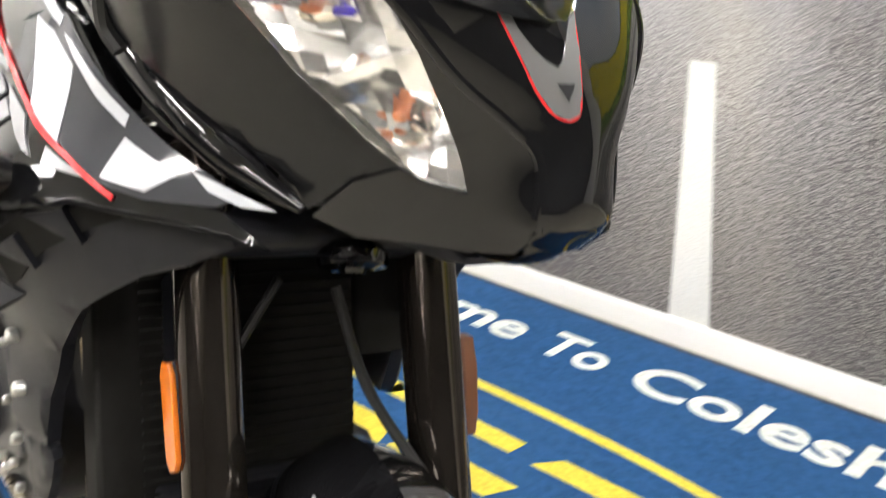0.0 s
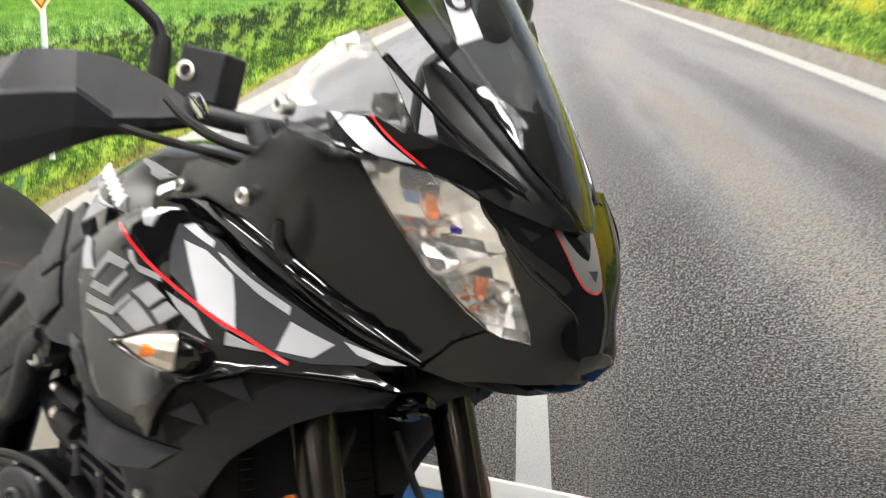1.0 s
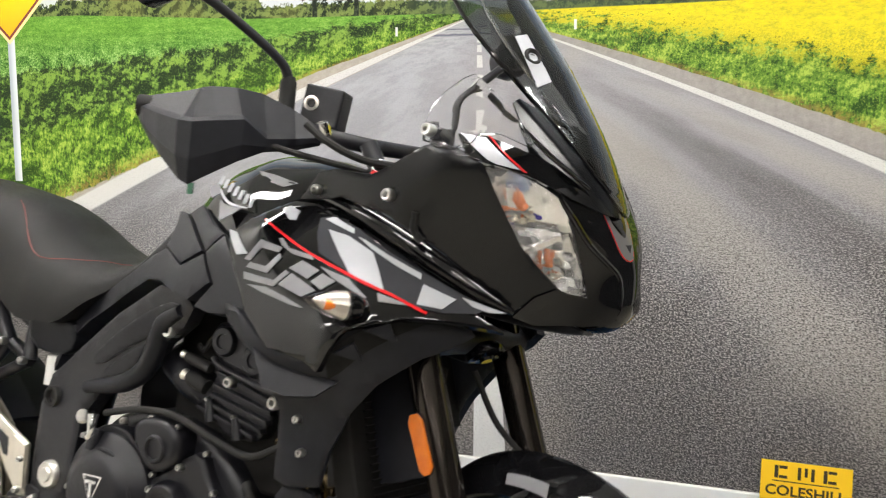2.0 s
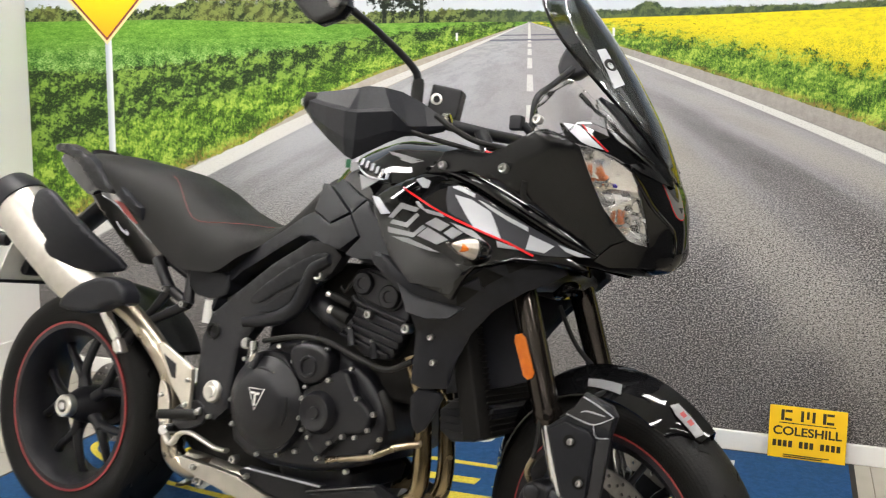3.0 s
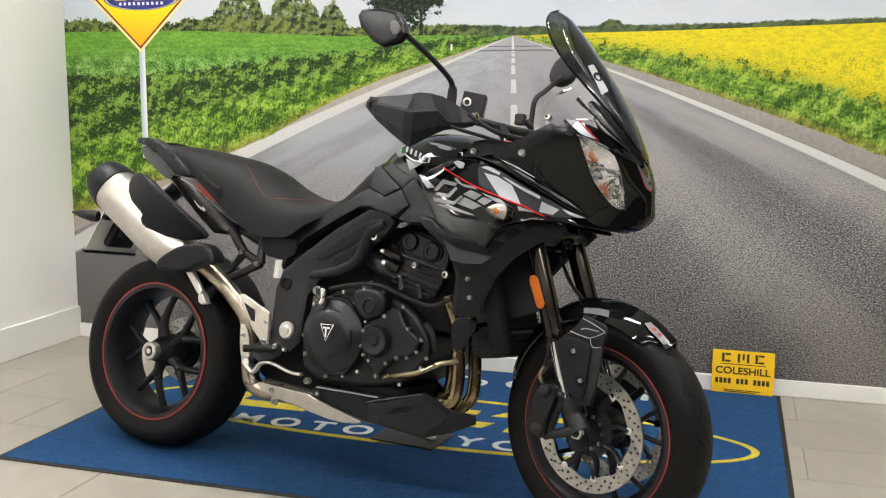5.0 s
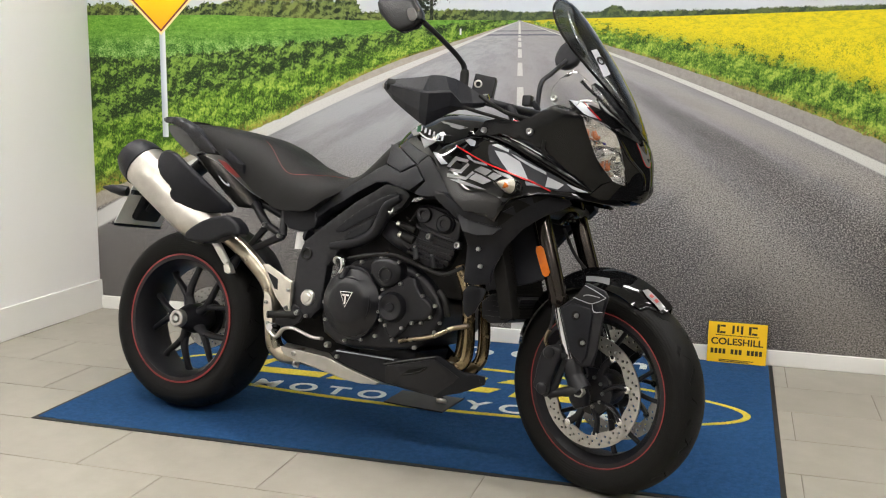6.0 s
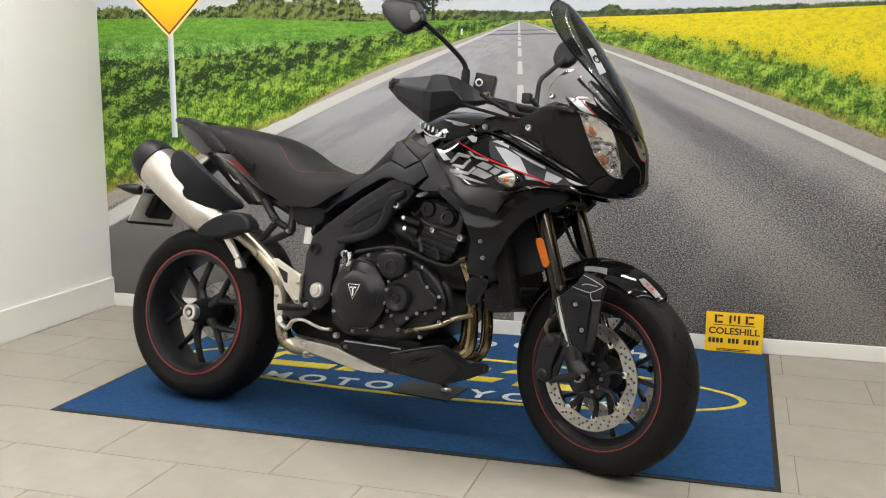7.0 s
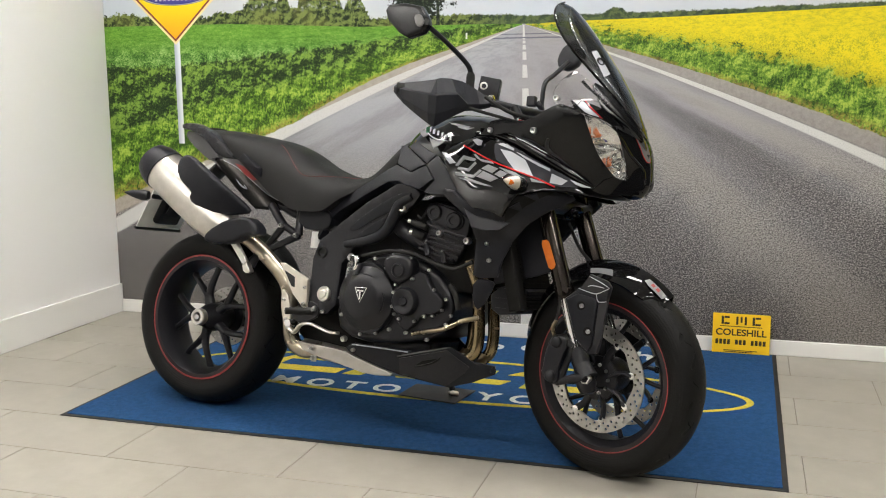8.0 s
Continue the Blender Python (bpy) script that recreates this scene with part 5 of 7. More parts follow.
part("fuel_rail", tube([(0.90, -0.150, 0.665), (0.915, -0.152, 0.650), (0.935, -0.150, 0.635)], 0.006, 8, 3), rubber, head)
part("sensor_lead", tube([(0.915, -0.150, 0.728), (0.930, -0.153, 0.720), (0.940, -0.152, 0.735), (0.952, -0.148, 0.752)], 0.004, 8, 4), rubber, head)
# dark block added to fill the see-through gap behind the hoses
part("engine_core", solid((0.84, -0.12, 0.50), (1.12, 0.12, 0.78), 0.01), shade_black, engine)
part("coolant_hose", tube([(0.741, -0.18, 0.588), (0.814, -0.186, 0.605), (0.87, -0.188, 0.612), (0.924, -0.186, 0.609), (1.006, -0.18, 0.584), (1.073, -0.178, 0.572), (1.134, -0.18, 0.598)], 0.0062, 10), rubber, bike, "black rubber hose over the engine")
part("coolant_hose", tube([(1.05, -0.15, 0.52), (1.075, -0.16, 0.495), (1.085, -0.15, 0.45)], 0.010, 10), rubber, bike)
part("throttle_body", tube([(0.84, -0.12, 0.69), (0.90, -0.13, 0.66), (0.95, -0.12, 0.64)], 0.03, 14), satin, bike)
# the dark between the fork legs is put into the radiator's colour
radiator = part("radiator", slab([(1.185, 0.74), (1.225, 0.75), (1.30, 0.47), (1.26, 0.46)], -0.17, 0.095, 0.006, 0), shade_black, bike, "black radiator behind the fork")
for i in range(24):
    k = i / 23
    x, z = 1.228 + 0.072 * k, 0.735 - 0.255 * k
    part("fin", solid((x, -0.13, z - 0.0015), (x + 0.004, 0.09, z + 0.0015)), shade_black, radiator)
part("radiator_tank", slab([(1.185, 0.74), (1.225, 0.75), (1.262, 0.625), (1.222, 0.615)], 0.096, 0.155, 0.006, 0), shade_black, radiator)
part("radiator_shroud", slab([(1.1610, 0.6650), (1.2070, 0.6970), (1.2980, 0.7530), (1.3390, 0.6920), (1.3700, 0.5910), (1.3380, 0.5810), (1.3120, 0.5700), (1.1770, 0.5350)], -0.108, -0.098, 0.003, 0), matt, bike, "black radiator side panel")
cooler = part("oil_cooler", slab([(1.17, 0.525), (1.30, 0.545), (1.285, 0.455), (1.18, 0.44)], -0.12, 0.12, 0.006, 1), satin, bike, "finned oil cooler")
for i in range(5):
    part("fin", solid((1.19, -0.123, 0.462 + i * 0.015), (1.285, -0.118, 0.466 + i * 0.015)), satin, cooler)
part("drain_pipe", tube([(0.935, -0.16, 0.358), (0.99, -0.165, 0.372), (1.05, -0.165, 0.388), (1.10, -0.155, 0.415), (1.15, -0.14, 0.43)], 0.0075, 10), bronzed, bike)

# ---- exhaust
header_steel = surface("heat-tinted header steel", (0.20, 0.15, 0.085), (0.38, 0.30, 0.18), (0.2, 0.32), 14, 1.0, stain=9)
for y, dx in ((-0.115, 0.0), (-0.055, 0.022), (0.01, -0.08)):
    part("header_pipe", tube([(1.09, y, 0.60), (1.125 + dx, y, 0.52), (1.138 + dx, y, 0.434), (1.143 + dx, y, 0.368), (1.133 + dx, y, 0.318), (1.092 + dx, y, 0.288), (1.03, y * 0.7, 0.278)], 0.0185, 16, 6), header_steel, bike, "heat-tinted exhaust header pipe")
part("collector", tube([(1.07, -0.05, 0.275), (0.95, -0.06, 0.25), (0.8, -0.08, 0.245), (0.62, -0.10, 0.255), (0.50, -0.125, 0.268)], (0.035, 0.04, 0.035, 0.03, 0.028), 16), steel, bike)
plate_alloy = surface("bright brushed plate", (0.62, 0.58, 0.51), (0.76, 0.72, 0.64), (0.3, 0.42), 30, 1.0, 0.0003, 500)
link_steel = surface("lightly tinted steel", (0.28, 0.24, 0.18), (0.46, 0.41, 0.33), (0.24, 0.36), 14, 1.0, stain=9)
link = part("exhaust_pipe", tube([(0.576, -0.128, 0.264), (0.508, -0.130, 0.256), (0.462, -0.134, 0.280), (0.446, -0.135, 0.338), (0.436, -0.135, 0.42), (0.412, -0.136, 0.482), (0.342, -0.140, 0.547), (0.267, -0.15, 0.602), (0.20, -0.175, 0.640)], 0.026, 18, 6), link_steel, bike, "bare steel exhaust link pipe")
part("pipe_guard", slab([(0.424, 0.450), (0.434, 0.456), (0.458, 0.432), (0.472, 0.356), (0.469, 0.314), (0.448, 0.330), (0.428, 0.380)], -0.172, -0.160, 0.004, 1), plate_alloy, link, "silver heat guard")
bolt(0.440, -0.174, 0.420, 1.0, link)
bolt(0.455, -0.174, 0.355, 1.0, link)
part("heat_shield", slab([(0.5070, 0.2860), (0.5150, 0.2880), (0.6960, 0.2770), (0.7120, 0.2700), (0.8150, 0.2430), (0.9010, 0.2210), (0.7900, 0.2120), (0.7010, 0.2300), (0.5330, 0.2560)], -0.170, -0.150, 0.006, 1), surface("dull brushed steel", (0.40, 0.38, 0.34), (0.50, 0.475, 0.43), (0.32, 0.42), 25, 1.0, 0.0002, 500), bike, "brushed silver lower exhaust shield")
bolt(0.565, -0.172, 0.272, 1.2)
part("hanger_tab", slab([(0.545, 0.262), (0.575, 0.262), (0.568, 0.225), (0.552, 0.225)], -0.15, -0.14, 0.003, 0), alloy, bike)
bolt(0.560, -0.153, 0.236, 1.1)
CAN0, CAN1 = Vector((-0.118, -0.203, 0.836)), Vector((0.180, -0.180, 0.630))
d_can = (CAN1 - CAN0).normalized()
long = (CAN1 - CAN0).length
silencer = part("silencer", turned([(0.068, 0.0), (0.076, 0.008), (0.077, 0.10), (0.076, long - 0.10), (0.066, long - 0.02), (0.055, long), (0.0, long)], CAN0, d_can, 48), steel, bike, "brushed steel silencer with black end cap")
part("end_cap", turned([(0.0, -0.035), (0.022, -0.035), (0.024, -0.055), (0.046, -0.068), (0.064, -0.06), (0.074, -0.035), (0.0795, -0.004), (0.0795, 0.012), (0.077, 0.014)], CAN0, d_can, 48, close=False), matt, silencer, "black moulded end cap")
part("clamp_cover", slab([(0.1390, 0.5950), (0.1520, 0.6280), (0.2320, 0.6730), (0.3210, 0.6880), (0.3690, 0.6560), (0.3720, 0.6210), (0.3270, 0.6250), (0.2590, 0.5910), (0.1760, 0.5880)], -0.262, -0.20, 0.016, 1), matt, silencer, "black plastic clamp cover")
part("heat_guard", shell([(-0.0040, 0.8320), (-0.0030, 0.8700), (0.0250, 0.8900), (0.0770, 0.8790), (0.1700, 0.8160), (0.2250, 0.7670), (0.2770, 0.7090), (0.2660, 0.6920), (0.1760, 0.6820), (0.1340, 0.6910), (0.0830, 0.7110), (0.0670, 0.7390), (0.0800, 0.7570), (0.0320, 0.7910)], can_side, 0.014, 0.010, 0.010, 1), matt, silencer, "matt black silencer guard")

# ---- frame, foot rests, swing arm
frame_plate = part("frame_spar", shell([(0.5460, 0.6280), (0.6250, 0.6870), (0.7430, 0.7610), (0.8560, 0.8190), (0.9240, 0.8150), (0.9500, 0.7900), (0.9150, 0.7550), (0.8530, 0.7180), (0.8320, 0.6870), (0.7730, 0.6360), (0.6900, 0.6130), (0.6450, 0.5600), (0.6420, 0.4210), (0.6080, 0.3890), (0.5390, 0.3830), (0.5310, 0.4860), (0.5290, 0.5700)], spar, 0.03, 0.008, 0.022, 0), satin, bike, "satin black frame spar and side plate")
part("spar_moulding", shell([(0.6640, 0.6690), (0.7160, 0.7090), (0.8220, 0.7720), (0.8930, 0.7980), (0.9300, 0.7930), (0.8770, 0.7690), (0.8420, 0.7320), (0.8220, 0.7280), (0.7540, 0.6940), (0.6990, 0.6640)], spar, 0.012, 0.004, 0.009, 1, 0.006), matt, frame_plate)
part("spar_moulding", shell([(0.6910, 0.6450), (0.7540, 0.6850), (0.8240, 0.7220), (0.8180, 0.7070), (0.7990, 0.6780), (0.7560, 0.6530)], spar, 0.010, 0.003, 0.009, 1, 0.005), matt, frame_plate)
part("spar_ridge", tube([spar(x, z) + Vector((0, 0.004, 0)) for x, z in [(0.6550, 0.6200), (0.7570, 0.6410), (0.8150, 0.6720), (0.8410, 0.7120), (0.8660, 0.7580), (0.9200, 0.7860)]], (0.012, 0.017, 0.018, 0.018, 0.017, 0.012), 14, 5), matt, frame_plate)
mirrored(frame_plate)
part("pivot_cap", turned([(0.0, 0.010), (0.012, 0.010), (0.014, 0.006), (0.022, 0.006), (0.026, 0.0), (0.026, -0.01)], (0.597, -0.172, 0.452), (0, -1, 0), 28), alloy, frame_plate, "bright pivot cap")
part("frame_plug", turned([(0.0, -0.004), (0.012, -0.004), (0.014, 0.003), (0.019, 0.003), (0.021, -0.01)], (0.566, -0.158, 0.588), (0, -1, 0), 24), rubber, frame_plate)
bolt(0.567, -0.174, 0.405, 0.9, frame_plate)
bolt(0.60, -0.176, 0.395, 0.9, frame_plate)
part("swing_arm", tube([(0.60, 0.06, 0.43), (0.35, 0.105, 0.40), (0.10, 0.115, 0.325), (0.0, 0.115, 0.315)], (0.06, 0.055, 0.045, 0.05), 16, squash=0.55), satin, bike, "black single-sided swing arm")
part("tyre_hugger", tube([(0.34, 0.0, 0.50), (0.26, 0.0, 0.575), (0.14, 0.0, 0.635), (0.0, 0.0, 0.655)], (0.05, 0.075, 0.08, 0.06), 14, squash=0.16), matt, bike)
part("subframe", tube([(0.60, -0.09, 0.66), (0.42, -0.09, 0.70), (0.2, -0.075, 0.80), (0.0, -0.06, 0.90)], 0.014, 10), satin, bike)
mirrored(bike.children[-1])
part("shock_absorber", tube([(0.52, 0.0, 0.62), (0.47, 0.0, 0.45)], 0.035, 14), satin, bike)
part("reservoir", tube([(0.508, -0.11, 0.655), (0.508, -0.11, 0.60)], (0.018, 0.02), 12), white_plastic, bike, "pale brake-fluid reservoir")
heel = part("heel_plate", slab([(0.412, 0.541), (0.430, 0.543), (0.534, 0.496), (0.539, 0.402), (0.520, 0.398), (0.474, 0.443), (0.436, 0.502)], -0.176, -0.166, 0.003, 0), plate_alloy, bike, "pierced silver heel plate")
part("plate_fold", slab([(0.500, 0.507), (0.534, 0.494), (0.538, 0.405), (0.524, 0.402)], -0.180, -0.174, 0.002, 0), plate_alloy, heel)
# dark inset stands for the hole and the dark behind it
part("plate_slot", slab([(0.433, 0.519), (0.479, 0.499), (0.482, 0.464), (0.468, 0.467)], -0.1768, -0.172, 0.001, 0), satin, heel)
bolt(0.527, -0.181, 0.468, 0.9, heel)
bolt(0.526, -0.181, 0.412, 1.1, heel)
rest = part("foot_rest", tube([(0.555, -0.17, 0.392), (0.525, -0.20, 0.390), (0.495, -0.235, 0.388)], (0.013, 0.012, 0.011), 12, 4), rubber, bike, "black rider foot rest")
part("rest_bracket", slab([(0.49, 0.41), (0.57, 0.43), (0.59, 0.38), (0.52, 0.345), (0.47, 0.36)], -0.172, -0.160, 0.004, 1), satin, rest)
bolt(0.565, -0.175, 0.40, 1.2, rest)
pedal = part("brake_pedal", tube([(0.475, -0.185, 0.335), (0.505, -0.19, 0.318), (0.53, -0.192, 0.345), (0.57, -0.192, 0.352), (0.64, -0.195, 0.335), (0.685, -0.2, 0.335)], (0.010, 0.010, 0.009, 0.008, 0.009), 10, 5, squash=0.6), alloy, bike, "bright rear brake pedal")
part("pedal_pivot", turned([(0.0, 0.012), (0.012, 0.012), (0.015, 0.006), (0.015, -0.02)], (0.478, -0.185, 0.345), (0, -1, 0), 18), chrome, pedal)
bolt(0.70, -0.186, 0.318, 1.5)
hanger = part("rest_hanger", tube([(0.436, -0.118, 0.636), (0.355, -0.120, 0.598), (0.283, -0.130, 0.560), (0.258, -0.140, 0.525)], (0.013, 0.012, 0.013, 0.019), 12, 5), satin, bike, "black pillion foot-rest hanger")
part("hanger_strut", tube([(0.371, -0.118, 0.666), (0.318, -0.121, 0.604), (0.262, -0.135, 0.538)], (0.013, 0.0105, 0.014), 12, 5), satin, hanger)
part("hanger_strut", tube([(0.425, -0.10, 0.735), (0.430, -0.11, 0.69), (0.436, -0.117, 0.638)], (0.012, 0.012, 0.015), 12, 5), satin, hanger)
part("hanger_strut", tube([(0.30, -0.10, 0.735), (0.335, -0.11, 0.70), (0.371, -0.117, 0.666)], (0.016, 0.015, 0.015), 12, 5), satin, hanger)
part("hanger_strut", tube([(0.371, -0.115, 0.666), (0.405, -0.112, 0.650), (0.436, -0.115, 0.636)], 0.013, 12, 4), satin, hanger)
bolt(0.371, -0.132, 0.667, 1.3, hanger)
bolt(0.436, -0.132, 0.637, 1.3, hanger)
peg = part("pillion_rest", slab([(0.195, 0.590), (0.204, 0.603), (0.219, 0.600), (0.270, 0.537), (0.262, 0.522), (0.250, 0.528)], -0.180, -0.162, 0.004, 0), alloy, hanger, "folded bright pillion foot rest")
part("rest_knuckle", slab([(0.250, 0.522), (0.268, 0.532), (0.287, 0.500), (0.270, 0.494), (0.256, 0.500)], -0.176, -0.150, 0.004, 0), alloy, peg)
stand = part("side_stand", tube([(0.78, 0.10, 0.30), (0.758, 0.386, 0.212), (0.788, 0.446, 0.102)], (0.014, 0.012, 0.012), 10, 4), satin, bike, "lowered black side stand")
part("stand_foot", turned([(0.0, 0.008), (0.016, 0.007), (0.020, 0.0), (0.018, -0.008), (0.0, -0.010)], (0.788, 0.446, 0.102), (0.0, 0.19, 1), 14), alloy, stand, "bright foot of the side stand")

# ---- belly pan
# dark slab added to close the see-through gap beside the frame
part("frame_plate", slab([(0.47, 0.50), (0.70, 0.50), (0.72, 0.33), (0.56, 0.33), (0.47, 0.40)], -0.075, 0.06, 0.008, 1), shade_black, bike, "black frame casting at the swing arm pivot")
belly = part("belly_pan", shell([(0.697, 0.288), (0.728, 0.304), (0.935, 0.302), (0.892, 0.284), (1.065, 0.330), (1.078, 0.328), (1.139, 0.292), (1.204, 0.284), (1.203, 0.261), (1.134, 0.228), (1.057, 0.203), (0.887, 0.223), (0.785, 0.249), (0.715, 0.271)], belly_side, 0.008, 0.006, 0.02, 0), matt, bike, "matt black belly pan")
part("pan_face", shell([(0.897, 0.278), (1.062, 0.322), (1.130, 0.277), (1.112, 0.256), (1.054, 0.210), (0.894, 0.229)], belly_side, 0.006, 0.005, 0.02, 0, 0.006), satin, belly)
# near-black patch on the face stands for the shade in a sunken slot
part("pan_slot", shell([(0.955, 0.264), (0.981, 0.283), (1.044, 0.299), (1.030, 0.286), (1.022, 0.283), (0.995, 0.272)], belly_side, 0.003, 0, 0.02, 0, 0.0085), shade_black, belly, "dark patch for the shaded slot in the pan")
RIM = [(1.044, 0.300), (1.022, 0.284), (0.995, 0.273), (0.953, 0.262)]
part("slot_lip", tube([belly_side(x, z) + Vector((0, -0.0085, -0.002)) for x, z in RIM], (0.0012, 0.003, 0.003, 0.0012), 8, 4), sheen, belly)
part("pan_edge", tube([belly_side(x, z) + Vector((0, -0.003, 0)) for x, z in ((0.892, 0.284), (0.97, 0.305), (1.065, 0.330))], 0.0018, 6, 4), mid_ink, belly)
part("pan_front", tube([belly_side(1.198, 0.274), (1.172, -0.06, 0.268), (1.140, 0.0, 0.262)], (0.009, 0.010, 0.010), 10, 5, squash=1.1), matt, belly)
mirrored(belly).location = (-0.13, 0.0, 0.01)
part("pan_floor", slab([(0.92, 0.235), (1.05, 0.210), (1.13, 0.250), (1.05, 0.240)], -0.10, 0.06, 0.006, 0), matt, bike)
bolt(0.735, -0.181, 0.286, 1.0, belly)
part("pan_edge", tube([(0.728, -0.179, 0.303), (0.83, -0.176, 0.303), (0.930, -0.171, 0.302)], 0.0022, 6, 4), pale_ink, belly)

# ---- seat, tail
SEAT_TOP = ((-0.03, 1.005), (0.08, 1.0), (0.19, 0.985), (0.31, 0.965), (0.39, 0.935), (0.46, 0.892), (0.54, 0.862), (0.63, 0.845), (0.70, 0.858), (0.75, 0.915), (0.79, 0.968), (0.83, 0.985))
SEAT_LOW = ((-0.03, 0.985), (0.09, 0.925), (0.2, 0.855), (0.33, 0.765), (0.43, 0.72), (0.55, 0.722), (0.60, 0.765), (0.7, 0.82), (0.78, 0.87), (0.83, 0.93))
SEAT_WIDE = ((-0.03, 0.07), (0.05, 0.105), (0.2, 0.13), (0.35, 0.145), (0.45, 0.16), (0.55, 0.155), (0.65, 0.13), (0.75, 0.115), (0.83, 0.105))


def lofted(xs, top, low, wide, power=2.6, n=18, wave=None):
    """A body along x whose cross-sections are rounded arches."""
    bm = bmesh.new()
    rows = []
    for x in xs:
        t, l, w = (sum(ramp(x + k * 0.015, c) for k in (-1, 0, 1)) / 3 for c in (top, low, wide))
        row = []
        for j in range(n + 1):
            a = math.pi * j / n
            c, s = math.cos(a), math.sin(a)
            y = -w * math.copysign(abs(c) ** (2 / power), c)
            z = l + (t - l) * s ** (2 / power)
            row.append(bm.verts.new((x, y, z)))
        rows.append(row)
    for a, b in zip(rows, rows[1:]):
        for j in range(n):
            bm.faces.new((a[j], b[j], b[j + 1], a[j + 1]))
        bm.faces.new((a[0], a[n], b[n], b[0]))
    bm.faces.new(rows[0])
    bm.faces.new(rows[-1][::-1])
    return bm


seat = part("seat", lofted([-0.03 + 0.86 * i / 60 for i in range(61)], SEAT_TOP, SEAT_LOW, SEAT_WIDE), vinyl, bike, "stepped black vinyl dual seat", 50)


def on_seat(x, f):
    """A place on the seat's right flank, f of the way up."""
    t, l, w = (sum(ramp(x + k * 0.015, c) for k in (-1, 0, 1)) / 3 for c in (SEAT_TOP, SEAT_LOW, SEAT_WIDE))
    s = f ** 1.3
    return (x, -w * (1 - s * s) ** (1 / 2.6), l + (t - l) * f)


part("stitching", tube([on_seat(0.30 + 0.02 * i, 0.93 - 0.25 * math.exp(-((i - 7) / 4.5) ** 2)) for i in range(18)], 0.0010, 5, 3), surface("dark red thread", (0.14, 0.02, 0.018), (0.2, 0.03, 0.025), (0.6, 0.7)), seat, "red stitched seam")
part("seat_base", slab([(0.43, 0.735), (0.56, 0.735), (0.575, 0.68), (0.53, 0.655), (0.44, 0.665)], -0.125, 0.125, 0.008, 1), matt, bike)
tail = part("tail_panel", shell([(0.000, 0.892), (0.041, 0.900), (0.142, 0.892), (0.262, 0.836), (0.402, 0.732), (0.308, 0.717), (0.210, 0.719), (0.148, 0.763), (0.067, 0.834)], tail_side, 0.02, 0.006, 0.018, 0), gloss, bike, "gloss black tail panel with pale graphic")
part("graphic", shell([(0.066, 0.894), (0.138, 0.890), (0.279, 0.823), (0.396, 0.735), (0.293, 0.768), (0.215, 0.813), (0.136, 0.864), (0.072, 0.886)], tail_side, 0.001, 0, 0.02, 0, 0.0015), mid_ink, tail, "grey graphic")
part("graphic", shell([(0.250, 0.826), (0.276, 0.822), (0.392, 0.736), (0.340, 0.753)], tail_side, 0.001, 0, 0.02, 0, 0.0025), dark_ink, tail, "dark grey graphic")
part("graphic", shell([(0.130, 0.876), (0.166, 0.868), (0.236, 0.822), (0.214, 0.819), (0.171, 0.840)], tail_side, 0.001, 0, 0.02, 0, 0.003), dull_red, tail, "red graphic")
part("piping", tube([tail_side(x, z) + Vector((0, -0.002, 0)) for x, z in ((0.072, 0.885), (0.136, 0.862), (0.215, 0.812), (0.293, 0.766), (0.398, 0.733))], 0.0012, 6, 4), pale_ink, tail, "pale edge line")
part("maker_mark", tube([tail_side(x, z) + Vector((0, -0.001, 0)) for x, z in ((0.128, 0.820), (0.150, 0.800), (0.176, 0.789), (0.166, 0.802))], (0.001, 0.0032, 0.003, 0.001), 6, 3), pale_ink, tail)
mirrored(tail)
grab = part("grab_rail", shell([(-0.1460, 0.9990), (-0.1430, 1.0190), (-0.0670, 1.0160), (-0.0280, 1.0020), (0.0230, 0.9830), (0.0660, 0.9490), (0.1400, 0.8930), (0.0470, 0.9010), (0.0090, 0.9310), (-0.0350, 0.9720), (-0.0920, 0.9910)], tail_side, 0.022, 0.010, 0.02, 1, 0.012), satin, bike, "dark grey pillion grab rail")
mirrored(grab)
part("tail_fairing", shell([(-0.1430, 0.9920), (-0.0920, 0.9860), (-0.0240, 0.9570), (0.0410, 0.9010), (0.0060, 0.8810), (-0.0280, 0.8880), (-0.1290, 0.9540)], tail_side, 0.02, 0.008, 0.02, 1, -0.004), mid_ink, bike, "grey tail lower panel")
mirrored(bike.children[-1])
part("tail_core", lofted([-0.13 + 0.5 * i / 24 for i in range(25)], ((-0.13, 0.995), (0.0, 0.985), (0.37, 0.86)), ((-0.13, 0.965), (0.0, 0.88), (0.2, 0.78), (0.37, 0.72)), ((-0.13, 0.07), (0.37, 0.095))), matt, bike)
part("tail_light", lofted([-0.15 + 0.03 * i / 4 for i in range(5)], ((-0.15, 0.985), (-0.12, 0.995)), ((-0.15, 0.972), (-0.12, 0.965)), ((-0.15, 0.05), (-0.12, 0.085))), surface("red lens", (0.35, 0.01, 0.015), (0.42, 0.015, 0.02), (0.1, 0.15)), bike, "red tail light lens")
part("seat_pocket", shell([(0.172, 0.894), (0.197, 0.912), (0.272, 0.864), (0.274, 0.834)], tail_side, 0.012, 0.006, 0.02, 0, 0.036), matt, bike)
carrier = part("plate_carrier", tube([(-0.02, 0.0, 0.87), (-0.12, 0.0, 0.80), (-0.21, 0.0, 0.735), (-0.25, 0.0, 0.68)], (0.045, 0.04, 0.035, 0.04), 12, squash=0.5), matt, bike, "black rear plate carrier")
plate = part("number_plate", solid((-0.004, -0.115, -0.09), (0.0, 0.115, 0.09), 0.001), plate_grey, carrier, "pale number plate seen from behind")
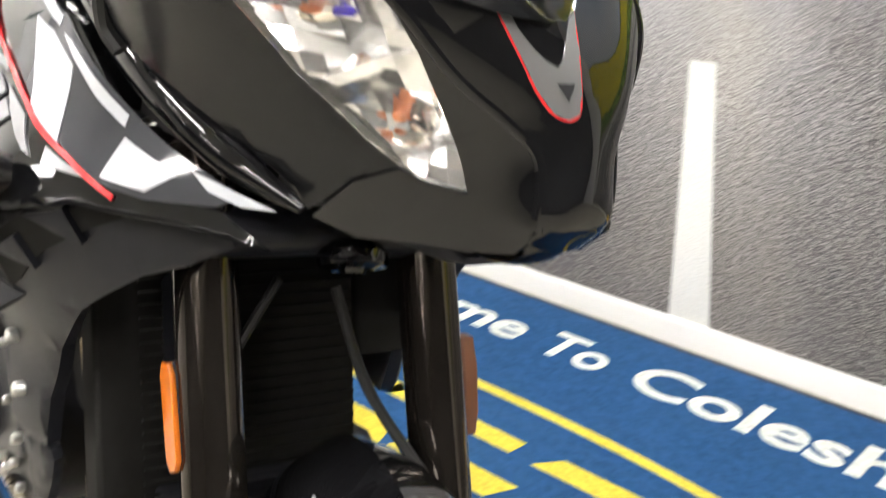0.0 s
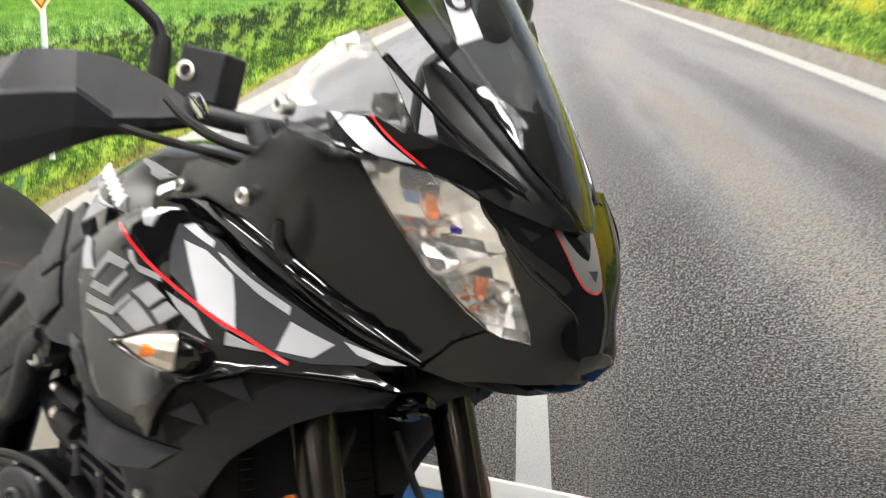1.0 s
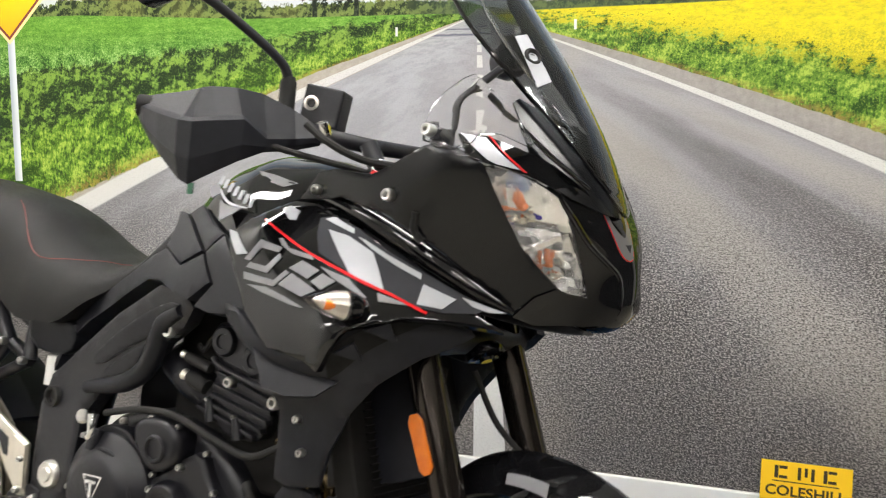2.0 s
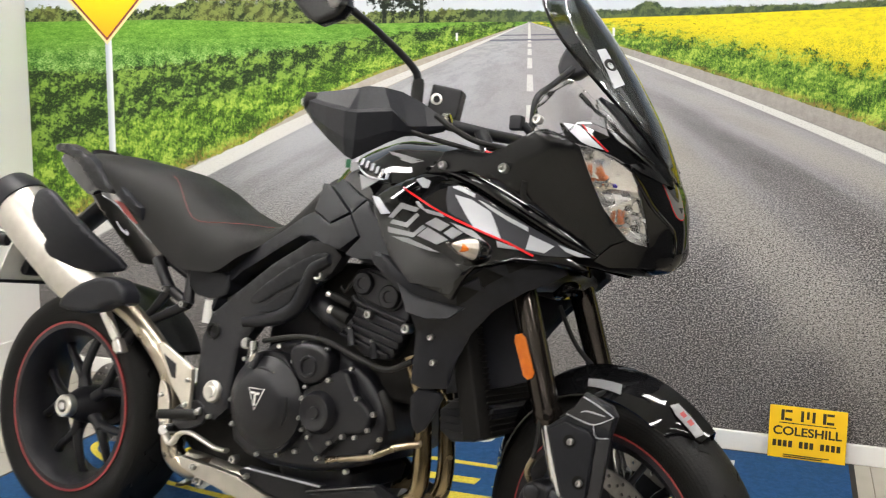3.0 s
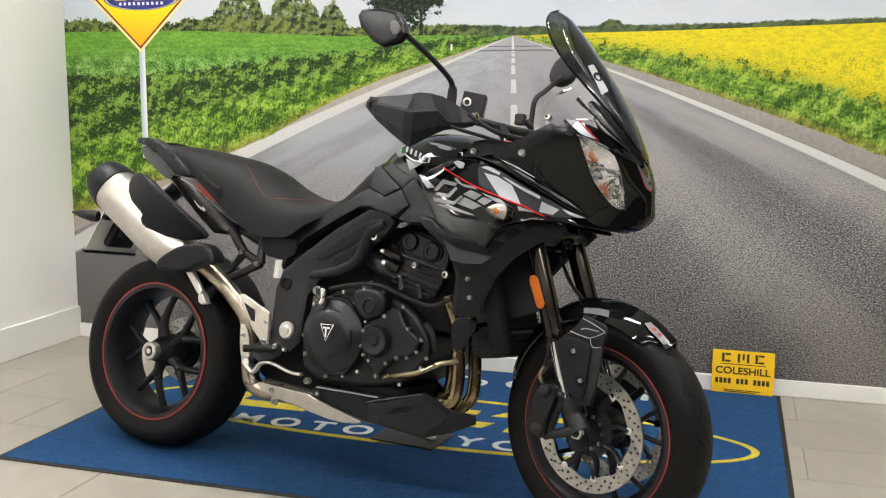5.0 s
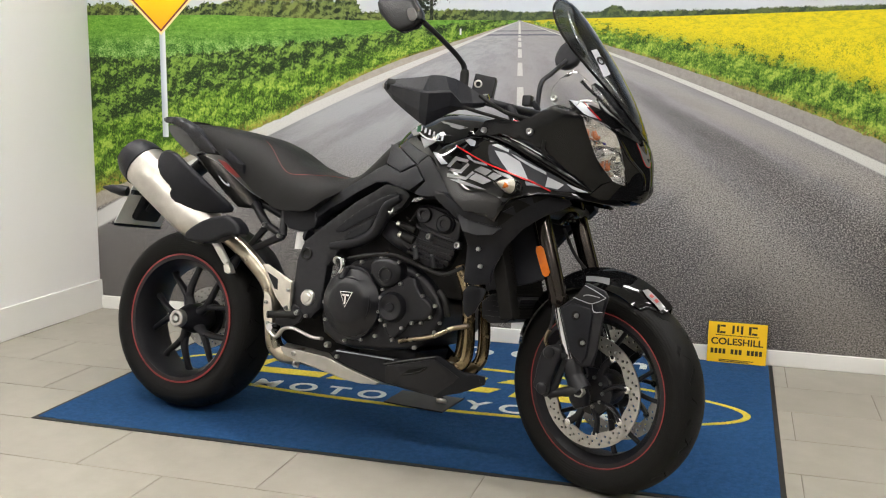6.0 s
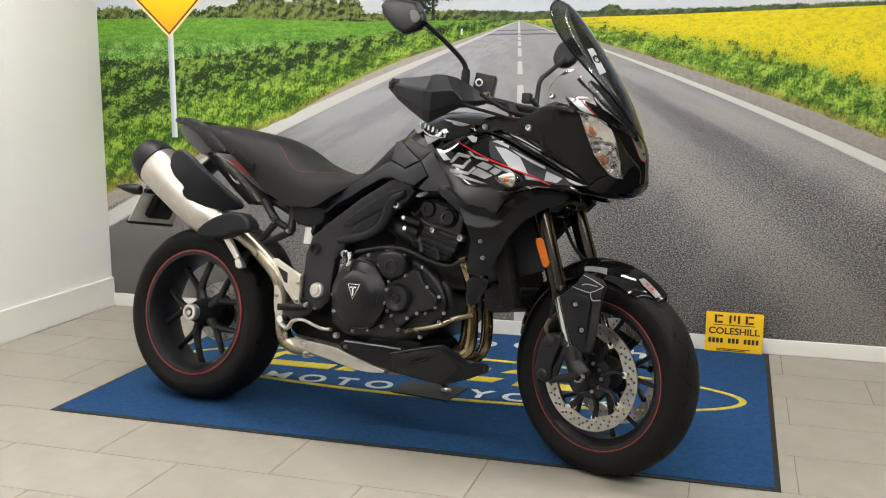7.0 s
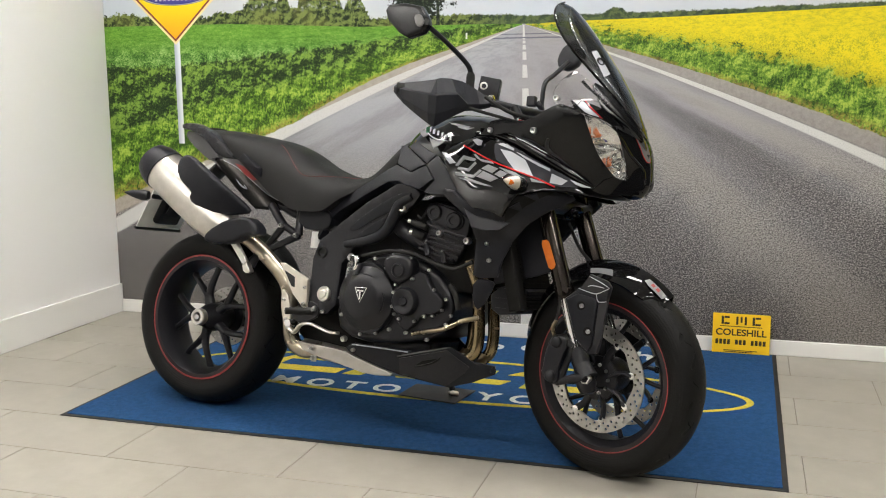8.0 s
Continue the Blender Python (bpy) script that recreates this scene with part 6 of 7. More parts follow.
plate.matrix_local = pose(-0.278, 0.0, 0.703, 0, 28, 0)
part("plate_backing", solid((0.0005, -0.06, -0.06), (0.03, 0.06, 0.075), 0.012), matt, carrier).matrix_local = pose(-0.278, 0.0, 0.703, 0, 28, 0)
part("plate_edge", solid((-0.006, -0.118, -0.098), (0.004, 0.118, -0.089)), matt, carrier).matrix_local = pose(-0.278, 0.0, 0.703, 0, 28, 0)
for s in (-1, 1):
    pod = part("rear_indicator", tube([(-0.225, s * 0.03, 0.738), (-0.232, s * 0.13, 0.740)], 0.009, 10), matt, carrier, "small black rear indicator")
    part("indicator_pod", tube([(-0.234, s * 0.152, 0.740), (-0.255, s * 0.160, 0.741), (-0.290, s * 0.174, 0.745), (-0.320, s * 0.186, 0.747)], (0.018, 0.020, 0.014, 0.003), 12), satin, pod)

# ---- tank and side covers
tank = part("fuel_tank", lofted([0.80 + 0.40 * i / 40 for i in range(41)], ((0.80, 0.965), (0.84, 1.015), (0.91, 1.05), (0.98, 1.068), (1.08, 1.062), (1.2, 1.03)), ((0.80, 0.86), (1.0, 0.85), (1.2, 0.86)), ((0.80, 0.10), (0.88, 0.155), (1.0, 0.195), (1.1, 0.2), (1.2, 0.17)), 2.3, 24), gloss, bike, "gloss black fuel tank")
for outline in ([(0.892, 0.988), (0.911, 0.996), (0.936, 0.979), (0.917, 0.969)], [(0.944, 0.966), (0.976, 0.956), (1.010, 0.953), (0.997, 0.941), (0.979, 0.930)], [(0.9840, 1.0210), (1.0280, 1.0140), (1.0890, 1.0000), (1.0650, 0.9930), (1.0140, 1.0040)]):
    part("graphic", shell(outline, tank_top, 0.002, 0, 0.03, 0, 0.010), silver_ink, tank, "pale grey check graphic")
for k in range(7):
    x, z = 0.910 + 0.019 * k, 1.007 - 0.0063 * k
    part("mark_bar", tube([tank_top(x - 0.003, z + 0.008) + Vector((0, -0.012, 0)), tank_top(x + 0.003, z - 0.008) + Vector((0, -0.012, 0))], 0.0034, 4, 2, squash=0.4), pale_ink, tank, "pale bar of the maker's name")
SWOOSH = [tank_top(x, z) + Vector((0, -0.012, 0)) for x, z in ((0.926, 0.990), (0.945, 0.978), (0.970, 0.967), (0.995, 0.962), (1.022, 0.960))]
part("maker_mark", tube(SWOOSH, (0.0012, 0.0026, 0.003, 0.0012), 6, 4), pale_ink, tank, "pale sweep under the maker's name")
cover = part("side_cover", shell([(0.8390, 0.8830), (0.9120, 0.8570), (0.9690, 0.8800), (1.0050, 0.8380), (0.9620, 0.8060), (0.9200, 0.8130), (0.8640, 0.8290), (0.8200, 0.8280), (0.7290, 0.7900), (0.6100, 0.7370), (0.5480, 0.6910), (0.5280, 0.6300), (0.5160, 0.6470), (0.5500, 0.7090), (0.5530, 0.7480), (0.6470, 0.7950), (0.7430, 0.8370), (0.7990, 0.8670)], side_cover, 0.03, 0.003, 0.018, 0, 0.004), matt, bike, "matt black side cover")
part("cover_deck", shell([(0.8290, 0.9480), (0.8520, 0.9460), (0.9620, 0.8850), (0.9100, 0.8610), (0.8390, 0.8870), (0.8370, 0.9180)], side_cover, 0.03, 0.003, 0.018, 0, 0.005), matt, cover)
mirrored(cover)
tank_panel = part("tank_panel", shell([(0.9670, 0.8840), (0.9990, 0.9140), (1.0440, 0.8720), (1.0900, 0.8240), (1.0940, 0.8040), (1.0650, 0.7940), (1.0120, 0.7920), (0.9780, 0.7990), (1.0100, 0.8360)], tank_side, 0.03, 0.003, 0.018, 0, 0.0), matt, bike, "matt black tank side panel")
part("panel_top", shell([(0.8600, 0.9460), (0.8860, 0.9620), (0.9520, 0.9300), (0.9940, 0.9170), (0.9660, 0.8870)], tank_side, 0.03, 0.003, 0.018, 0, 0.0), matt, tank_panel)
mirrored(tank_panel)

# ---- side fairing
fairing = part("side_fairing", shell([(1.0180, 0.9180), (1.0440, 0.9450), (1.1220, 0.9780), (1.1700, 0.9750), (1.2590, 0.9420), (1.3410, 0.8940), (1.4080, 0.8540), (1.4760, 0.8190), (1.4290, 0.8220), (1.3620, 0.8210), (1.3030, 0.8000), (1.2550, 0.7330), (1.2220, 0.7480), (1.1610, 0.7560), (1.1000, 0.8040)], side_fairing, 0.012, 0.004, 0.012, 0), gloss, bike, "gloss black side fairing with grey check graphics and red stripe")
far_fairing = mirrored(fairing)
CREST = [(1.1640, 0.9890), (1.2360, 0.9710), (1.2980, 0.9430), (1.3650, 0.9080), (1.4260, 0.8730), (1.4740, 0.8500)]
part("crest", tube([side_fairing(x, z) + Vector((0, 0.009, -0.004)) for x, z in CREST], (0.006, 0.015, 0.019, 0.019, 0.014, 0.004), 18, 6), gloss, fairing, "rounded gloss fold along the panel's upper edge")
FIELD = [(1.190, 0.951), (1.211, 0.955), (1.255, 0.941), (1.284, 0.924), (1.310, 0.911), (1.364, 0.887), (1.415, 0.863), (1.450, 0.848), (1.440, 0.838), (1.405, 0.834), (1.375, 0.838), (1.326, 0.858), (1.264, 0.877), (1.208, 0.900), (1.196, 0.925)]
part("graphic", shell(FIELD, side_fairing, 0.002, 0, 0.011, 0, 0.0016), slate_ink, fairing, "slate grey ground of the checks")
for outline in ([(1.200, 0.950), (1.215, 0.954), (1.252, 0.939), (1.253, 0.932)], [(1.212, 0.935), (1.247, 0.928), (1.290, 0.907), (1.308, 0.884), (1.330, 0.854), (1.300, 0.862), (1.274, 0.870), (1.243, 0.900)],
                [(1.261, 0.928), (1.273, 0.924), (1.313, 0.905), (1.363, 0.884), (1.366, 0.876), (1.329, 0.891), (1.286, 0.912)], [(1.371, 0.870), (1.413, 0.854), (1.403, 0.839), (1.374, 0.842)],
                [(1.418, 0.858), (1.470, 0.843), (1.452, 0.841), (1.432, 0.847)], [(1.114, 0.961), (1.127, 0.966), (1.148, 0.959), (1.149, 0.945), (1.137, 0.945)], [(1.017, 0.922), (1.040, 0.919), (1.084, 0.888), (1.061, 0.885)]):
    part("graphic", shell(outline, side_fairing, 0.002, 0, 0.011, 0, 0.0024), pale_ink, fairing, "pale grey check")
for outline in ([(1.220, 0.880), (1.275, 0.866), (1.313, 0.843), (1.304, 0.845), (1.249, 0.865)], [(1.322, 0.852), (1.344, 0.846), (1.369, 0.839), (1.329, 0.840)], [(1.135, 0.915), (1.142, 0.916), (1.159, 0.902), (1.199, 0.895), (1.205, 0.888), (1.167, 0.894), (1.145, 0.905)],
                [(1.082, 0.880), (1.104, 0.911), (1.147, 0.902), (1.143, 0.894), (1.110, 0.899), (1.093, 0.878)], [(1.095, 0.876), (1.128, 0.872), (1.146, 0.893), (1.152, 0.888), (1.133, 0.862), (1.090, 0.868)],
                [(1.086, 0.861), (1.150, 0.853), (1.166, 0.870), (1.174, 0.866), (1.152, 0.844), (1.090, 0.850)], [(1.160, 0.848), (1.178, 0.866), (1.232, 0.845), (1.210, 0.834)], [(1.170, 0.873), (1.188, 0.886), (1.222, 0.874), (1.208, 0.860)],
                [(1.216, 0.857), (1.230, 0.870), (1.256, 0.861), (1.240, 0.847)], [(1.100, 0.843), (1.140, 0.842), (1.224, 0.819), (1.196, 0.821), (1.132, 0.834)]):
    part("graphic", shell(outline, side_fairing, 0.002, 0, 0.011, 0, 0.0024), silver_ink, fairing, "silver grey letter shape")
STRIPE = [(1.0940, 0.9420), (1.1320, 0.9250), (1.1670, 0.9090), (1.1980, 0.8960), (1.2300, 0.8850), (1.2860, 0.8670), (1.3420, 0.8500), (1.3890, 0.8310)]
part("stripe", shell([(x, z + 0.0018) for x, z in STRIPE] + [(x, z - 0.0018) for x, z in reversed(STRIPE)], side_fairing, 0.002, 0, 0.011, 0, 0.0032), red_ink, fairing, "thin red stripe")
wing = part("lower_fairing", shell([(1.0150, 0.8170), (1.0850, 0.8040), (1.1610, 0.7560), (1.2220, 0.7440), (1.2550, 0.7740), (1.2810, 0.8000), (1.3220, 0.8150), (1.3870, 0.8200), (1.4260, 0.8160), (1.4320, 0.8040), (1.4040, 0.7810), (1.3730, 0.7640), (1.3170, 0.7180), (1.2740, 0.6680), (1.2450, 0.6130), (1.2310, 0.5580), (1.1810, 0.5510), (1.1560, 0.5590), (1.1620, 0.6640), (1.1400, 0.7280), (1.0630, 0.7800)], lower_wing, 0.014, 0.006, 0.02, 0), matt, bike, "matt black lower fairing with air vents")
far_wing = mirrored(wing)
# no opening is cut: a near-black patch stands for its shade
part("vent", shell([(1.2600, 0.7520), (1.2800, 0.7780), (1.3110, 0.8020), (1.3440, 0.8190), (1.3910, 0.8240), (1.3530, 0.8000), (1.3150, 0.7720), (1.2760, 0.7360), (1.2560, 0.7230)], lower_wing, 0.006, 0.0, 0.02, 0, 0.002), shade_black, wing, "dark patch for the shaded air opening")
for outline in ([(1.3110, 0.8010), (1.3390, 0.8130), (1.3470, 0.7880), (1.3340, 0.7910)], [(1.2740, 0.7650), (1.2990, 0.7820), (1.3060, 0.7570), (1.2940, 0.7600)]):
    part("vent_tooth", shell(outline, lower_wing, 0.012, 0.002, 0.02, 0, 0.010), matt, wing)


def ledge(x, z):
    """A shelf that leans out from the lower fairing."""
    p = lower_wing(x, z)
    return p + Vector((0, -0.9 * max(0.0, ramp(x, LEDGE_TOP) - z), 0))


LEDGE = [(1.1340, 0.7530), (1.1720, 0.7340), (1.2230, 0.7250), (1.2710, 0.7210), (1.2460, 0.6970), (1.2050, 0.6920), (1.1670, 0.7000), (1.1540, 0.7240)]
LEDGE_TOP = sorted(LEDGE[:4])
part("fairing_ledge", shell(LEDGE, ledge, 0.006, 0.0, 0.012, 0, 0.002), matt, wing)
for x, z in ((1.197, 0.655), (1.206, 0.607)):
    bolt(x, lower_wing(x, z).y - 0.002, z, 1.0, wing)
part("fairing_bracket", shell([(1.1520, 0.5470), (1.2140, 0.5460), (1.2210, 0.5270), (1.1740, 0.4490), (1.1530, 0.4740)], lower_wing, 0.01, 0.006, 0.02, 1, -0.01), matt, bike)
bowl_metal = surface("dull silvered bowl", (0.48, 0.44, 0.39), (0.60, 0.56, 0.50), (0.28, 0.40), 60, 1.0)
bulb_orange = surface("orange bulb", (0.50, 0.11, 0.010), (0.60, 0.15, 0.014), (0.15, 0.25), 60)
for s in (-1, 1):
    tip, back = Vector((1.272, -0.332, 0.837)), Vector((1.308, -0.280, 0.831))
    ax = back - tip
    pod = part("indicator_base", tube([back - ax * 0.05, back + Vector((0.004, 0.008, 0)), back + Vector((0.008, 0.024, 0.0))], (0.0235, 0.022, 0.014), 18, 4, squash=0.9), gloss, bike, "flush front indicator")
    lens = part("lens", tube([tip, tip + ax * 0.25, tip + ax * 0.6, back + ax * 0.02], (0.0015, 0.011, 0.020, 0.0235), 20, 5, squash=0.9), glass, pod, "clear indicator lens")
    lens.visible_shadow = False
    inner = Vector((0.004, 0.007, 0))
    part("bowl", tube([tip + ax * 0.1 + inner, tip + ax * 0.35 + inner, tip + ax * 0.65 + inner, back + inner], (0.001, 0.006, 0.011, 0.014), 10, 2, squash=1.2), bowl_metal, pod, "dull silvered bowl", 5)
    part("bulb", tube([tip + ax * 0.60 + Vector((-0.003, -0.007, 0)), tip + ax * 0.80 + Vector((-0.003, -0.007, 0))], (0.0060, 0.0070), 12), bulb_orange, pod, "amber bulb")
    if s > 0:
        for o in (pod, *pod.children):
            o.data = o.data.copy()
            o.data.transform(SWAP)
            o.data.flip_normals()

# ---- upper fairing and lamps
cheek_panel = part("cheek_panel", shell([(1.1220, 0.9800), (1.1410, 1.0000), (1.1600, 1.0220), (1.1930, 1.0270), (1.2790, 1.0180), (1.3210, 1.0320), (1.3780, 1.0600), (1.4050, 1.0660), (1.4430, 1.0560), (1.4700, 1.0400), (1.4750, 1.0160), (1.4810, 0.9730), (1.4870, 0.9410), (1.4970, 0.9220), (1.5080, 0.9040), (1.5210, 0.8890), (1.4940, 0.8720), (1.4750, 0.8530), (1.4620, 0.8410), (1.4520, 0.8600), (1.4280, 0.8850), (1.3800, 0.9260), (1.3070, 0.9640), (1.2250, 0.9830)], cheek, 0.008, 0.004, 0.02, 0), sheen, bike, "satin black upper fairing cheek")
far_cheek = mirrored(cheek_panel)
side_nose = part("nose_side", shell([(1.5400, 1.0150), (1.5510, 0.9920), (1.5660, 0.9600), (1.5850, 0.9380), (1.6000, 0.9220), (1.6050, 0.8960), (1.6070, 0.8700), (1.5880, 0.8480), (1.5520, 0.8390), (1.5240, 0.8360), (1.4900, 0.8300), (1.4650, 0.8380), (1.4770, 0.8520), (1.4940, 0.8710), (1.5215, 0.8880), (1.5330, 0.8830), (1.5580, 0.8810), (1.5510, 0.9390), (1.5490, 0.9710)], cheek, 0.006, 0.0, 0.010, 0), gloss, bike, "gloss black panel beside the headlight")
far_side = mirrored(side_nose)
bolt(1.318, cheek(1.318, 0.990).y - 0.001, 0.990, 1.5, cheek_panel)
bolt(1.162, cheek(1.162, 0.995).y - 0.001, 0.995, 1.3, cheek_panel)
# black tube on the panel stands for the shade in a small hollow
part("recess", tube([cheek(1.36, 0.962) + Vector((0, -0.002, 0.008)), cheek(1.355, 0.945) + Vector((0, -0.002, 0)), cheek(1.365, 0.930) + Vector((0, -0.002, 0))], 0.006, 8), rubber, cheek_panel)


def sunk(x, z):
    """The lamp's reflector: two bowls hollowed behind the glass."""
    p = cheek(x, z)
    a = ((x - 1.505) / 0.036) ** 2 + ((z - 0.995) / 0.044) ** 2
    b = ((x - 1.522) / 0.030) ** 2 + ((z - 0.918) / 0.030) ** 2
    cx, cz, bowl = (1.507, 0.995, a) if a < b else (1.522, 0.918, b)
    turn = math.atan2(z - cz, (x - cx) * 1.3)
    flute = 0.0060 * abs(math.sin(turn * 3.5)) * min(1.0, bowl)
    shard = 0.0014 * math.sin(x * 640 + 3.1 * math.sin(z * 290)) * math.sin(z * 520 + 2.3 * math.sin(x * 350))
    return p + Vector((-0.6, 0.8, 0)) * (0.008 + 0.042 * max(0.0, 1 - bowl) + flute + shard)


bulb_amber = surface("copper bulb", (0.50, 0.14, 0.05), (0.58, 0.19, 0.08), (0.1, 0.2))
bulb_gold = surface("pale gold bulb shield", (0.80, 0.72, 0.60), (0.88, 0.80, 0.68), (0.12, 0.2), metal=1.0)
violet = surface("violet tint", (0.05, 0.03, 0.35), (0.08, 0.05, 0.45), (0.1, 0.2), metal=0.7)
for s in (-1, 1):
    lamp = part("headlight", shell([(1.4690, 1.0400), (1.4770, 1.0430), (1.4910, 1.0400), (1.5170, 1.0320), (1.5400, 1.0150), (1.5480, 0.9710), (1.5500, 0.9380), (1.5570, 0.8820), (1.5330, 0.8840), (1.5220, 0.8890), (1.5080, 0.9040), (1.4970, 0.9220), (1.4870, 0.9410), (1.4810, 0.9730), (1.4750, 1.0160)], sunk, 0.004, 0.0, 0.0125, 0), reflector, bike, "faceted twin headlight under clear glass", 10)
    lens = part("lens", shell([(1.4690, 1.0400), (1.4770, 1.0430), (1.4910, 1.0400), (1.5170, 1.0320), (1.5400, 1.0150), (1.5480, 0.9710), (1.5500, 0.9380), (1.5570, 0.8820), (1.5330, 0.8840), (1.5220, 0.8890), (1.5080, 0.9040), (1.4970, 0.9220), (1.4870, 0.9410), (1.4810, 0.9730), (1.4750, 1.0160)], cheek, 0.003, 0.003, 0.016, 0, 0.001), glass, lamp, "clear headlight glass")
    lens.visible_shadow = False
    blade = [cheek(x, z) + Vector((-0.010, 0.013, 0)) for x, z in ((1.484, 0.932), (1.505, 0.945), (1.530, 0.962), (1.548, 0.972))]
    part("lamp_ridge", tube(blade, (0.004, 0.007, 0.007, 0.004), 4, 3), reflector, lamp, "bright blade between the two bowls", 20)
    for x, z, k in ((1.507, 0.998, 1.0), (1.522, 0.920, 0.8)):
        q, n = sunk(x, z), Vector((0.6, -0.8, 0))
        part("bulb", turned([(0.0, 0.022 * k), (0.004 * k, 0.020 * k), (0.006 * k, 0.012 * k), (0.007 * k, 0.0), (0.007 * k, -0.004)], q, n, 14), bulb_amber, lamp)
        part("bulb_shield", tube([q + Vector((-0.003, 0.0, -0.016 * k)) + n * 0.008, q + Vector((0.004, 0.006, -0.017 * k)) + n * 0.010, q + Vector((0.012, 0.012, -0.014 * k)) + n * 0.010], 0.0045 * k, 4, 2), bulb_gold, lamp)
    # violet stub added for a coloured glimmer reflected among the facets
    q = sunk(1.514, 0.985) + Vector((0.6, -0.8, 0)) * 0.006
    part("blue_film", tube([q, q + Vector((0.008, 0.008, 0.001))], 0.0032, 6), violet, lamp)
    if s > 0:
        for o in (lamp, *lamp.children):
            o.data = o.data.copy()
            o.data.transform(SWAP)
            o.data.flip_normals()
NC = -0.026
SIDE = [(0.0, 0.854), (0.018, 0.855), (0.029, 0.860), (0.0335, 0.878), (0.0325, 0.896), (0.0345, 0.921), (0.048, 0.938), (0.073, 0.960), (0.101, 0.992), (0.120, 1.017), (0.115, 1.05), (0.06, 1.05)]
FAR = SIDE[:7] + [(0.056, 0.960), (0.062, 0.992), (0.062, 1.017), (0.048, 1.05), (0.03, 1.05)]
nose = part("nose_panel", shell([(NC + y, z) for y, z in FAR] + [(NC - y, z) for y, z in reversed(SIDE[1:])], beak, 0.006, 0.0, 0.008, 0, 0.0015), gloss, bike, "gloss black nose panel")
for s in (-1, 1):
    part("nose_rib", tube([beak(NC + s * y, z) + Vector((-0.001, 0, 0)) for y, z in (SIDE if s < 0 else FAR)[3:11]], (0.003, 0.0035, 0.004, 0.0045, 0.0045, 0.0045, 0.004, 0.003), 10, 4), gloss, nose)


def strip(outer, inner, where, out):
    """A curved band between two lines on a surface."""
    bm = bmesh.new()
    rows = [[bm.verts.new(where(*(Vector(a) * (1 - k / 4) + Vector(b) * (k / 4))) + out) for k in range(5)] for a, b in zip(outer, inner)]
    for p, q in zip(rows, rows[1:]):
        for k in range(4):
            bm.faces.new((p[k], p[k + 1], q[k + 1], q[k]))
    made = bmesh.ops.extrude_face_region(bm, geom=bm.faces[:])["geom"]
    bmesh.ops.translate(bm, vec=-out, verts=[v for v in made if isinstance(v, bmesh.types.BMVert)])
    return bm


part("nose_badge", strip([(-0.0911, 1.0069), (-0.0817, 0.9861), (-0.0691, 0.9618), (-0.0591, 0.9484), (-0.0513, 0.9457), (-0.0453, 0.9500), (-0.0449, 0.9628), (-0.0450, 0.9896), (-0.0404, 1.0126)], [(-0.0857, 1.0076), (-0.0804, 0.9962), (-0.0725, 0.9860), (-0.0672, 0.9810), (-0.0606, 0.9776), (-0.0578, 0.9815), (-0.0557, 0.9887), (-0.0514, 0.9996), (-0.0439, 1.0124)], beak, Vector((0.0022, 0, 0.0004))), mid_ink, nose, "grey badge panel")
part("red_line", tube([beak(y, z) + Vector((0.001, 0, 0)) for y, z in [(-0.0911, 1.0069), (-0.0817, 0.9861), (-0.0691, 0.9618), (-0.0591, 0.9484), (-0.0513, 0.9457), (-0.0453, 0.9500), (-0.0449, 0.9628), (-0.0450, 0.9896), (-0.0404, 1.0126)]], 0.0011, 6, 5), red_ink, nose, "red line round the badge")
part("maker_mark", shell([(-0.0600, 0.9681), (-0.0504, 0.9690), (-0.0528, 0.9580)], beak, 0.001, 0, 0.01, 0, 0.0035), dark_ink, nose)
chin = bmesh.new()
bmesh.ops.create_uvsphere(chin, u_segments=32, v_segments=18, radius=1.0)
for v in chin.verts:
    v.co = Vector((1.552 + 0.050 * v.co.x, -0.026 + 0.037 * v.co.y, 0.866 + 0.036 * v.co.z))
chin_panel = part("chin_panel", chin, gloss, bike, "rounded gloss black chin under the nose")
belly_of_nose = part("nose_underside", slab([(1.30, 0.845), (1.45, 0.822), (1.545, 0.822), (1.55, 0.835), (1.45, 0.85), (1.30, 0.87)], -0.05, 0.0, 0.008, 1), matt, bike)
nose_core = part("nose_core", lofted([1.15 + 0.36 * i / 20 for i in range(21)], ((1.15, 1.02), (1.3, 1.03), (1.42, 1.06), (1.51, 0.98)), ((1.15, 0.86), (1.51, 0.85)), ((1.15, 0.12), (1.3, 0.13), (1.40, 0.08), (1.47, 0.04), (1.51, 0.03))), matt, bike)
upper = part("upper_panel", shell([(1.4270, 1.0780), (1.4590, 1.0810), (1.4960, 1.0720), (1.5270, 1.0600), (1.5620, 1.0340), (1.5810, 1.0040), (1.5640, 0.9850), (1.5440, 1.0110), (1.5310, 1.0290), (1.5060, 1.0380), (1.4670, 1.0450), (1.4480, 1.0490)], cheek, 0.006, 0.0, 0.014, 0), gloss, bike, "gloss black brow over the headlight")
part("graphic", shell([(1.4320, 1.0780), (1.4600, 1.0780), (1.4990, 1.0430), (1.4800, 1.0440), (1.4700, 1.0480)], cheek, 0.001, 0, 0.02, 0, 0.0015), pale_ink, upper, "pale grey graphic")
part("graphic", shell([(1.4620, 1.0800), (1.4650, 1.0790), (1.5050, 1.0410), (1.5020, 1.0410)], cheek, 0.001, 0, 0.02, 0, 0.003), red_ink, upper, "red graphic")
far_brow = mirrored(upper)
for o in (far_brow, *far_brow.children):
    for v in o.data.vertices:
        v.co.y = 0.62 * v.co.y - 0.02
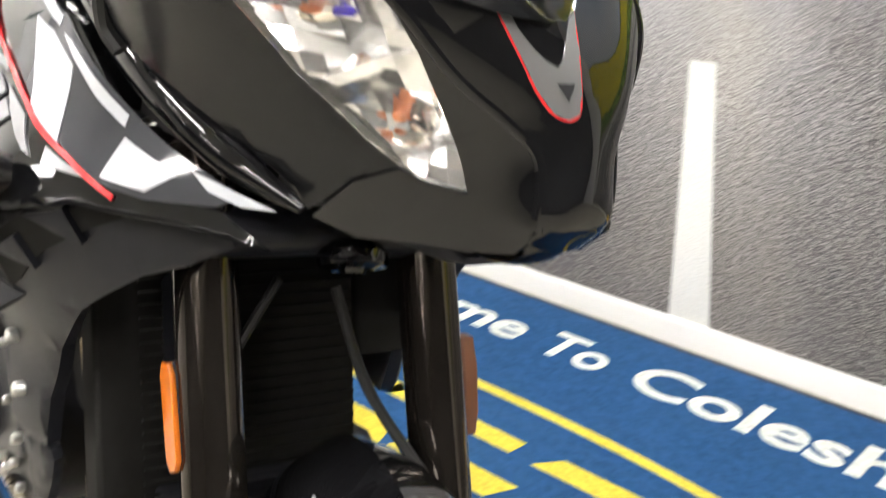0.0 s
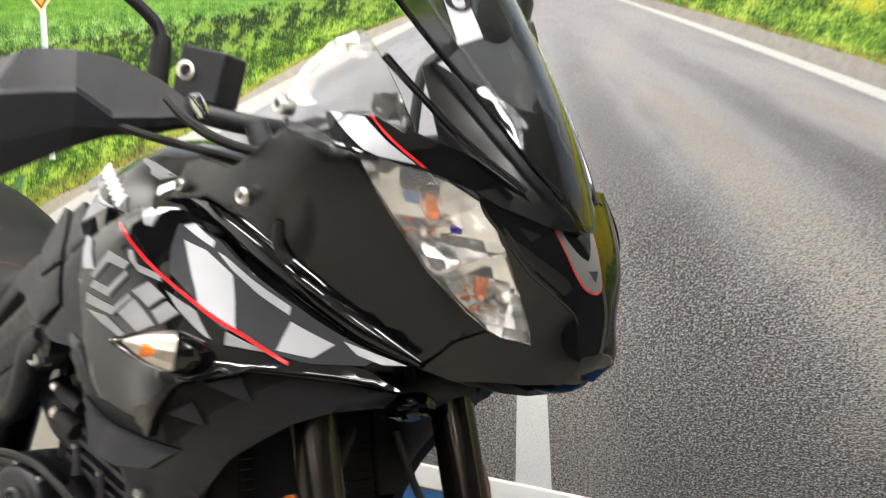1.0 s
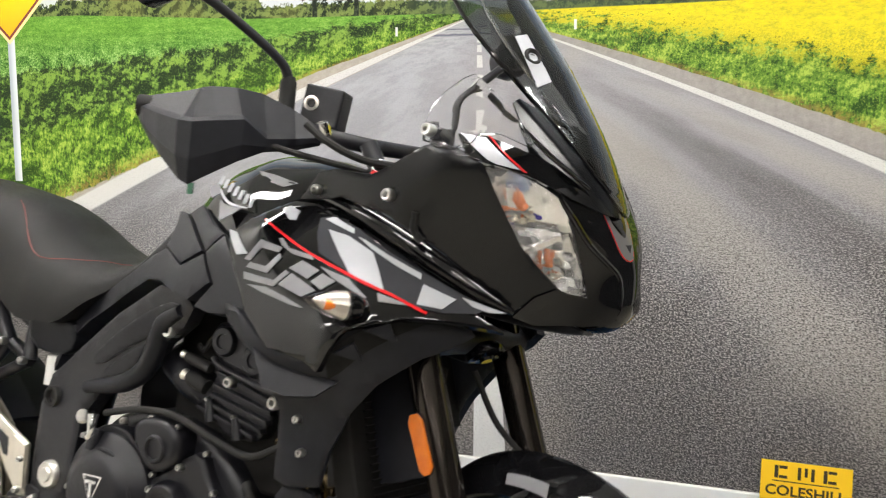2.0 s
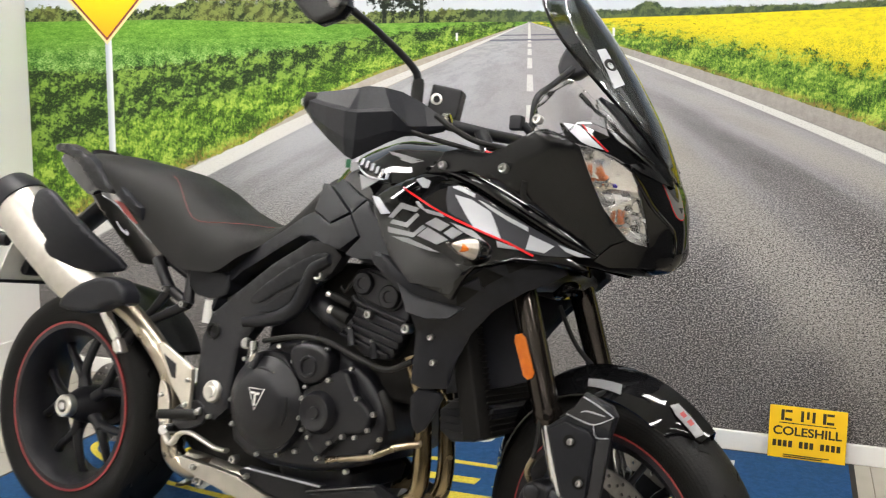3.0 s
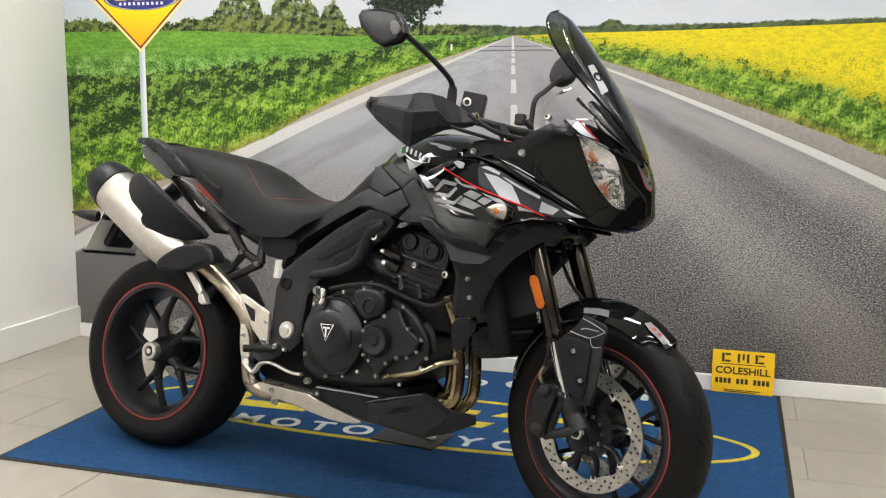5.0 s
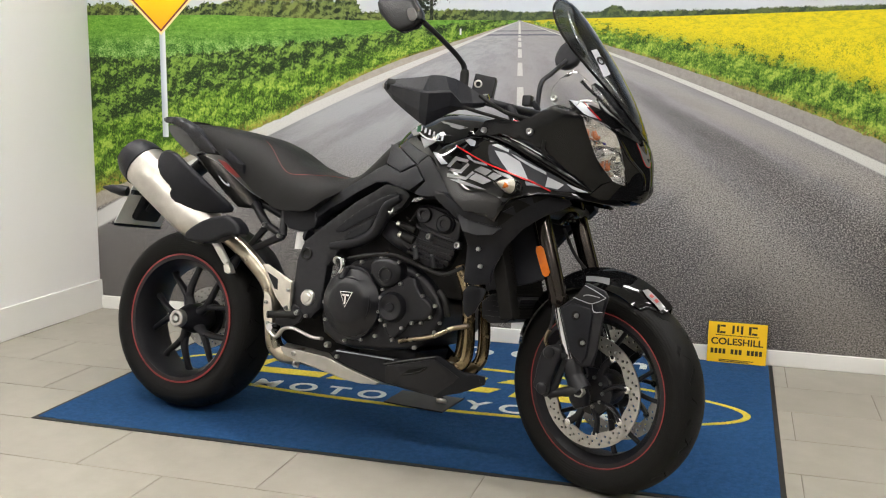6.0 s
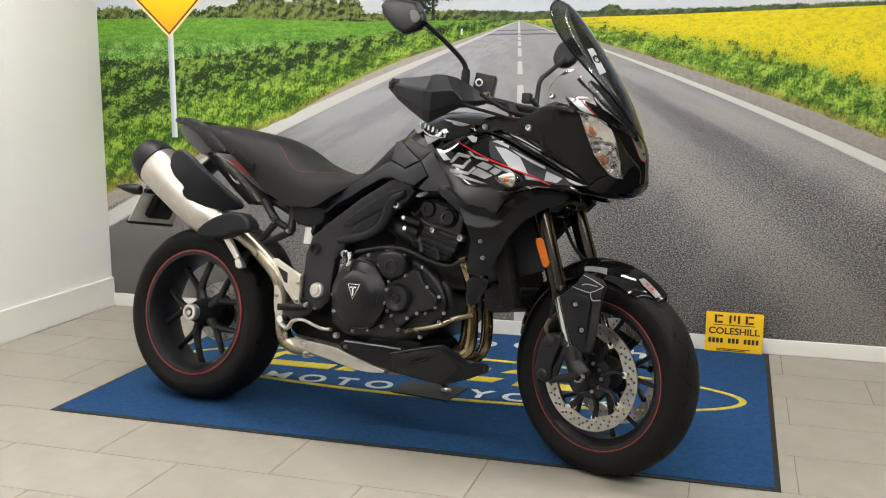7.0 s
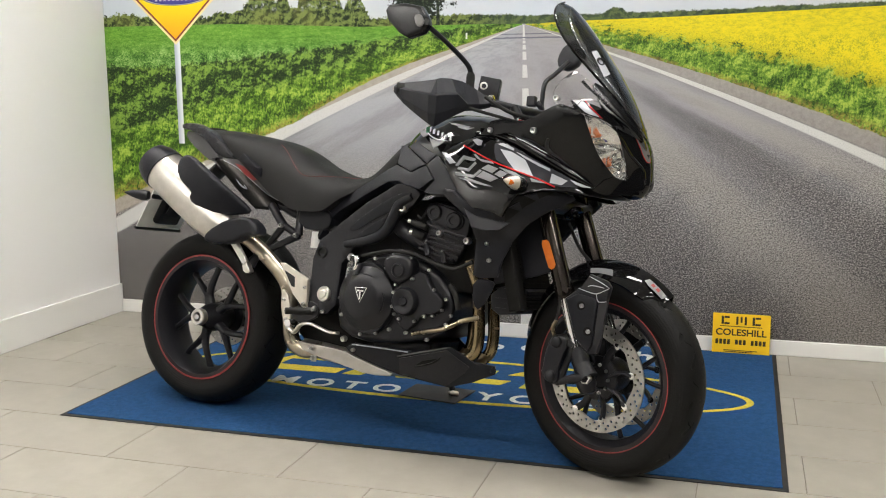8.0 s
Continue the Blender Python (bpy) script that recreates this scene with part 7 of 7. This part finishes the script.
SPAN = [(0.012, 1.0), (0.034, 1.03), (0.057, 1.06), (0.078, 1.10), (0.101, 1.15), (0.119, 1.20), (0.130, 1.25), (0.129, 1.30), (0.112, 1.35), (0.078, 1.385), (0.03, 1.405)]
screen = part("windscreen", shell([(-0.028 + y, z) for y, z in SPAN] + [(-0.028 - y, z) for y, z in reversed(SPAN)], glazing, 0.004, 0.003, 0.025, 1), smoke, bike, "tall smoked acrylic windscreen")
screen.visible_shadow = False
MOUNT = [(0.03, 1.0), (0.085, 1.015), (0.118, 1.035), (0.122, 1.07), (0.116, 1.145), (0.106, 1.152), (0.088, 1.124), (0.045, 1.118)]
mount = part("screen_mount", shell([(-0.028 + y, z) for y, z in MOUNT] + [(-0.028 - y, z) for y, z in reversed(MOUNT)], glazing, 0.004, 0.0, 0.02, 0, -0.014), sheen, bike, "black panel behind the foot of the screen")
# pale patch stands for a bright reflection in the screen
for outline in ([(-0.1060, 1.2400), (-0.0850, 1.2480), (-0.0870, 1.1780), (-0.1130, 1.1640)],):
    part("label_sheet", shell(outline, glazing, 0.001, 0, 0.03, 0, 0.002), pale_ink, screen, "pale patch painted for a reflection in the screen")
for s in (-1, 1):
    edge = [glazing(-0.028 + s * (y - 0.001), z) for y, z in SPAN[1:]]
    part("screen_rim", tube(edge, 0.0026, 8, 3), gloss, screen, "thick polished edge of the screen")
    # clear tube added to imitate the bright line refracted near the edge
    glint_path = [glazing(-0.028 + s * max(y - ramp(z, ((1.1, 0.016), (1.25, 0.030), (1.36, 0.040))), 0.012), z) + Vector((0.003, 0, 0)) for y, z in SPAN[3:10]]
    line = part("screen_ridge", tube(glint_path, (0.0012, 0.0024, 0.0024, 0.0016), 8, 3), glass, screen, "glass tube added for the bright line along the screen's edge")
    line.visible_shadow = False
    seat_at, out = glazing(-0.028 + s * 0.068, 1.212), Vector((0.8, s * 0.5, 0.35))
    part("grommet", hoop([(0.0075, 0.003), (0.011, 0.005), (0.0145, 0.002), (0.0145, -0.008), (0.0075, -0.008)], seat_at, out, 24), rubber, screen, "black rubber grommet")
    part("screen_bolt", turned([(0.0, 0.001), (0.005, 0.001), (0.0075, -0.002), (0.0075, -0.012)], seat_at, out, 16), satin, screen)
    arm = [glazing(-0.028 + s * 0.138, 1.142) + Vector((-0.012, 0, 0)), glazing(-0.028 + s * 0.124, 1.105) + Vector((-0.006, 0, 0)), glazing(-0.028 + s * 0.104, 1.066) + Vector((0.0, 0, 0)), glazing(-0.028 + s * 0.070, 1.030) + Vector((0.004, 0, 0))]
    part("screen_bracket", tube(arm, (0.008, 0.006, 0.0065, 0.005), 10, 5, squash=0.6), gloss, bike, "gloss black screen bracket")
deflector = part("wind_deflector", shell([(1.3880, 1.0580), (1.3710, 1.0940), (1.3750, 1.1300), (1.4160, 1.1700), (1.4370, 1.1580), (1.4960, 1.1140), (1.5650, 1.0510), (1.4700, 1.0860), (1.4480, 1.0520)], lambda x, z: Vector((x, -0.252 + 0.5 * (z - 1.06), z)), 0.003, 0.002, 0.03, 1), glass, bike, "clear hand wind deflector")
deflector.visible_shadow = False
bolt(1.392, -0.252, 1.078, 1.4, deflector)
FRONT_SHIFT = ((1.34, 0.0), (1.40, 0.004), (1.468, 0.016), (1.51, 0.030), (1.55, 0.047), (1.606, 0.070), (1.65, 0.074))
lamps = [o for o in bike.children if o.name.startswith("headlight")]
drawn_in([cheek_panel, far_cheek, side_nose, far_side, nose, chin_panel, belly_of_nose, nose_core, upper, far_brow, fairing, far_fairing, wing, far_wing, *lamps], FRONT_SHIFT)
SCREEN_SHIFT = ((1.45, 0.0), (1.53, 0.010), (1.60, 0.030))
screen_set = [screen, mount, *[o for o in bike.children if o.name.startswith("screen_bracket")]]
drawn_in(screen_set, SCREEN_SHIFT)
for o in screen_set:
    o.location.x = 0.010
horn_at = Vector((1.372, 0.006, 0.772))
horn = part("horn", turned([(0.0, 0.016), (0.010, 0.016), (0.013, 0.011), (0.019, 0.013), (0.029, 0.010), (0.031, 0.006), (0.031, -0.002), (0.024, -0.010), (0.0, -0.012)], horn_at, (0.45, -0.15, -0.88), 28), gloss, bike, "round black horn under the nose")
part("horn_bracket", tube([horn_at + Vector((0, 0, 0.008)), horn_at + Vector((-0.010, 0.006, 0.035)), horn_at + Vector((-0.03, 0.01, 0.06))], 0.006, 8, squash=0.5), satin, horn)
part("dash", slab([(1.24, 1.02), (1.29, 1.075), (1.33, 1.085), (1.36, 1.05), (1.34, 1.01)], -0.09, 0.09, 0.012, 1), matt, bike, "black instrument binnacle")

# ---- handlebar, levers, mirrors
BAR = [(0.93, -0.31, 1.098), (1.03, -0.25, 1.095), (1.12, -0.185, 1.085), (1.19, -0.115, 1.075), (1.21, 0.0, 1.08), (1.235, 0.10, 1.085), (1.235, 0.21, 1.105), (1.21, 0.32, 1.095), (1.17, 0.41, 1.085)]
bar = part("handlebar", tube(BAR, 0.0125, 12), satin, bike, "black handlebar")
part("grip", tube([(0.905, -0.322, 1.098), (0.97, -0.285, 1.097), (1.04, -0.243, 1.094)], 0.0175, 14), rubber, bar)
part("grip", tube([(1.215, 0.31, 1.097), (1.185, 0.38, 1.088), (1.14, 0.46, 1.08)], 0.0175, 14), rubber, bar)


def guard_shape():
    """A facetted hand guard that wraps the bar end and runs inwards to its clamp: a deep lower box under a set-back lip."""
    bm = bmesh.new()
    rows = []
    for x, y, nx, ny, top, crease, low, inset in (
            (0.884, -0.304, -0.80, -0.60, 1.106, 1.101, 1.090, 0.002), (0.893, -0.315, -0.62, -0.78, 1.113, 1.101, 1.078, 0.006), (0.930, -0.333, -0.36, -0.93, 1.116, 1.093, 1.052, 0.016),
            (0.985, -0.352, -0.32, -0.95, 1.118, 1.080, 1.018, 0.028), (1.045, -0.369, -0.18, -0.98, 1.120, 1.068, 0.984, 0.030), (1.068, -0.366, 0.55, -0.83, 1.122, 1.066, 0.977, 0.036),
            (1.085, -0.331, 0.91, -0.42, 1.128, 1.075, 0.998, 0.036), (1.101, -0.298, 0.92, -0.38, 1.132, 1.082, 1.020, 0.036), (1.112, -0.258, 0.90, -0.42, 1.131, 1.060, 1.040, 0.030),
            (1.128, -0.212, 0.85, -0.52, 1.115, 1.068, 1.050, 0.020), (1.152, -0.178, 0.80, -0.60, 1.090, 1.076, 1.064, 0.006)):
        foot, out = Vector((x, y, 0.0)), Vector((nx, ny, 0.0)).normalized()
        lip = 0.007 if 0.92 < x < 1.105 else 0.001
        deep = min(0.035, inset + 0.008)
        ring = [(-inset - deep, top - 0.004), (-inset, top), (-lip, crease + 0.007), (0.003, crease), (0.001, crease * 0.4 + low * 0.6), (-0.008, low), (-0.008 - deep * 0.7, low + 0.006), (-deep - 0.012, (top + low) / 2)]
        rows.append([bm.verts.new(foot + out * n + Vector((0, 0, z))) for n, z in ring])
    for a, c in zip(rows, rows[1:]):
        for k in range(8):
            bm.faces.new((a[k], c[k], c[(k + 1) % 8], a[(k + 1) % 8]))
    bm.faces.new(rows[0])
    bm.faces.new(rows[-1][::-1])
    bmesh.ops.bevel(bm, geom=bm.edges[:], offset=0.0026, segments=2, affect="EDGES", profile=0.5, clamp_overlap=True)
    return bm


guard = part("hand_guard", guard_shape(), matt, bike, "facetted matt black plastic hand guard", 45)
part("bar_end", turned([(0.0, 0.004), (0.006, 0.004), (0.0085, 0.001), (0.0085, -0.010)], (0.8905, -0.3115, 1.097), (-0.62, -0.78, 0), 18), disc_steel, guard, "grey bar-end weight")
left_guard = mirrored(guard)
left_guard.location = (0.16, 0.02, -0.06)
master = part("brake_reservoir", solid((-0.028, -0.025, -0.028), (0.036, 0.025, 0.034), 0.004), satin, bike, "square black brake-fluid reservoir")
master.matrix_local = pose(1.122, -0.145, 1.125, 0, 8, 20)
part("sight_glass", hoop([(0.010, 0.0), (0.012, 0.003), (0.008, 0.004), (0.007, 0.0)], (-0.012, -0.0255, 0.004), (0, -1, 0), 20), alloy, master)
part("lever_perch", solid((1.118, 0.150, 1.125), (1.150, 0.175, 1.160), 0.005), satin, bike)
part("lever_perch", tube([(1.150, 0.165, 1.140), (1.165, 0.175, 1.120), (1.160, 0.185, 1.100)], 0.010, 10, 3), satin, bike)
part("lever_pivot", turned([(0.0, 0.012), (0.009, 0.010), (0.011, 0.0), (0.011, -0.015)], (1.150, -0.175, 1.092), (0, -0.6, 0.8), 16), chrome, bike)
part("brake_hose", tube([(1.15, -0.215, 1.09), (1.19, -0.21, 1.065), (1.23, -0.18, 1.045), (1.29, -0.10, 1.03), (1.32, -0.04, 0.95)], 0.006, 8), rubber, bike)
part("control_cable", tube([(1.08, -0.28, 1.07), (1.12, -0.24, 1.05), (1.19, -0.17, 1.035), (1.26, -0.08, 1.02)], 0.005, 8), rubber, bike)
part("bar_clamp", tube([(1.205, -0.13, 1.075), (1.23, -0.125, 1.03)], (0.014, 0.016), 14), satin, bike, "fork top")
part("fork_adjuster", turned([(0.0, 0.02), (0.010, 0.02), (0.014, 0.012), (0.022, 0.008), (0.024, -0.03)], (1.235, -0.13, 1.03), (-0.3, 0, 1), 20), chrome, bike)
part("red_collar", tube([(1.232, -0.145, 1.028), (1.245, -0.145, 1.022)], 0.010, 12), red_ink, bike)
mirror_arm = part("mirror_stalk", tube([(1.078, -0.180, 1.105), (1.078, -0.185, 1.165), (1.07, -0.205, 1.195), (1.04, -0.28, 1.24), (1.015, -0.355, 1.272)], (0.0095, 0.0085, 0.0075, 0.0075, 0.008), 12), satin, bike, "black mirror stalk")
part("stalk_boot", turned([(0.0, 0.04), (0.010, 0.04), (0.013, 0.03), (0.0135, -0.02), (0.0, -0.02)], (1.078, -0.183, 1.13), (0, 0, 1), 16), rubber, mirror_arm)
part("mirror_housing", slab([(0.8920, 1.3120), (0.9040, 1.3300), (0.9580, 1.3320), (1.0120, 1.3200), (1.0360, 1.2860), (1.0410, 1.2640), (1.0230, 1.2420), (0.9770, 1.2290), (0.9430, 1.2450), (0.9030, 1.2830)], -0.405, -0.365, 0.012, 0), sheen, mirror_arm, "satin black mirror housing")
part("mirror_mount", slab([(0.995, 1.292), (1.018, 1.295), (1.034, 1.270), (1.020, 1.255), (1.004, 1.262)], -0.410, -0.402, 0.004, 1), surface("grey mirror mount", (0.10, 0.095, 0.09), (0.14, 0.135, 0.13), (0.35, 0.45), 40), mirror_arm, "grey mirror mount")
LMX, LMZ = 1.192, 1.319
left_arm = part("mirror_stalk", tube([(1.154, 0.20, 1.09), (1.154, 0.20, 1.16), (1.158, 0.205, 1.212), (1.172, 0.25, 1.25), (1.190, 0.318, 1.305)], 0.008, 12), satin, bike, "black mirror stalk")
part("mirror_housing", slab([(LMX - 0.05, LMZ), (LMX - 0.025, LMZ + 0.05), (LMX + 0.015, LMZ + 0.055), (LMX + 0.045, LMZ + 0.03), (LMX + 0.04, LMZ - 0.02), (LMX, LMZ - 0.045), (LMX - 0.04, LMZ - 0.035)], 0.315, 0.355, 0.014, 1), satin, left_arm)
part("hanging_tag", solid((1.008, -0.305, 0.968), (1.020, -0.303, 0.985), 0.001), green_tag, bike, "small green tag on the handlebar")

# ---------------------------------------------------------------- the pad under the side stand
pad_paint = surface("dull black pad", (0.02, 0.02, 0.021), (0.035, 0.034, 0.033), (0.5, 0.65), 50)
pad = tagged(part("stand_pad", slab([(-0.13, -0.066), (0.104, -0.110), (0.136, 0.060), (-0.108, 0.081)], 0, 0.006, 0.002, 0, m=Matrix(((1, 0, 0, 0), (0, 0, 1, 0), (0, 1, 0, 0), (0, 0, 0, 1)))), pad_paint, None), "flat black pad under the side stand on the mat", "stand pad")
pad.matrix_world = pose(0.825, 0.886, 0.0085)
# ---------------------------------------------------------------- the tiled floor
def tile_material():
    t = Tree("beige porcelain tile")
    p = t.place()
    rnd = t.nodes.new("ShaderNodeObjectInfo").outputs["Random"]
    cloud, fine, big = t.noise(p, 7, 5, 0.6), t.noise(p, 160, 3), t.noise(p, 1.2, 3)
    base = t.mix(t.step(cloud, 0.3, 0.7), (0.318, 0.297, 0.250), (0.360, 0.338, 0.288))
    base = t.mix(t.mul(rnd, 0.25), base, (0.295, 0.274, 0.228))
    mark = t.step(t.noise(p, 16, 5, 0.75), 0.68, 0.78)
    t.set(Base_Color=t.mix(t.mul(mark, 0.18), base, (0.2, 0.17, 0.14)), Roughness=t.map(big, 0.3, 0.7, 0.32, 0.46))
    t.bump(t.add(fine, cloud), 0.25, 0.0008)
    return t.material


grout = surface("grey grout", (0.20, 0.18, 0.15), (0.26, 0.235, 0.20), (0.8, 0.9), 120)
floor = tagged(part("floor", solid((WEST - 0.12, SOUTH - 0.12, -0.1), (EAST + 0.12, NORTH + 0.12, -0.0022)), grout, None), "beige porcelain floor tiles laid in half bond", "floor", kind="structure")
tile_paint = tile_material()
TU, TV, GAP = 0.603, 0.303, 0.003
tile_mesh = part("tile", solid((GAP / 2, GAP / 2, -0.01), (TU - GAP / 2, TV - GAP / 2, 0.0), 0.0012), tile_paint, floor)
first = tile_mesh.data
bpy.data.objects.remove(tile_mesh)
rest = bmesh.new()
for j in range(-21, 7):
    for i in range(-4, 10):
        x, y = (i + (0.0 if j % 2 == 0 else 0.5)) * TU, j * TV
        lo_x, hi_x, hi_y = max(x, WEST), min(x + TU, EAST), min(y + TV, NORTH)
        if hi_x - lo_x < 0.02 or hi_y - y < 0.02 or y + TV < SOUTH:
            continue
        whole = hi_x - lo_x > TU - 1e-6 and hi_y - y > TV - 1e-6
        if whole and y > -2.6:
            ob = new("tile", first)
            ob.location, ob.parent = (x, y, 0), floor
        elif y > -2.6:
            part("tile", solid((lo_x + GAP / 2, y + GAP / 2, -0.01), (hi_x - GAP / 2, hi_y - GAP / 2, 0.0), 0.0012), tile_paint, floor)
        else:
            box(rest, (lo_x + GAP / 2, y + GAP / 2, -0.01), (hi_x - GAP / 2, hi_y - GAP / 2, 0.0))
tagged(part("far_tiles", rest, tile_paint, floor), kind="stuff")
